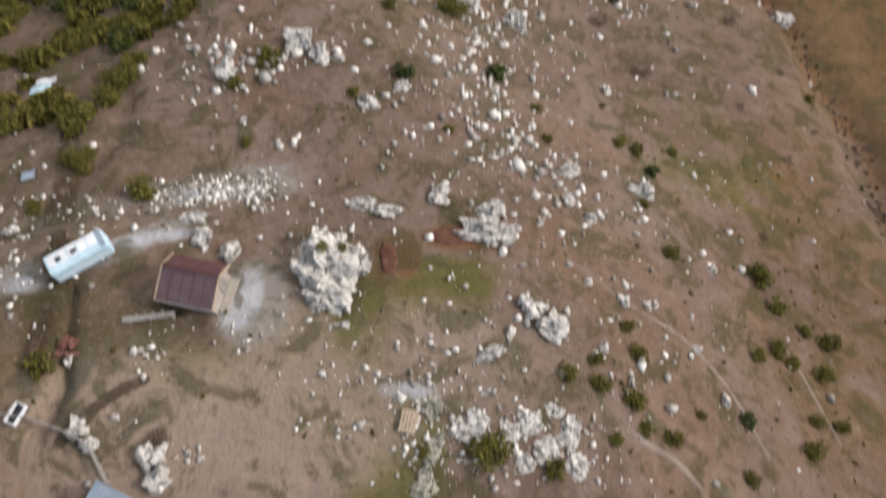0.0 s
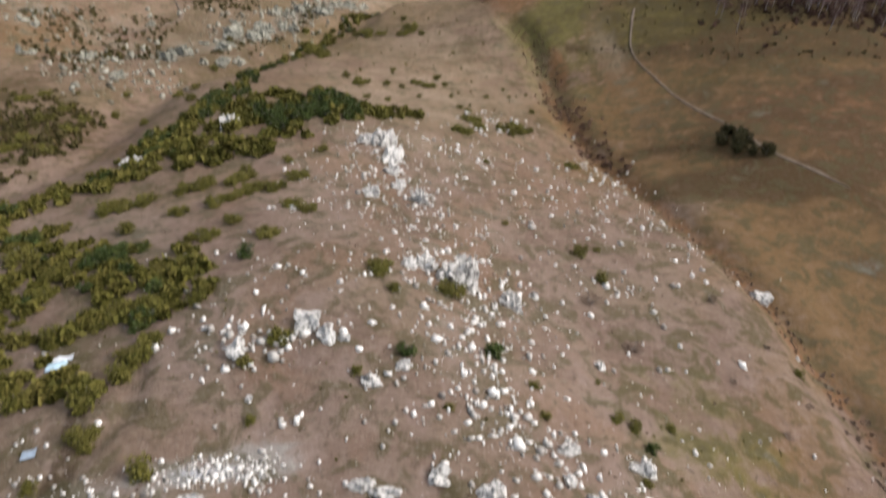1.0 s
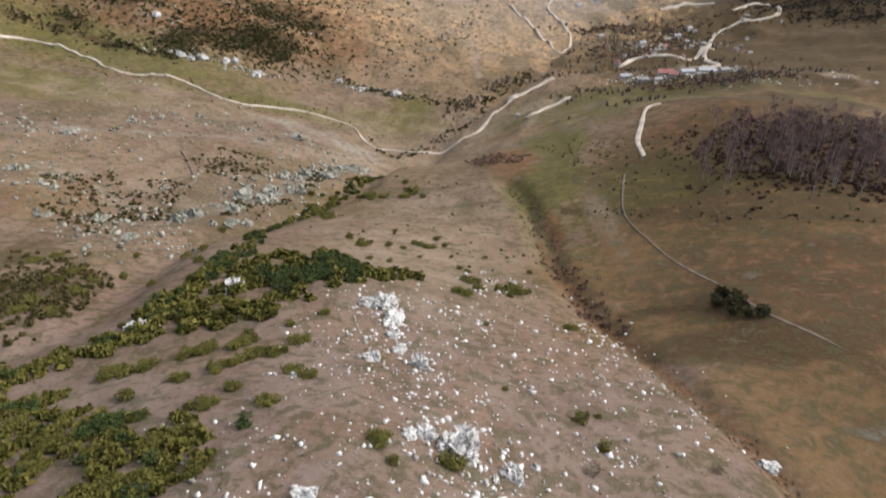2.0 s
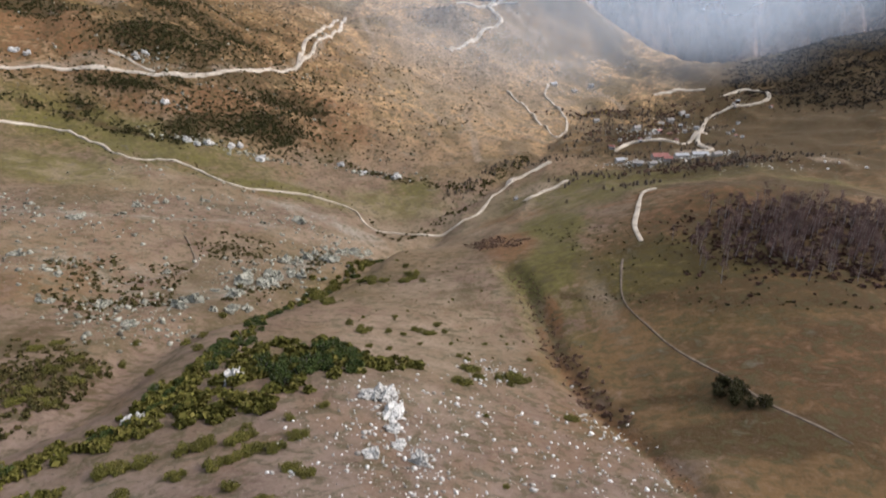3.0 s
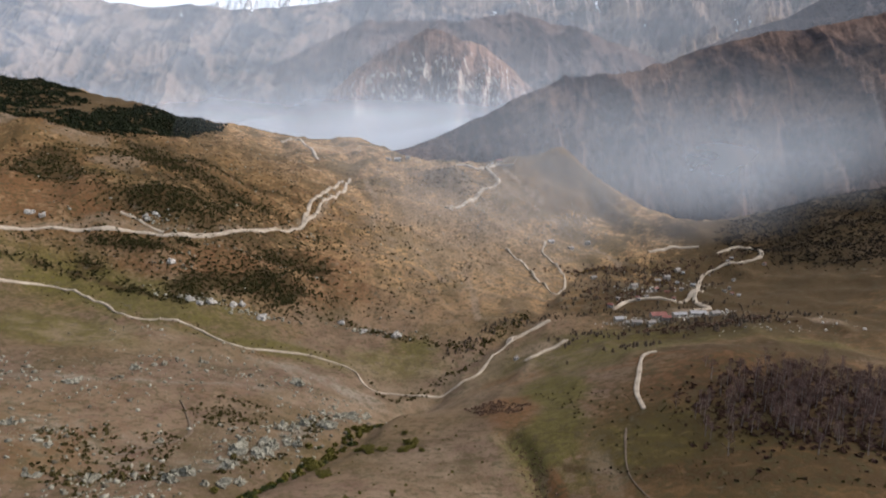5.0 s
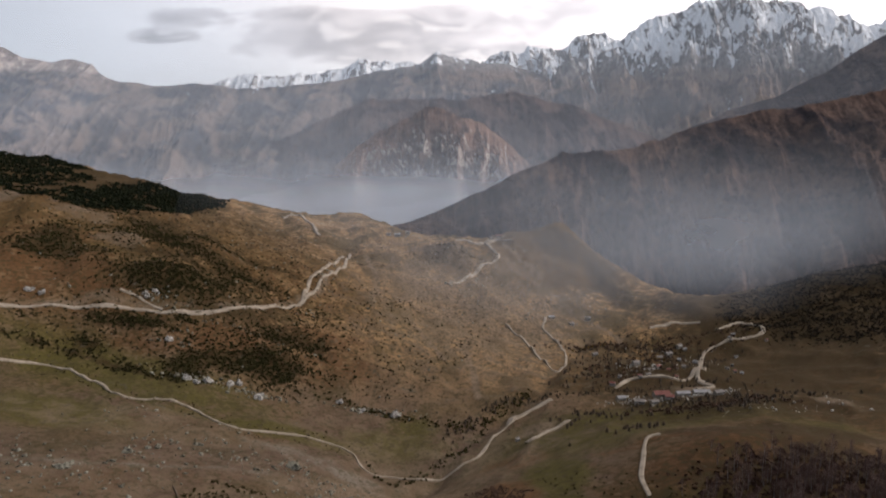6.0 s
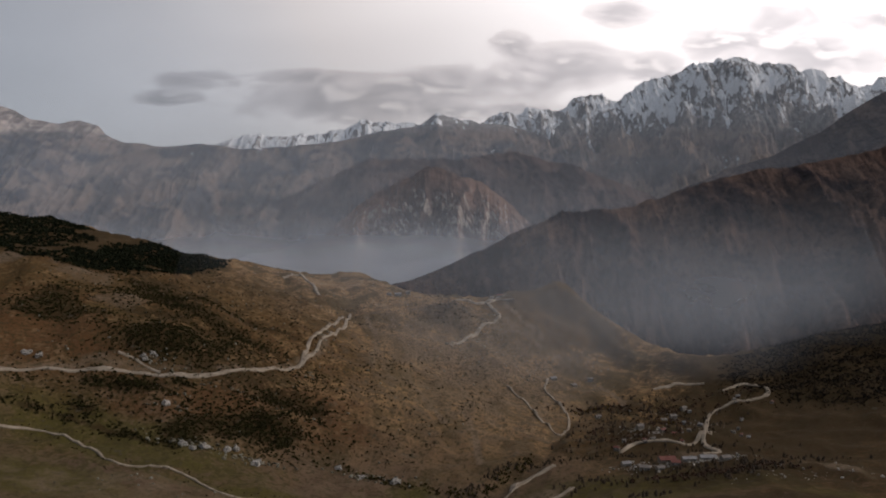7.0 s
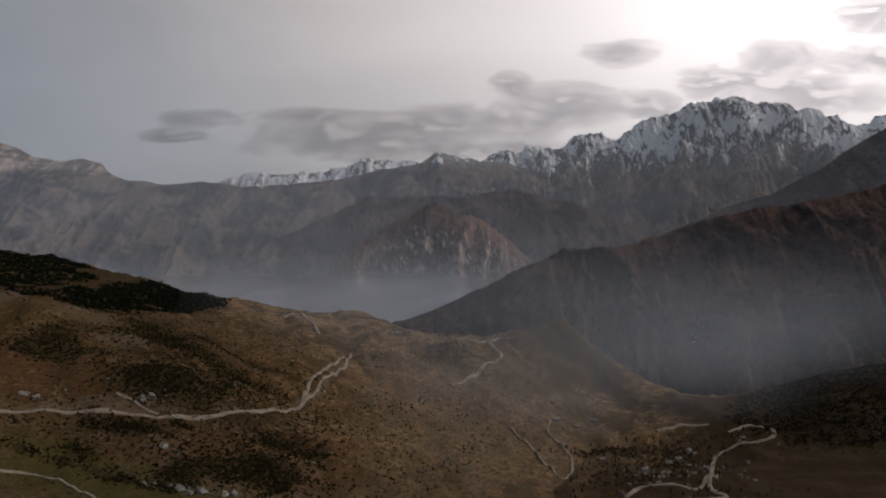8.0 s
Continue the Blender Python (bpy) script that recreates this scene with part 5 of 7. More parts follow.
# ---- the hut's yard ----
def hut(x, y, turn, long_, deep, tall, rise):
    ob = thing("hut", x, y, turn, "small hut with a red-brown sheet metal gable roof", "hut")
    ridge = 0.17 * deep  # the roof falls longer to the front
    part("plinth", boxed((long_ + 0.1, deep + 0.1, 1.0), (0, 0, -0.35), bevel=0.03), GREY_BOARD, ob, "grey stone plinth")
    for s in (-1, 1):
        part("wall", boxed((long_, 0.14, tall), (0, s * (deep / 2 - 0.07), tall / 2 + 0.15)), CREAM, ob)
        bm = boxed((0.14, deep - 0.29, tall), (s * (long_ / 2 - 0.07), 0, tall / 2 + 0.15))
        part("wall", bm, CREAM, ob)
        g = bmesh.new()
        h = rise - 0.12
        pts = [(s * (long_ / 2 - 0.14), -deep / 2 + 0.2, tall + 0.15), (s * (long_ / 2 - 0.14), deep / 2 - 0.2, tall + 0.15), (s * (long_ / 2 - 0.14), ridge, tall + 0.15 + h)]
        f = g.faces.new([g.verts.new(p) for p in pts])
        e = bmesh.ops.extrude_face_region(g, geom=[f])
        bmesh.ops.translate(g, verts=[v for v in e["geom"] if isinstance(v, bmesh.types.BMVert)], vec=(s * 0.13, 0, 0))
        bmesh.ops.recalc_face_normals(g, faces=g.faces)
        part("gable", g, PINE_BOARD, ob, "pale boarded gable")
    over = 0.28
    sheets = 5
    wide = (long_ + 2 * over) / sheets
    for s in (-1, 1):
        span = deep / 2 - s * ridge
        half = span + 0.3
        slope, run, mid_y, mid_z = math.degrees(math.atan2(rise, span)), half * math.hypot(span, rise) / span, ridge + s * half / 2, tall + 0.15 + rise - rise * half / span / 2
        roof = part("roof", boxed((long_ + 2 * over - 0.05, run - 0.06, 0.05), (0, mid_y, mid_z - 0.03), (-s * slope, 0, 0)), GREY_BOARD, ob, "boarding under the metal")
        for k in range(sheets):
            bm = boxed((wide - 0.03, run, 0.03), (-long_ / 2 - over + wide * (k + 0.5), mid_y, mid_z + 0.07), (-s * slope, 0, 0))
            box(bm, (0.06, run, 0.09), (-long_ / 2 - over + wide * k + 0.03, mid_y, mid_z + 0.085), (-s * slope, 0, 0))
            part("roof_sheet", bm, ROOF_GREY if s < 0 else ROOF_RED, roof, "faded grey-red metal sheet" if s < 0 else "red-brown metal sheet")
        for e in (-1, 1):
            part("barge_board", boxed((0.12, run, 0.2), (e * (long_ / 2 + over + 0.06), mid_y, mid_z + 0.03), (-s * slope, 0, 0)), PINE_BOARD, ob, "pale wooden barge board")
    part("eaves_board", boxed((long_ + 2 * over, 0.06, 0.16), (0, -deep / 2 - 0.33, tall + 0.06)), GREY_BOARD, ob, "pale grey eaves board")
    part("ridge_cap", boxed((long_ + 2 * over, 0.3, 0.05), (0, ridge, tall + 0.285 + rise), bevel=0.02), ROOF_RED, ob)
    part("porch_floor", boxed((0.75, deep * 0.95, 0.16), (long_ / 2 + 0.40, 0, 0.1), bevel=0.02), CREAM, ob, "pale stone porch step")
    door = part("door", boxed((0.07, 0.85, 1.9), (long_ / 2 + 0.04, 0.5, 1.14), bevel=0.01), GREY_BOARD, ob, "grey plank door")
    part("handle", boxed((0.05, 0.03, 0.14), (long_ / 2 + 0.1, 0.85, 1.15)), DARK, door)
    win = part("window", boxed((0.9, 0.07, 0.8), (-0.4, -deep / 2 - 0.03, 1.45), bevel=0.01), PINE_BOARD, ob)
    part("pane", boxed((0.74, 0.03, 0.64), (-0.4, -deep / 2 - 0.062, 1.45)), DARK, win, "dark window pane")
    return ob


hut(-19.2, 19.9, -12, 3.9, 3.3, 2.1, 0.85)


def caravan(x, y, turn):
    ob = thing("caravan", x, y, turn, "old pale blue and white caravan parked on stony turf", "caravan")
    L, W, H = 6.2, 2.3, 2.0  # then scaled a little
    part("body", boxed((L, W, H), (0, 0, 0.55 + H / 2), bevel=0.14), BLUE_PAINT, ob, "pale blue painted body")
    part("roof", boxed((L - 0.08, W - 0.08, 0.16), (0, 0, 0.55 + H + 0.05), bevel=0.06), BLUE_PAINT, ob, "pale blue roof")
    for k in range(5):
        part("roof_panel", boxed((0.9, W * 0.62, 0.05), (-2.35 + 1.05 * k, 0.32, 0.55 + H + 0.155), bevel=0.015), WHITE_PAINT, ob, "chalky white roof panel")
    for k in (-1.75, -0.1):
        hatch = part("roof_hatch", boxed((0.62, 0.5, 0.07), (k, 0.10, 0.55 + H + 0.20), bevel=0.015), DARK, ob, "dark open roof hatch")
        part("hatch_rim", boxed((0.7, 0.08, 0.09), (k, 0.40, 0.55 + H + 0.215)), WHITE_PAINT, hatch)
    part("end_panel", boxed((0.55, W * 0.9, 0.05), (2.72, 0, 0.55 + H + 0.155), bevel=0.015), SHEET_BLUE, ob, "grey metal roof end")
    part("waist_strip", boxed((L - 0.3, 0.04, 0.16), (0, -W / 2 - 0.01, 1.35), bevel=0.01), WHITE_PAINT, ob, "whitish painted strip")
    part("door", boxed((0.75, 0.06, 1.65), (2.2, W / 2 + 0.01, 1.5), bevel=0.02), WHITE_PAINT, ob, "white door")
    for s in (-1, 1):
        for k in (-1.6, 1.6):
            bm = bmesh.new()
            bmesh.ops.create_cone(bm, cap_ends=True, segments=20, radius1=0.42, radius2=0.42, depth=0.24, matrix=pose(k, s * (W / 2 - 0.2), 0.42, 90, 0, 0))
            wheel = part("wheel", bm, TYRE, ob)
            bm = bmesh.new()
            bmesh.ops.create_cone(bm, cap_ends=True, segments=16, radius1=0.2, radius2=0.16, depth=0.28, matrix=pose(k, s * (W / 2 - 0.2), 0.42, 90, 0, 0))
            part("rim", bm, WHITE_PAINT, wheel)
    part("drawbar", boxed((1.3, 0.12, 0.12), (-L / 2 - 0.5, 0, 0.5)), RUST, ob)
    return ob


caravan(-28.9, 22.6, 34).scale = (0.77, 0.77, 0.77)


def bench(x, y, turn):
    ob = thing("plank_bench", x, y, turn, "long weathered grey plank on short posts in the grass", "bench")
    part("plank", boxed((4.0, 0.45, 0.09), (0, 0, 0.5), (0, 0, 0), 0.015), GREY_BOARD, ob)
    for k in (-1.7, 0, 1.7):
        part("leg", boxed((0.14, 0.35, 0.9), (k, 0, 0.0)), GREY_BOARD, ob)
    for k in (-0.9, -0.2, 0.4, 1.1):
        part("upright", boxed((0.07, 0.07, 0.5), (k, 0.26, 0.62)), GREY_BOARD, ob, "short grey upright stake")
    return ob


bench(-22.5, 17.4, 7)


def pallet(x, y, turn):
    ob = thing("wooden_pallet", x, y, turn, "brown wooden pallet lying beside the rock wall", "pallet")
    for k in range(5):
        part("slat", boxed((0.2, 1.7, 0.04), (-0.5 + 0.25 * k, 0, 0.36)), PINE_BOARD, ob)
    for k in (-0.75, 0, 0.75):
        part("bearer", boxed((1.25, 0.12, 0.5), (0, k, 0.09)), GREY_BOARD, ob)
    return ob


pallet(-2.5, 9.5, -12)


def shed(x, y, turn):
    ob = thing("shed", x, y, turn, "small shed with a blue-grey sheet metal roof", "shed")
    for s in (-1, 1):
        part("wall", boxed((2.6, 0.1, 2.2), (0, s * 1.0, 0.8)), GREY_BOARD, ob)
        part("wall", boxed((0.1, 1.89, 2.2), (s * 1.25, 0, 0.8)), GREY_BOARD, ob)
    roof = part("roof", boxed((3.0, 2.5, 0.06), (0, 0, 1.98), (8, 0, 0)), GREY_BOARD, ob)
    for k in range(4):
        part("roof_sheet", boxed((0.73, 2.55, 0.035), (-1.12 + 0.75 * k, 0, 2.04), (8, 0, 0), 0.008), SHEET_BLUE, roof, "blue-grey corrugated metal sheet")
    part("door", boxed((0.8, 0.05, 1.7), (0.3, -1.075, 0.8)), PINE_BOARD, ob)
    return ob


shed(-22.0, 3.4, -25)


def fence(line, every):
    ob = thing("fence", line[0][0], line[0][1], 0, "low fence of weathered posts and rails", "fence")
    base = ob.matrix_world.translation
    posts = []
    for (ax, ay), (bx, by) in zip(line, line[1:]):
        n = max(1, round(math.hypot(bx - ax, by - ay) / every))
        posts += [(ax + (bx - ax) * k / n, ay + (by - ay) * k / n) for k in range(n)]
    posts.append(line[-1])
    tops = []
    for px, py in posts:
        z = ground_at(px, py)
        tops.append(Vector((px, py, z)) - base)
        part("post", boxed((0.11, 0.11, 1.3), tuple(tops[-1] + Vector((0, 0, 0.35))), (rng.uniform(-4, 4), rng.uniform(-4, 4), 0)), GREY_BOARD, ob)
    for a, b in zip(tops, tops[1:]):
        for h in (0.45, 0.85):
            v, f = [], []
            limb(v, f, a + Vector((0, 0, h)), b + Vector((0, 0, h)), 0.07, 0.06, 5)
            r = new("rail", stick_mesh("rail", v, f, GREY_BOARD))
            r.parent = ob
    return ob


fence([(-36, 10.8), (-31.8, 9.9), (-29.5, 9.6), (-26.4, 8.6), (-24.5, 7.5), (-22.9, 5.2)], 1.8)


def ladder(x, y, turn):
    ob = thing("ladder", x, y, turn, "short yellowish wooden ladder leaning on the outcrop", "ladder", z=ground_at(x, y))
    for s in (-1, 1):
        part("rail", boxed((0.06, 0.06, 3.0), (s * 0.22, 0, 1.25), (-38, 0, 0)), PINE_BOARD, ob)
    for k in range(7):
        h = -0.95 + 0.38 * k
        part("rung", boxed((0.44, 0.045, 0.045), (0, h * math.sin(radians(38)), 1.25 + h * math.cos(radians(38)))), PINE_BOARD, ob)
    return ob


ladder(-12.2, 22.6, -62)


def sheet(x, y, a, b, turn, material, name, label, category):
    """A crumpled sheet that lies on the ground, with a folded edge."""
    rows, cols = 10, 12
    u, v = np.meshgrid(np.linspace(-0.5, 0.5, cols), np.linspace(-0.5, 0.5, rows))
    c, s = math.cos(radians(turn)), math.sin(radians(turn))
    px, py = x + u * a * c - v * b * s, y + u * a * s + v * b * c
    pz = land(px, py) + 0.12 + 0.22 * (0.5 + fractal(px, py, 0.8, 3, 4))
    top = np.stack([px, py, pz], -1).reshape(-1, 3)
    low = top - np.array([0, 0, 0.03])
    q = grid_faces(rows, cols)
    ob = fast_mesh(name, np.concatenate([top, low]), np.concatenate([q, q[:, ::-1] + len(top)]), material)
    return tagged(ob, label, category)


sheet(-42.1, 45.7, 2.2, 1.3, 10, BLUE_PAINT, "tarpaulin", "pale blue crumpled tarpaulin on the slope", "tarpaulin")
sheet(-41.9, 47.0, 2.3, 0.8, 8, WHITE_PAINT, "tarpaulin", "whitish crumpled tarpaulin beside the blue one", "tarpaulin")
sheet(-38.0, 32.8, 1.3, 1.2, 20, SHEET_BLUE, "metal_sheet", "bent pale blue-grey metal sheet on the turf", "scrap")


def trough(x, y, turn):
    ob = thing("trough", x, y, turn, "white metal trough standing at the fence", "trough")
    part("floor", boxed((0.75, 1.4, 0.05), (0, 0, 0.35)), DARK, ob)
    for s in (-1, 1):
        part("side", boxed((0.06, 1.5, 0.42), (s * 0.4, 0, 0.5)), WHITE_PAINT, ob)
        part("end", boxed((0.74, 0.06, 0.42), (0, s * 0.72, 0.5)), WHITE_PAINT, ob)
        part("foot", boxed((0.7, 0.08, 0.5), (0, s * 0.5, 0.08)), RUST, ob)
    return ob


trough(-30.4, 9.9, -22)


def scrap_heap(x, y):
    ob = thing("scrap_heap", x, y, 0, "heap of rusty red scrap metal in the grass", "scrap")
    r = random.Random(5)
    for k in range(9):
        part("plate", boxed((r.uniform(0.5, 1.2), r.uniform(0.25, 0.7), 0.04), (r.uniform(-0.6, 0.6), r.uniform(-0.6, 0.6), 0.15 + 0.06 * k), (r.uniform(-25, 25), r.uniform(-25, 25), r.uniform(0, 180))), RUST, ob)
    return ob


scrap_heap(-28.3, 15.1)

# ---- limestone ----
outcrop = boulder(-9.3, 21.8, 4.7, 6.2, 3.6, "large fluted white limestone outcrop with moss and bushes", big=True, sink=0.24, turn=20)
for x, y, w_, d_, h_ in [(-10.6, 22.6, 2.4, 2.8, 2.8), (-7.3, 22.9, 2.4, 2.6, 2.6), (-9.4, 19.6, 3.0, 2.0, 2.2)]:
    boulder(x, y, w_, d_, h_, "white limestone block at the foot of the outcrop", "blocks round the outcrop", big=True, sink=0.2)
BOULDERS = [(4.3, 29.0, 2.5, 2.5), (3.8, 26.2, 4.4, 2.2), (7.1, 18.9, 2.1, 2.1), (8.5, 17.3, 2.3, 2.1), (3.7, 14.8, 2.2, 1.3), (-6.9, 29.3, 2.3, 1.1), (-4.9, 28.5, 2.3, 1.3), (-0.4, 30.3, 2.0, 2.3), (-7.4, 41.7, 2.0, 1.7), (20.4, 34.9, 2.2, 2.3), (12.4, 35.7, 2.3, 1.8), (19.6, 51.9, 1.3, 1.6), (9.2, 61.8, 3.4, 2.6), (-15.1, 50.6, 2.9, 2.5), (-12.8, 48.4, 2.5, 2.2), (-22.2, 46.1, 2.5, 2.2), (-20.2, 6.7, 2.3, 2.0), (-19.7, 5.4, 1.8, 1.8), (-20.0, 25.0, 1.6, 2.5), (-17.6, 23.6, 1.9, 1.4), (-21.2, 27.3, 2.2, 0.9), (-4.1, 44.4, 1.7, 1.3), (53.2, 77.5, 3.7, 2.6)]
BOULDERS2 = [(11.9, 31.5, 1.2, 1.3), (14.0, 29.8, 1.1, 1.3), (5.3, 16.5, 0.7, 1.3), (3.6, 11.8, 1.3, 0.6), (15.7, 20.8, 1.2, 1.2), (18.0, 21.0, 0.9, 1.0), (13.1, 16.1, 0.9, 1.1), (15.2, 13.3, 0.7, 1.2), (24.0, 12.5, 1.2, 0.9), (12.5, 22.2, 0.7, 0.9), (-37.0, 26.3, 1.4, 1.1), (-25.8, 8.7, 1.9, 1.5), (-24.7, 7.7, 1.2, 1.2), (-19.1, 39.2, 0.7, 0.9), (-10.7, 48.2, 1.0, 1.2), (-7.6, 17.1, 0.8, 0.6), (-8.4, 17.1, 0.8, 0.4), (8.8, 28.3, 0.7, 1.0), (6.7, 59.9, 0.7, 1.4), (12.7, 65.5, 1.3, 1.4), (18.9, 21.1, 0.6, 0.8), (26.5, 26.4, 1.0, 0.8), (22.1, 17.2, 1.0, 0.7), (-28.0, 14.1, 0.8, 1.2)]
LEDGE = [(1.3, 9.0, 1.7, 1.9), (2.5, 9.6, 1.9, 1.9), (4.8, 8.9, 1.9, 1.9), (6.3, 9.5, 2.2, 2.2), (7.5, 7.6, 2.4, 2.0), (6.0, 6.6, 1.5, 1.5), (9.3, 8.9, 2.0, 2.7), (9.8, 6.6, 2.0, 1.8), (-0.8, 10.6, 1.5, 2.5), (-0.6, 7.8, 1.7, 2.5), (-1.2, 5.5, 1.9, 2.1), (-1.8, 4.7, 1.7, 1.7), (8.3, 10.5, 1.8, 1.1)]
SPUR_ROCKS = [(-2.5, 66.0, 3.2, 2.8), (0.8, 64.6, 3.6, 3.2), (2.8, 66.5, 3.4, 4.0), (3.4, 63.6, 2.4, 2.2), (-4.4, 64.8, 2.0, 2.0), (-9.6, 110.5, 3.2, 7.5), (-12.5, 118.5, 5.0, 4.6), (-15.2, 117.0, 3.2, 3.0), (-9.4, 104.0, 2.6, 3.0), (-7.8, 97.0, 3.0, 2.4), (-4.0, 92.0, 3.0, 2.6), (-12.0, 92.0, 3.0, 2.4), (-33, 65, 0.9, 1.4), (-45.5, 126, 3.4, 5.0), (-60, 108, 4.4, 3.2)]
for x, y, w_, d_ in BOULDERS:
    boulder(x, y, w_, d_, 0.75 * min(w_, d_) + 0.2, "grey-white weathered limestone boulder in the turf", "limestone boulders", big=max(w_, d_) > 2.6)
for x, y, w_, d_ in BOULDERS2:
    boulder(x, y, w_, d_, 0.7 * min(w_, d_) + 0.2, "small white limestone boulder in the turf", "small boulders")
for x, y, w_, d_ in LEDGE:
    boulder(x, y, w_ * 0.82, d_ * 0.82, 0.34 * min(w_, d_), "jagged grey-white limestone ledge block", "blocks of the rock ledge", big=x > 0, crag=x <= 0)
for x, y, w_, d_ in SPUR_ROCKS:
    boulder(x, y, w_, d_, 0.85 * min(w_, d_), "pale limestone crag on the ridge", "crags on the ridge", big=True)
LEFT_ROCKS = [(-159, 242, 6.5), (-136.6, 223.3, 5.1), (-112.2, 207.6, 7.7), (-97.6, 186.4, 5.8), (-78.3, 254.8, 9.6), (-77.6, 233.3, 5.4), (-69.7, 252.1, 7.1), (-71.2, 284.1, 8.9), (-61.5, 261.6, 7.3), (-110.9, 252.1, 4.9), (-153.6, 335.2, 7.5), (-171.5, 303.6, 7.7), (-134.1, 370, 6), (-147.9, 345.9, 5.8), (-130.3, 202.6, 5.1), (-74.7, 355.2, 9.5), (-82.6, 329, 3), (-47.2, 331.1, 7.7), (-40, 345.3, 6.2), (-53, 288.2, 7.9), (-79.9, 211.9, 4.2)]
CLIFF_ROCKS = [(-172.8, 475.3, 10.1), (-160.7, 479.8, 12.6), (-154.4, 485.1, 8.5), (-143.4, 488.5, 8.5), (-125.6, 479.8, 11.6), (-77, 504.1, 10.3), (-38.2, 492.4, 12.6), (-55, 493.6, 8.4), (-238.5, 574, 9), (-236, 578, 7), (-202.7, 526.3, 11), (-318.2, 545, 12)]
for x, y, w_ in LEFT_ROCKS:
    for k in range(2):
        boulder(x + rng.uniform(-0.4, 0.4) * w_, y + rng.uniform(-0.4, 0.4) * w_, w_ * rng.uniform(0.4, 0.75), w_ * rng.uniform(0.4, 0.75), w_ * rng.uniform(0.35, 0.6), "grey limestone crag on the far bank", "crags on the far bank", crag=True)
for x, y, w_ in CLIFF_ROCKS:
    for k in range(2):
        boulder(x + rng.uniform(-0.5, 0.5) * w_, y + rng.uniform(-0.3, 0.3) * w_, w_ * rng.uniform(0.4, 0.7), w_ * rng.uniform(0.4, 0.6), w_ * rng.uniform(0.35, 0.55), "pale crag below the hill road", "crags below the hill road")

for x, y in beside([(-92, 208), (-80, 235), (-70, 256), (-62, 284), (-50, 322), (-40, 345)], 34, 4.5, 17):
    k = rng.uniform(2.0, 6.5)
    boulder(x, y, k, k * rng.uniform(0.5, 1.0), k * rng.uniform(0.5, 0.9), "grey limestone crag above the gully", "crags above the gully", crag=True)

# ---- shrubs that can be told apart ----
SH1 = [(-35.1, 52.8, 4.2), (-39.9, 53.1, 3.6), (-33.6, 46.4, 4.0), (-33.9, 43.0, 2.9), (-35.9, 39.6, 3.1), (-33.4, 34.3, 3.5), (-45.0, 50.8, 3.3), (-32.7, 49.1, 3.4), (-43.2, 39.8, 3.0), (-26.5, 30.0, 2.7), (-35.6, 28.6, 1.7), (-18.3, 36.5, 1.2), (-17.8, 48.2, 2.8), (-20.7, 44.5, 1.9), (-3.9, 46.6, 2.4), (5.8, 49.4, 2.6), (1.2, 60.5, 3.0), (-8.9, 43.1, 1.4), (-5.9, 58.2, 1.7), (0.7, 39.2, 1.1), (10.2, 45.0, 1.4), (10.8, 40.2, 1.3), (19.3, 42.1, 1.5), (21.2, 41.3, 1.9), (22.3, 38.4, 1.8), (20.4, 33.3, 1.2), (25.9, 42.4, 1.1), (18.4, 48.4, 0.8)]
SH2 = [(16.2, 15.9, 1.7), (9.7, 13.6, 1.6), (15.5, 18.3, 1.5), (12.2, 14.8, 1.5), (12.3, 13.0, 1.8), (15.1, 11.9, 2.1), (15.9, 9.7, 1.3), (13.1, 8.6, 1.2), (18.1, 8.9, 1.5), (25.7, 11.1, 1.4), (32.5, 26.9, 3.0), (33.0, 23.4, 2.1), (35.6, 20.8, 1.4), (37.8, 19.7, 2.3), (31.4, 18.4, 2.0), (32.6, 17.1, 1.5), (35.7, 16.2, 2.0), (28.9, 17.5, 1.7), (22.0, 27.5, 1.7), (33.1, 11.6, 1.5), (31.6, 8.8, 1.7), (35.6, 11.0, 1.5), (24.7, 6.2, 1.3), (49.5, 57.3, 1.7), (-29.7, 13.8, 2.3), (3.5, 7.5, 2.6), (8.3, 6.4, 2.0), (4.4, 8.7, 0.9), (-1.4, 7.4, 1.1), (21.2, 11.2, 1.0)]
DEAD = [(-20.0, 8.2, 2.2), (21.1, 66.8, 3.7), (25.2, 56.9, 3.1), (41.1, 71.0, 2.4), (46.4, 61.7, 1.8), (37.9, 53.1, 1.4), (41.6, 44.4, 1.5), (34.4, 32.1, 1.6), (47.6, 50.6, 1.5)]
SH3 = [(-26.1, 66.7, 3.0), (-31.5, 78.4, 2.7), (-33.6, 73.1, 3.9), (-24.7, 73.2, 3.8), (-41.9, 84.1, 3.9), (-48.0, 78.7, 3.1), (-37.2, 87.0, 4.4), (-34.5, 88.9, 4.0), (-24.1, 84.8, 3.7), (-21.0, 82.7, 3.6), (-32.0, 91.9, 4.5), (-28.4, 92.8, 4.5), (-35.9, 102.4, 2.2), (-28.6, 105.1, 2.4), (-23.1, 110.8, 2.5), (-56.2, 88.8, 4.8), (-53.5, 89.3, 4.2), (-50.3, 90.9, 4.7), (-44.2, 94.4, 4.8), (-41.8, 96.1, 4.8), (-36.3, 96.7, 4.2), (-34.8, 98.4, 4.2), (-25.5, 97.7, 4.1), (-7.8, 62.7, 3.7), (0.5, 60.8, 2.7), (22.2, 80.9, 2.7), (24.1, 73.4, 2.5), (25.5, 82.6, 1.4), (30.0, 129.6, 4.0), (10.6, 87.7, 1.2)]
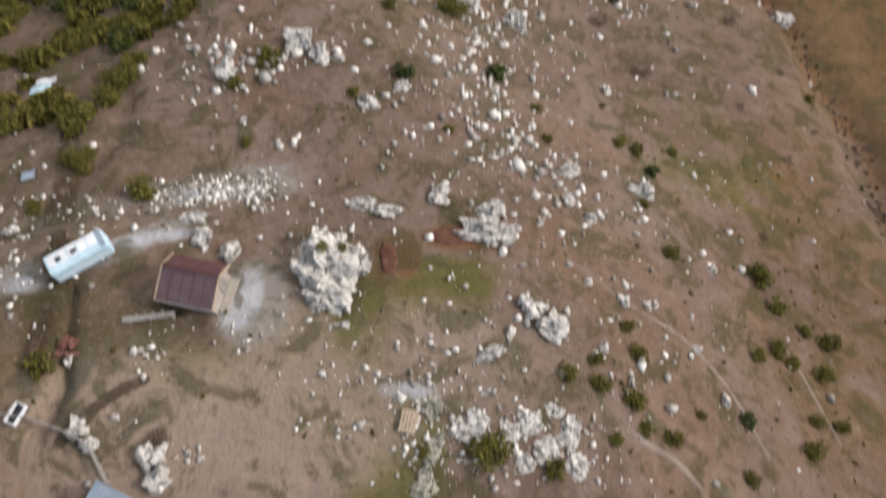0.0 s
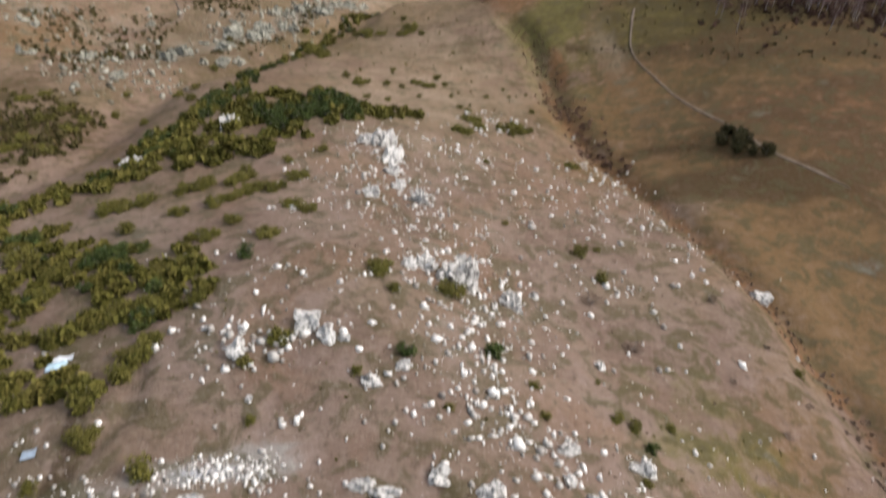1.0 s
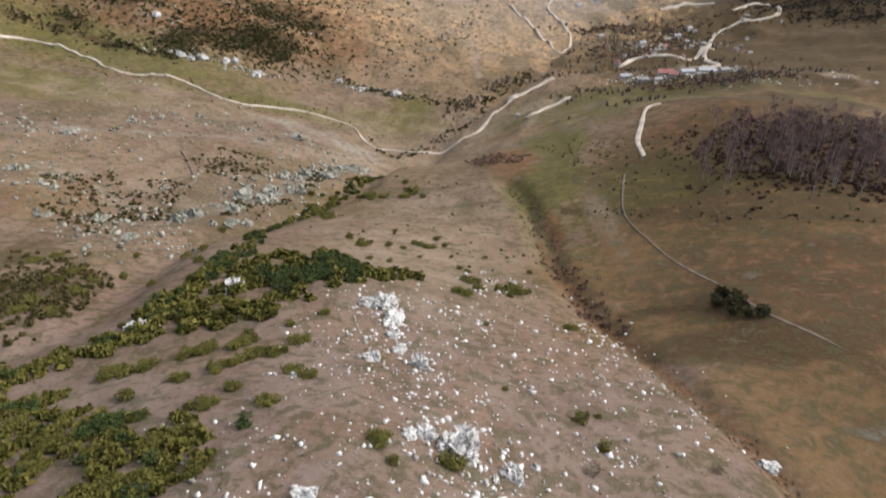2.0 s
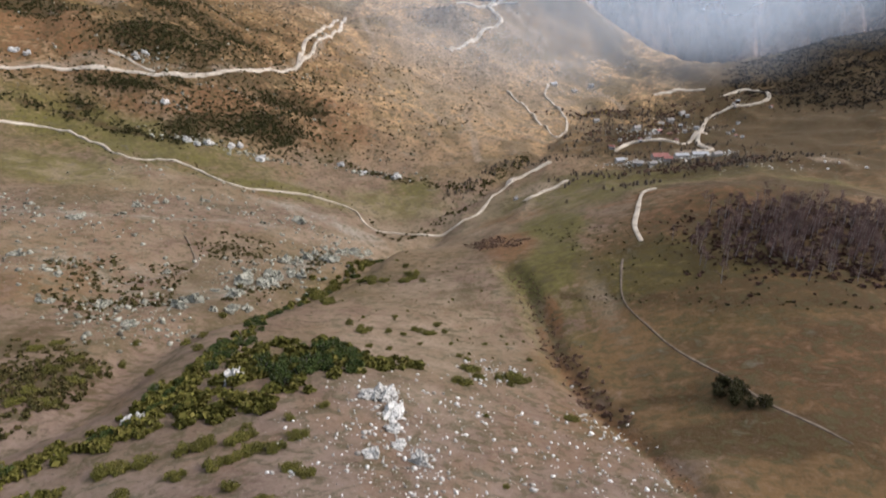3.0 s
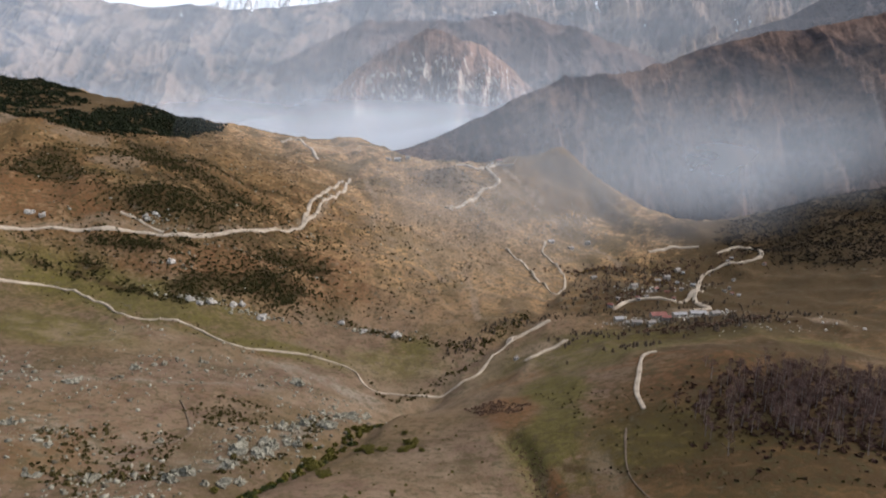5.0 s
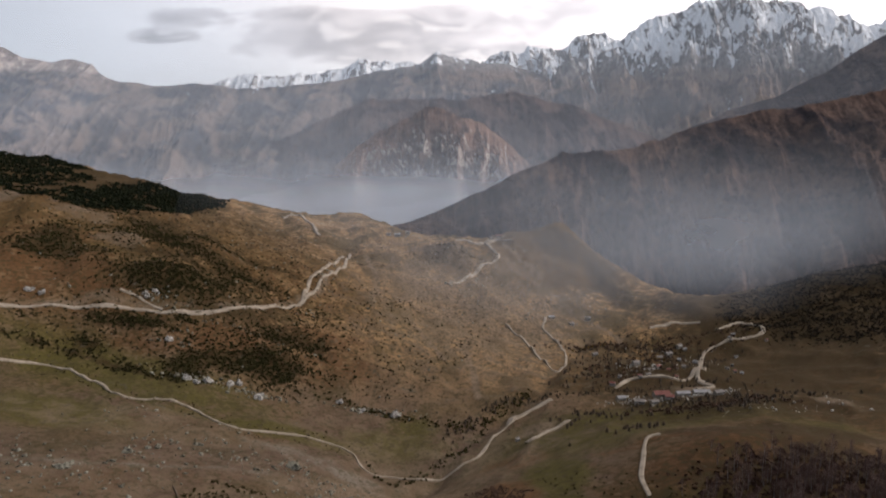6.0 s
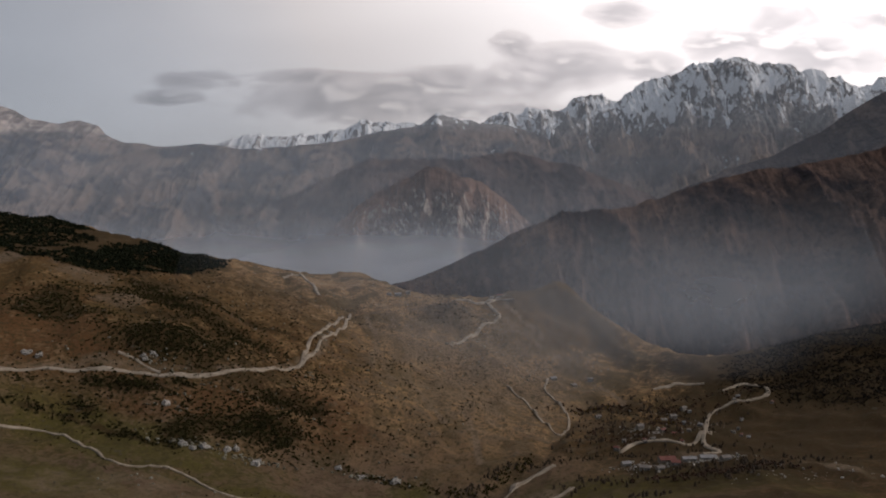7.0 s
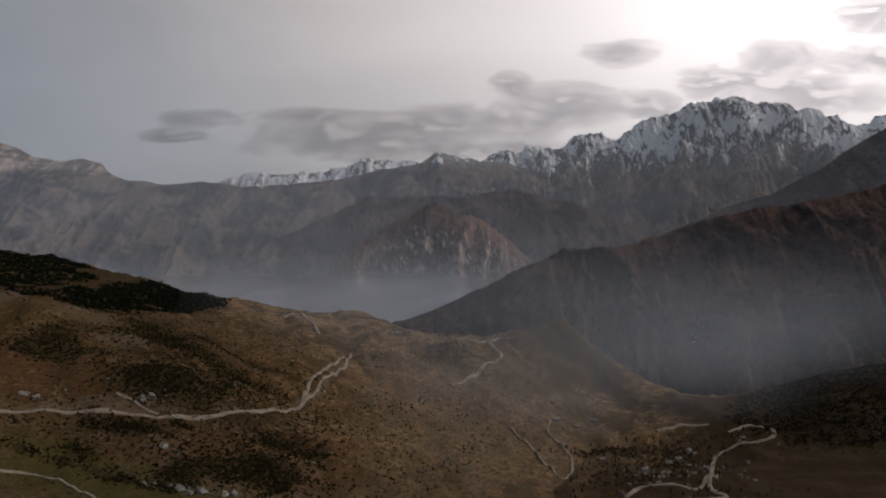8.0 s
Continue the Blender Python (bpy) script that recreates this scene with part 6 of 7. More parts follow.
SH4 = [(18.2, 151.6, 6.3), (21.2, 151.5, 4.5), (7.1, 153.7, 5.3), (5.1, 139.9, 5.0), (9.0, 146.9, 3.8), (-24.0, 184.8, 5.3), (-50.7, 249.4, 9.3), (-41.7, 224.2, 6.3), (-12.5, 264.3, 7.1), (-14.5, 256.4, 5.6), (-29.7, 258.0, 6.6), (-23.8, 257.2, 4.7), (-7.6, 190.3, 4.3), (-4.0, 188.1, 4.6), (9.4, 119.7, 1.5), (-46.6, 69.7, 5.3), (-48.0, 68.5, 4.4), (-37.4, 63.4, 4.1), (-34.5, 65.5, 3.7), (-49.7, 68.1, 3.6), (-43.3, 71.4, 3.5), (-52.5, 65.9, 4.4), (-52.0, 60.9, 4.3), (-61.7, 72.6, 5.9), (-35.7, 56.0, 3.8), (-29.7, 56.4, 3.0), (-39.0, 55.6, 3.8)]
SH5 = [(-25.6, 189.5, 2.6), (-22.8, 188.5, 2.4), (-16.4, 186, 2.4), (-12, 184.5, 2.0), (-8.8, 190.5, 3.0), (-1.7, 198, 2.4), (1, 192, 2.2), (-29.6, 193.5, 3.0), (-33.9, 259.5, 4.6), (-28.7, 254.5, 3.6), (-16, 255.5, 4.2), (-11.6, 259.5, 3.8), (-7.8, 253, 3.2), (-16, 278, 3.2), (-49.1, 244.5, 4.8), (-41.7, 222, 5.0), (4.9, 166.5, 2.0), (7.1, 163.5, 2.4), (8.9, 153, 2.6), (3.5, 139.5, 2.6), (14.6, 149.5, 3.2), (17.2, 146.5, 2.6), (19.7, 149.5, 2.8), (-16.1, 205.5, 2.2), (-6.5, 175.5, 1.8), (2.7, 180, 1.6)]
SH6 = [(-20.3, 166, 2.4), (-14.8, 165.5, 2.0), (13.1, 183, 1.6), (20.2, 185, 1.4), (25.2, 169.5, 1.8), (-51.3, 147.5, 3.2), (-65.9, 160, 3.2), (-72, 180.5, 3.0), (-75.2, 208, 3.2), (-75.6, 176, 3.2), (-74.2, 148, 2.8), (-85, 155.5, 3.0), (-88.5, 172, 2.6), (-105.8, 163.5, 4.2), (-108.9, 158.5, 4.4), (-94.1, 150.5, 4.6), (-87.8, 146, 3.8), (-95, 142, 5.0), (-92, 128, 5.0), (-87.4, 137.5, 4.6), (-91.9, 122, 4.6), (-86.1, 124, 4.2)]
GREENER = {(-3.9, 46.6), (5.8, 49.4), (-35.1, 52.8), (22.3, 38.4), (-46.6, 69.7), (-48.0, 68.5), (25.7, 11.1), (-26.1, 66.7)}
for x, y, size in SH1 + SH2 + SH3 + SH4 + SH5 + SH6:
    if size > 3.3:  # the wide ones are clumps of several plants
        for k in range(3):
            a = 2.1 * k + rng.uniform(0, 1)
            shrub("deep" if (x, y) in GREENER else "olive", x + 0.24 * size * math.cos(a), y + 0.24 * size * math.sin(a), 0.74 * size, "low shrubs on the slope", 0.7)
    else:
        shrub("deep" if (x, y) in GREENER else "olive", x, y, size * 1.25, "low shrubs on the slope", 0.8)
for x, y, size in DEAD:
    shrub("dead", x, y, size, "bare bushes on the slope", 0.7)
for x, y in ((-9.6, 23.3), (-8.0, 23.2)):
    ob = shrub("olive", x, y, 1.2, "shrubs on the outcrop", 0.8)
    ob.location.z += 2.4
# the left flank, thick with shrubs
LEFT_FLANK = [(-72.5, 85.1), (-60.3, 85.3), (-35.6, 72.9), (-27.5, 58.2), (-31.3, 53.5), (-29.2, 45.2), (-33.1, 37.2), (-45.3, 40.0), (-60, 55), (-75, 70)]
flank = scatter(LEFT_FLANK, 420, 3)
flank = flank[value_noise(flank[:, 0] / 8, flank[:, 1] / 8, 5) > -0.05]
scrub("low olive shrubs thick on the left flank", flank, 1.8, 4.2, 3, OLIVE, 120, "flank_shrubs", 0.5)
for x, y in scatter(LEFT_FLANK, 12, 9):
    shrub("deep", x, y, rng.uniform(2.0, 3.6), "evergreens on the left flank", 0.8)
# the grove
GROVE = [(-49.3, 104.1), (-52.6, 116.5), (-49.8, 133.5), (-48.4, 162.7), (-40.5, 176.6), (-25.3, 162.9), (-12.3, 153.9), (-1.8, 146.5), (-18.3, 131.3), (-25.9, 117.5), (-33.2, 109.0), (-41.2, 105.7)]
CORE = [(-38.6, 119), (-44, 140), (-40.9, 152), (-28.2, 164), (-15, 140), (-24, 122)]
scrub("olive-green shrubs of the grove on the ridge", scatter(GROVE, 190, 4), 3.0, 5.6, 4, OLIVE, 110, "grove_shrubs", 0.7)
for x, y in scatter(CORE, 60, 5):
    shrub("deep", x, y, rng.uniform(3.4, 5.2), "evergreens of the grove", 1.05)
GULLY_EDGE = [(-90, 75), (-73.9, 87.2), (-71.5, 92.9), (-65.5, 99.2), (-59.6, 105.2), (-57.3, 116.3), (-56.4, 126.6), (-56.7, 146.1), (-58.5, 175.7), (-61.0, 212), (-53.8, 241.6), (-40.4, 276.1), (-30, 340)]
scrub("olive shrubs along the gully's edge", np.concatenate([beside(GULLY_EDGE, 120, 2.4, 6), beside(GULLY_EDGE[:8], 170, 3.0, 16)]), 2.2, 4.6, 6, OLIVE, 110, "gully_shrubs", 0.75)
for x, y in np.concatenate([beside(GULLY_EDGE, 45, 2.2, 7), beside(GULLY_EDGE[3:9], 30, 2.0, 18)]):
    shrub("deep", x, y, rng.uniform(2.4, 4.4), "evergreens along the gully", 0.8)
for x, y in scatter([(64.3, 143.8), (71.5, 145.5), (76, 128.7), (69, 129.3)], 16, 8):
    shrub("conifer", x, y, rng.uniform(3.2, 4.6), "conifers in the field", 0.85)

# ---- the bare wood ----
def bare_tree_meshes(seed, height=1.0):
    r = random.Random(seed)
    tv, tf, cv, cf = [], [], [], []
    top = Vector((r.uniform(-0.06, 0.06), r.uniform(-0.06, 0.06), 1.0))
    limb(tv, tf, (0, 0, -0.05), top * 0.55, 0.018, 0.012, 5)
    limb(tv, tf, top * 0.55, top, 0.012, 0.003, 5)
    for k in range(26):
        h = r.uniform(0.22, 0.98)
        a, up_ = r.uniform(0, 6.283), r.uniform(0.3, 1.2)
        reach = 0.32 * (1.1 - h) + 0.05
        s = top * h
        e = s + Vector((math.cos(a), math.sin(a), up_)) * reach
        limb(cv, cf, s, e, 0.007, 0.003, 3)
        for j in range(5):
            t = r.uniform(0.3, 1.0)
            b = s.lerp(e, t)
            limb(cv, cf, b, b + Vector((r.uniform(-1, 1), r.uniform(-1, 1), r.uniform(0.2, 1.2))) * 0.1, 0.0045, 0.002, 3)
    return stick_mesh("trunk", tv, tf, PALE_BARK), stick_mesh("crown", cv, cf, PURPLE_TWIG)


BARE = [bare_tree_meshes(k) for k in range(5)]


def bare_tree(x, y, height, group):
    trunk, crown = BARE[rng.randint(5)]
    ob = thing("bare_tree", x, y, rng.uniform(0, 360), "leafless grey-brown tree in a purple-brown wood", "tree", group)
    ob.scale = (height * rng.uniform(1.0, 1.3), height * rng.uniform(1.0, 1.3), height)
    for nm, me in (("trunk", trunk), ("crown", crown)):
        p = new(nm, me)
        p.parent = ob
    return ob


WOOD = [(98, 250), (108, 264), (126, 276), (160, 270), (190, 262), (198, 228), (150, 200), (122, 205), (101, 224)]
for x, y in ragged(scatter(WOOD, 290, 11), 9, 111):
    bare_tree(x, y, rng.uniform(5.0, 8.5), "trees of the bare wood")
scrub("purple-brown leafless undergrowth of the wood", ragged(scatter(WOOD, 1700, 12), 14, 112), 1.2, 3.4, 12, foliage("undergrowth", (0.036, 0.019, 0.014), (0.085, 0.047, 0.035), (0.085, 0.045, 0.030)), 22, "undergrowth", 0.8)
RUSTY = foliage("rusty_bushes", (0.075, 0.046, 0.032), (0.16, 0.10, 0.07), (0.17, 0.10, 0.065))
scrub("rusty brown bushes in the ravine below the spur", np.concatenate([beside([(27, 262), (32, 240), (35, 205), (36, 172), (38, 151), (43, 134)], 260, 2.8, 13), scatter([(11, 318), (17.8, 294), (34.8, 286), (41.1, 296), (28, 319)], 300, 14)]), 0.8, 2.2, 13, RUSTY, 26, "ravine_scrub", 0.8)
scrub("dry brown grass tufts along the right ravine", beside([(43, 134), (46, 100), (50, 85), (54, 71), (56, 58), (56, 50), (54, 38), (58, 10)], 500, 1.3, 15), 0.5, 1.3, 15, TWIGS, 14, "dry_tufts", 0.6)

# ---- scrub on the slopes ----
OLIVE_DARK = foliage("dark_olive_scrub", (0.028, 0.025, 0.009), (0.085, 0.072, 0.024), (0.10, 0.066, 0.028))
scrub("scattered olive and brown scrub on the stony bank", np.concatenate([
    scatter([(-91, 114), (-109, 141), (-97, 158), (-84, 150), (-82, 124)], 330, 21), scatter([(-134, 204), (-150, 240), (-134, 262), (-108, 222), (-119, 195)], 190, 22),
    patchy(scatter([(-100, 150), (-200, 230), (-230, 330), (-60, 350), (-50, 290), (-75, 200)], 3600, 23), 34.0, 0.12), scatter([(-84, 96), (-110, 120), (-135, 160), (-100, 170), (-84, 140)], 260, 123)]), 1.0, 3.2, 24, OLIVE_DARK, 30)
scrub("dark scrub dotted over the green field", np.concatenate([scatter([(60, 215), (130, 180), (180, 200), (160, 215), (70, 300), (45, 320)], 230, 25), beside([(44, 226), (69, 207), (91, 194), (112, 184), (128, 180)], 60, 2.0, 26)]), 0.7, 2.0, 27, foliage("field_scrub", (0.022, 0.018, 0.010), (0.07, 0.055, 0.028)), 22)
HILL = [(-60, 440), (-300, 480), (-420, 700), (-470, 1050), (-250, 1200), (60, 1080), (90, 800), (0, 560)]
hill_places = scatter(HILL, 8500, 28)
zone_here = zone_weights(hill_places[:, 0], hill_places[:, 1])
hill_places = hill_places[(zone_here["dark"] * 0.5) + fractal(hill_places[:, 0], hill_places[:, 1], 90, 3, 8) > 0.05]
scrub("dark olive-brown scrub over the far hillside", hill_places, 0.8, 3.6, 29, foliage("hill_scrub", (0.024, 0.020, 0.010), (0.060, 0.047, 0.021), (0.075, 0.046, 0.024)), 16)
THICKET = foliage("hill_thicket", (0.020, 0.020, 0.007), (0.060, 0.053, 0.019), (0.070, 0.052, 0.022))
scrub("dark olive thickets below the hill road", np.concatenate([blots([(-231, 593, 34, 15, 520), (-184, 664, 26, 20, 300), (-133, 532, 22, 17, 640), (-185, 495, 8, 12, 260), (-115, 634, 18, 24, 170), (-359, 660, 13, 16, 200), (-353, 611, 14, 5, 120), (-263, 535, 8, 2.5, 90), (-236, 539, 14, 3.5, 170), (-206, 558, 8, 2.5, 80), (-259, 507, 7, 3.5, 70), (8, 1001, 26, 26, 260), (-300, 640, 50, 20, 160), (-60, 700, 40, 60, 160)], 131),
    beside([(-328, 768), (-292, 729), (-254, 702), (-220, 699)], 420, 9.0, 132), beside([(-330, 470), (-307, 480), (-290, 491), (-270, 496), (-239, 499), (-204, 473), (-180, 470)], 190, 2.4, 133)]), 1.8, 4.4, 134, THICKET, 24)
scrub("dark scrub patches on the far slope", blots([(-205, 640, 26, 16, 330), (-150, 560, 22, 14, 260), (-120, 575, 18, 10, 160), (-235, 548, 20, 4, 70), (-170, 530, 40, 6, 120), (-300, 520, 40, 6, 90), (-130, 520, 12, 8, 70), (-330, 700, 30, 10, 130), (-400, 770, 60, 16, 200), (-300, 760, 60, 12, 160), (-238, 600, 20, 12, 300), (-138, 530, 18, 12, 300), (-240, 541, 22, 2.5, 110), (-280, 490, 20, 3, 60), (-215, 478, 18, 3, 60), (-230, 735, 50, 8, 200), (-355, 645, 12, 22, 160), (-300, 712, 26, 9, 220), (-245, 690, 26, 9, 240), (-195, 672, 24, 8, 220), (-235, 595, 24, 10, 260), (-210, 618, 20, 9, 200), (-340, 628, 24, 12, 200), (-175, 518, 20, 8, 220), (-126, 582, 22, 9, 180), (-420, 790, 50, 24, 260), (20, 1100, 22, 10, 80)], 30), 1.8, 4.5, 31, THICKET, 22)
scrub("bushes along the lower hill road", np.concatenate([beside(MAIN[:14], 240, 7.0, 32), beside([(-360, 470), (-300, 500), (-250, 500), (-200, 480), (-100, 490)], 200, 5.0, 33)]), 0.9, 2.6, 34, foliage("road_scrub", (0.03, 0.025, 0.012), (0.085, 0.065, 0.032)), 20)
scrub("small bushes dotted over the spur's end", scatter([(-55, 215), (-10, 175), (20, 150), (30, 200), (15, 280), (-25, 320), (-45, 270)], 70, 35), 0.8, 2.2, 36, OLIVE, 26)
scrub("small dry tufts on the stony spur", np.concatenate([scatter([(-30, 15), (45, 5), (55, 60), (40, 140), (-30, 130), (-45, 60)], 420, 37)]), 0.25, 0.8, 38, TWIGS, 12, "dry_tufts", 0.6)
scrub("small olive tufts on the stony spur", np.concatenate([scatter([(-40, 5), (45, -2), (50, 40), (-40, 60)], 160, 39), scatter([(28, 5), (45, 5), (42, 30), (28, 28)], 60, 40)]), 0.3, 0.9, 41, OLIVE, 16, "green_tufts", 0.6)

# ---- woods on the far ridges ----
def far_wood(label, places, low, high, seed, material, tiers=3, sides=6):
    """A far wood: ragged tiered crowns on short stems."""
    r = np.random.RandomState(seed)
    v, f = [], []
    z = land(places[:, 0], places[:, 1])
    for (x, y), g in zip(places, z):
        h = r.uniform(low, high)
        for t in range(tiers):
            b, top, rad = g + h * (0.08 + 0.27 * t), g + h * (0.5 + 0.25 * t), h * (0.30 - 0.075 * t)
            k = len(v)
            a0 = r.uniform(0, 6.28)
            for s in range(sides):
                q = rad * r.uniform(0.6, 1.25)
                v.append((x + q * math.cos(a0 + 6.283 * s / sides), y + q * math.sin(a0 + 6.283 * s / sides), b + r.uniform(-0.06, 0.06) * h))
            v.append((x + r.uniform(-0.05, 0.05) * h, y, top))
            for s in range(sides):
                f.append((k + s, k + (s + 1) % sides, k + sides))
    ob = fast_mesh("far_wood", np.array(v), np.array(f), material, False)
    return tagged(ob, label, "wood", kind="stuff")


RIDGE_WOOD = [(-900, 900), (-800, 1300), (-640, 1240), (-593, 1195), (-489, 1007), (-473, 921), (-408, 767), (-423, 741), (-436, 744), (-478, 776), (-560, 800)]
CREST_WOOD = [(-463, 887), (-453, 1059), (-441, 1157), (-328, 1055), (-302, 994), (-333, 870), (-372, 806), (-392, 748)]
ridge = np.concatenate([ragged(scatter(RIDGE_WOOD, 7000, 51), 6, 151), ragged(scatter(CREST_WOOD, 4200, 50), 9, 150)])
ridge = ridge[fractal(ridge[:, 0], ridge[:, 1], 60, 3, 18) > -0.40]
scrub("dark conifer wood on the hill's crest", ridge, 4.5, 9.5, 52, NEEDLES, 11, "far_wood", 1.0)
right_wood = ragged(scatter([(352, 850), (430, 960), (560, 900), (760, 940), (760, 620), (470, 600), (390, 640), (345, 740), (318, 800)], 15000, 53), 20, 153)
right_wood = right_wood[fractal(right_wood[:, 0], right_wood[:, 1], 100, 3, 19) > -0.30]
scrub("dark leafless wood on the slope across the valley", right_wood, 2.4, 5.6, 54, foliage("far_bare_wood", (0.018, 0.014, 0.011), (0.042, 0.033, 0.025), (0.050, 0.035, 0.024)), 11, "far_wood", 0.8)
stream = beside([(3, 453), (15, 466), (28, 488), (38, 505), (60, 520), (98, 512), (118, 524), (150, 505), (173, 440), (201, 436)], 240, 5.0, 55)
scrub("dark leafless hedges along the foot of the hill", np.concatenate([beside([(-88, 508), (-61, 498), (-35, 489), (-10, 482), (14, 465), (31, 476), (50, 505), (70, 535)], 260, 3.0, 161), beside([(-50, 412), (-29, 388), (-9, 408), (17, 439), (35, 478)], 90, 2.6, 162)]), 1.6, 4.2, 163, OLIVE_DARK, 24, "stream_hedge", 0.9)
scrub("rusty leafless trees round the village", blots([(168, 432, 22, 7, 150), (165, 724, 26, 6, 130), (236, 726, 10, 8, 60), (216, 680, 14, 10, 80), (166, 581, 18, 10, 60), (140, 600, 14, 40, 60), (300, 745, 30, 14, 80)], 164), 2.2, 5.5, 165, RUSTY, 22, "village_thicket", 1.1)
scrub("golden autumn poplars by the village road", blots([(214, 676, 5, 4, 22), (160, 722, 12, 3, 16)], 166), 2.4, 4.6, 167, foliage("golden_leaves", (0.13, 0.085, 0.022), (0.21, 0.14, 0.045), (0.16, 0.10, 0.04)), 26, "poplars", 1.8)
far_wood("dark trees along the valley stream", stream, 1.5, 4.0, 56, foliage("stream_trees", (0.022, 0.018, 0.013), (0.065, 0.05, 0.036), (0.09, 0.055, 0.03)), 2)
far_wood("bare trees among the village houses", np.concatenate([scatter([(120, 600), (200, 560), (260, 640), (330, 760), (250, 800), (150, 760)], 300, 57), blots([(172, 462, 22, 6, 40), (174, 418, 22, 5, 40), (198, 445, 12, 8, 36), (210, 710, 34, 16, 130), (122, 590, 14, 30, 60), (100, 445, 16, 12, 50), (202, 520, 24, 14, 50), (240, 470, 20, 8, 30), (104, 380, 14, 6, 24)], 157)]), 1.5, 5.0, 58, foliage("village_trees", (0.03, 0.024, 0.018), (0.085, 0.062, 0.045), (0.11, 0.07, 0.04)), 2)

# ---- stones ----
rubble("white limestone rubble strewn over the spur", np.concatenate([
    blots([(2, 40, 6, 9, 300), (4, 58, 6, 9, 330), (10, 33, 5, 6, 170), (-3, 70, 7, 10, 300), (-20, 47, 7, 5, 130), (-8, 90, 7, 10, 380), (-13, 112, 5, 8, 200), (14, 24, 7, 7, 150), (33, 55, 12, 16, 90), (22, 85, 12, 18, 120), (-23, 62, 8, 7, 150)], 61),
    patchy(scatter([(-45, 2), (30, 2), (34, 60), (28, 130), (-30, 120), (-50, 60)], 6200, 62), 7.0, 0.20)]), 0.07, 0.95, 63, 5.0)
rubble("larger white stones down the middle of the spur", blots([(-12.5, 117, 4, 4, 40), (-9, 106, 3, 5, 40), (-7, 94, 4, 5, 50), (-2, 84, 5, 5, 40), (1, 66, 4, 4, 70), (3, 55, 4, 6, 90), (2, 44, 4, 5, 80), (8, 37, 4, 4, 60), (-22, 50, 4, 3, 40), (-20, 47, 4, 3, 30), (-14, 50, 3, 2, 24), (14, 155, 4, 4, 24), (24, 72, 8, 8, 14), (38, 50, 8, 8, 10), (14, 17, 6, 5, 26), (24, 15, 7, 5, 10)], 84), 0.35, 1.35, 85, 2.5)
rubble("heap of broken white stones behind the hut", blots([(-19.0, 30.6, 2.6, 0.9, 240), (-16.4, 30.2, 0.7, 1.3, 110), (-22.5, 29.5, 1.8, 0.6, 60), (-30, 28, 6, 1.5, 120), (-37, 21, 4, 2.5, 160), (-22, 14.6, 0.8, 0.9, 40)], 64), 0.10, 0.7, 65, 2.0)
rubble("stones in rows in the yard and round the ledge", blots([(-5.5, 12.6, 3.4, 0.6, 70), (-7.0, 9.2, 1.8, 0.5, 40), (0, 14, 4, 2, 90), (5, 8, 4.5, 2, 340), (-1.2, 8, 0.9, 2.6, 150), (-18.3, 7.0, 1.2, 0.6, 26), (-10.3, 26, 2, 2, 40), (-8.5, 20, 3, 2.4, 60), (-16, 16.5, 2, 1.2, 40)], 66), 0.10, 0.6, 67, 2.5)
rubble("grey stones over the opposite bank", np.concatenate([
    blots([(-150, 235, 22, 14, 420), (-112, 205, 12, 10, 220), (-95, 186, 10, 8, 160), (-75, 255, 14, 14, 320), (-60, 285, 10, 14, 260), (-50, 325, 12, 14, 260), (-170, 300, 30, 16, 380), (-140, 350, 26, 20, 320), (-75, 355, 16, 12, 200)], 68),
    patchy(scatter([(-85, 160), (-190, 210), (-260, 330), (-200, 420), (-60, 400), (-45, 300)], 3200, 69), 30.0, 0.10)]), 0.4, 2.6, 70, 4.0, GREY_RUBBLE)
rubble("pale stones and scree on the hillside", np.concatenate([
    blots([(-165, 480, 20, 5, 200), (-125, 482, 10, 4, 100), (-50, 495, 18, 5, 160), (-235, 574, 10, 5, 90), (-200, 528, 10, 12, 90), (40, 900, 40, 60, 300), (100, 950, 40, 60, 260), (150, 830, 40, 30, 160), (-180, 565, 40, 3, 120), (-125, 700, 6, 50, 120), (60, 1000, 14, 20, 90)], 71),
    scatter(HILL, 700, 72)]), 0.6, 3.2, 73, 3.0, GREY_RUBBLE)
rubble("stones on the spur's end", blots([(14, 155, 7, 7, 120), (0, 130, 16, 14, 130), (35, 128, 5, 6, 70), (22, 105, 12, 14, 160), (40, 95, 6, 12, 110)], 74), 0.25, 1.3, 75, 3.0)


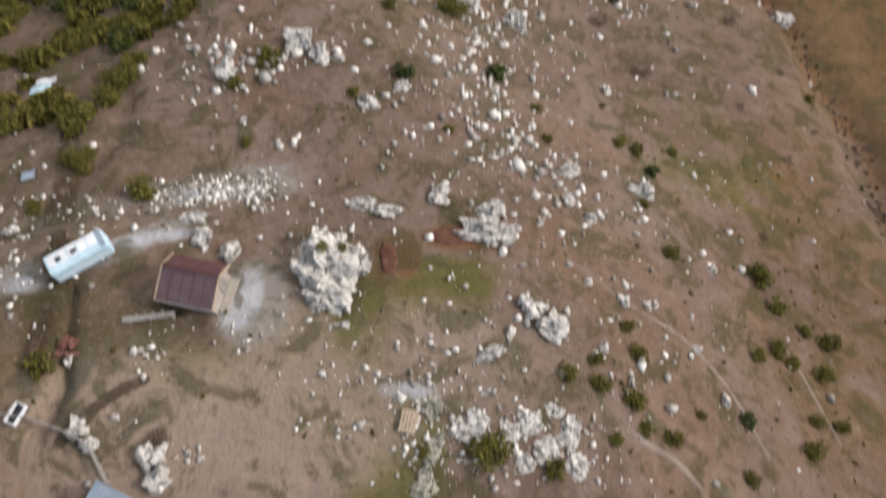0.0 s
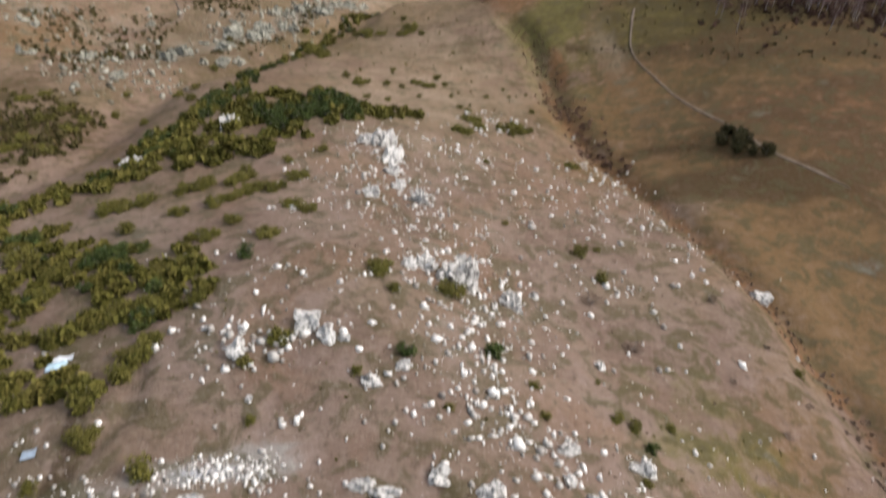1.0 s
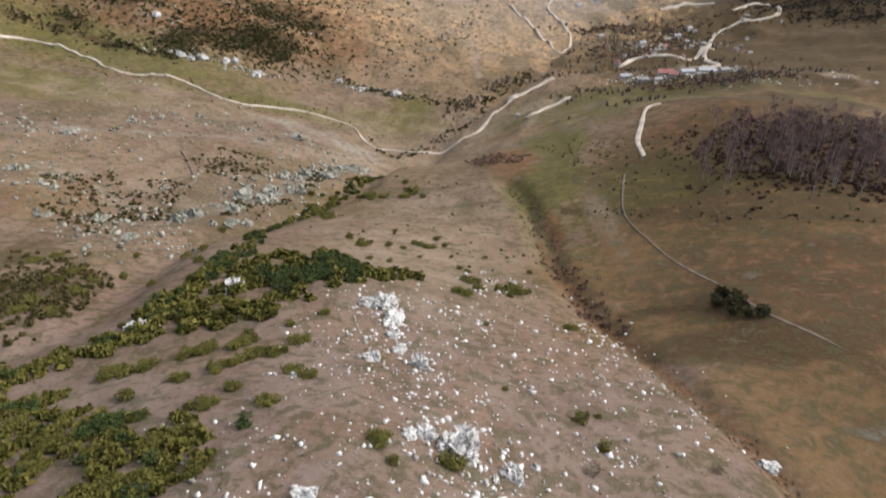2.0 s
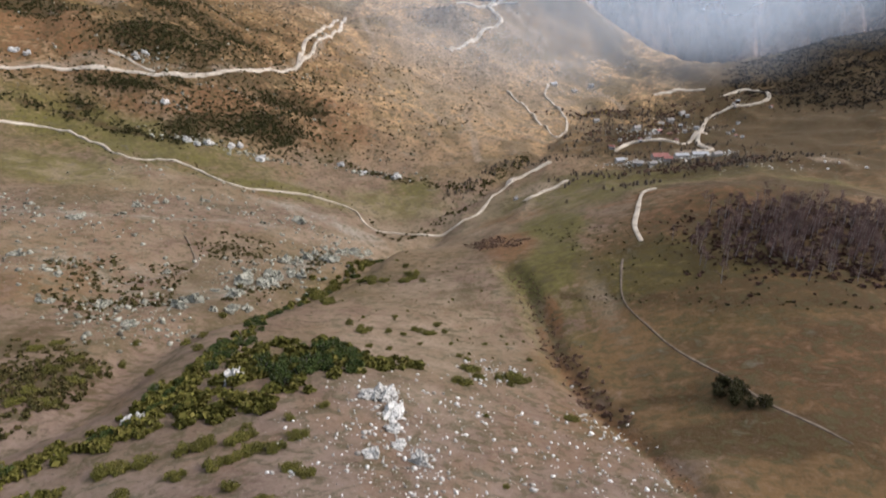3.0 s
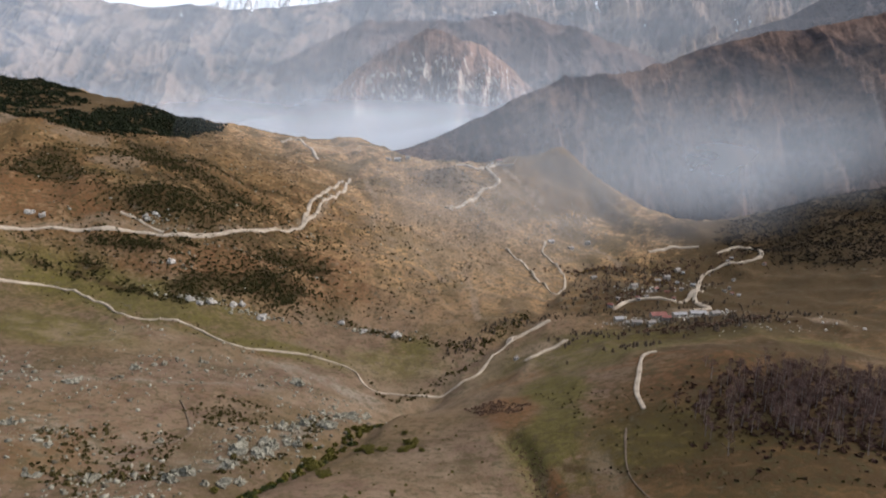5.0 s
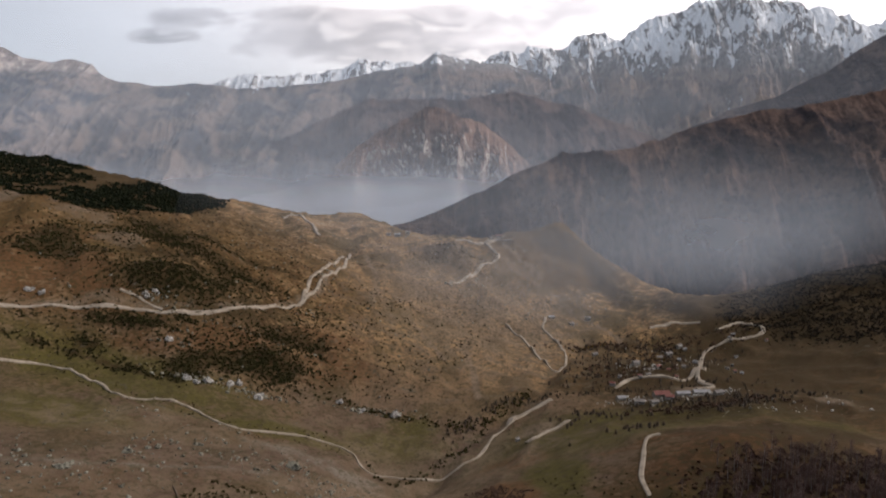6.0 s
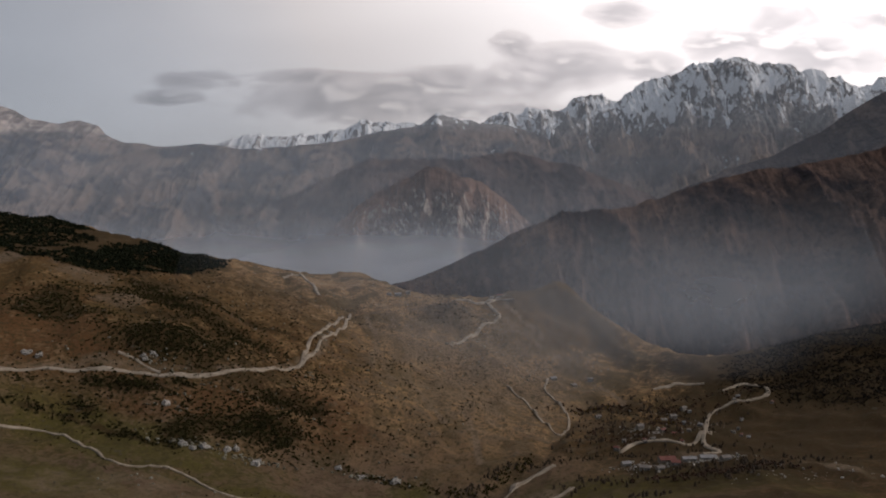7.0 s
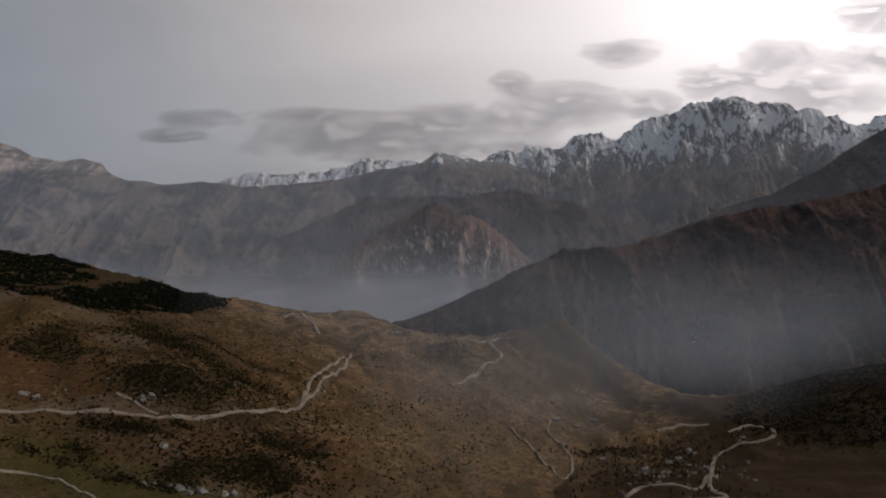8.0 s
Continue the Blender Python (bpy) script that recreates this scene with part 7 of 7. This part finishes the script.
# ---- the village ----
def house(x, y, wide, deep, tall, turn, roof_material, roof_words):
    wide, deep, tall = 0.68 * wide, 0.72 * deep, 0.8 * tall
    ob = thing("house", x, y, turn, "small pale village house with a %s roof" % roof_words, "house", "village houses")
    part("wall", boxed((wide, deep, tall + 1.5), (0, 0, tall / 2 - 0.75)), CREAM, ob)
    rise = 0.24 * deep
    for s in (-1, 1):
        g = bmesh.new()
        g.faces.new([g.verts.new(p) for p in ((s * wide * 0.49, -deep * 0.49, tall), (s * wide * 0.49, deep * 0.49, tall), (s * wide * 0.49, 0, tall + rise))])
        part("gable", g, CREAM, ob)
    slope = math.degrees(math.atan2(rise, deep / 2))
    run = math.hypot(deep / 2, rise) * 1.12
    for s in (-1, 1):
        part("roof", boxed((wide * 1.08, run, 0.18), (0, s * deep * 0.27, tall + rise * 0.47 + 0.08), (-s * slope, 0, 0)), roof_material, ob)
    for k in range(3):
        win = part("window", boxed((0.9, 0.12, 1.1), (wide * (k - 1) * 0.3, -deep / 2 - 0.04, tall * 0.55)), WHITE_PAINT, ob)
        part("pane", boxed((0.7, 0.05, 0.9), (wide * (k - 1) * 0.3, -deep / 2 - 0.10, tall * 0.55)), DARK, win)
    part("door", boxed((0.12, 0.9, 2.0), (wide / 2 + 0.03, 0, 1.0)), GREY_BOARD, ob)
    part("chimney", boxed((0.5, 0.5, 1.2), (wide * 0.2, deep * 0.12, tall + rise + 0.2)), CREAM, ob)
    return ob


for x, y, wide, deep, tall, turn, red in [
        (128, 487, 9, 6, 3, 10, 2), (137, 473, 10, 6, 3, -8, 0), (146, 468, 8, 5, 2.6, 15, 0), (157, 489, 16, 9, 3.5, 4, 1), (158, 474, 9, 6, 3, -5, 1), (170, 482, 14, 6, 3, 6, 2),
        (183, 482, 16, 7, 3, 0, 2), (192, 474, 9, 6, 3, 12, 0), (131, 832, 10, 7, 5, 10, 2), (48, 429, 4, 3, 2.2, 20, 0)]:
    house(x, y, wide, deep, tall, turn, (ROOF_DULL, ROOF_BRICK, ROOF_TIN)[red], ("weathered grey", "rust-red sheet", "pale tin")[red])
for x, y, wide, deep, tall, turn, red in [
        (90, 1118, 13, 8, 4, 5, 1), (78, 1124, 9, 7, 3.5, 20, 0), (-67, 1074, 14, 8, 4, 0, 2), (-52, 1080, 9, 7, 3.5, 10, 0), (-80, 1070, 9, 6, 3.5, -10, 0), (169, 600, 9, 6, 3.2, 20, 0), (178, 584, 8, 6, 3, 0, 0),
        (186, 592, 7, 5, 3, 30, 1), (229, 696, 9, 7, 4, 10, 0), (215, 680, 8, 6, 3.5, 0, 0), (154, 694, 8, 6, 3, 15, 0), (250, 728, 9, 6, 3.5, 30, 0), (179, 852, 9, 6, 4, 0, 0), (155, 829, 8, 6, 3.5, 20, 0)]:
    house(x, y, wide, deep, tall, turn, (ROOF_DULL, ROOF_BRICK, ROOF_TIN)[red], ("weathered grey", "rust-red sheet", "pale tin")[red])

for (x, y), k in zip(beside([(140, 540), (190, 535), (225, 590), (245, 650), (280, 715), (330, 735)], 22, 16, 91), range(22)):
    house(float(x), float(y), rng.uniform(3.5, 6.5), rng.uniform(3, 4.5), rng.uniform(2.0, 3.0), rng.uniform(-40, 40), (ROOF_BRICK, ROOF_DULL, ROOF_TIN, ROOF_DULL)[k % 4], ("rust-red sheet", "weathered grey", "pale tin", "weathered grey")[k % 4])
rubble("pale rubble and debris round the village yards", blots([(135, 478, 10, 6, 120), (165, 480, 16, 6, 160), (195, 478, 8, 5, 80), (170, 592, 12, 10, 100), (240, 690, 25, 25, 120), (210, 405, 20, 10, 60), (90, 1116, 12, 5, 60), (-66, 1074, 14, 4, 60)], 92), 0.5, 2.6, 93, 2.5)
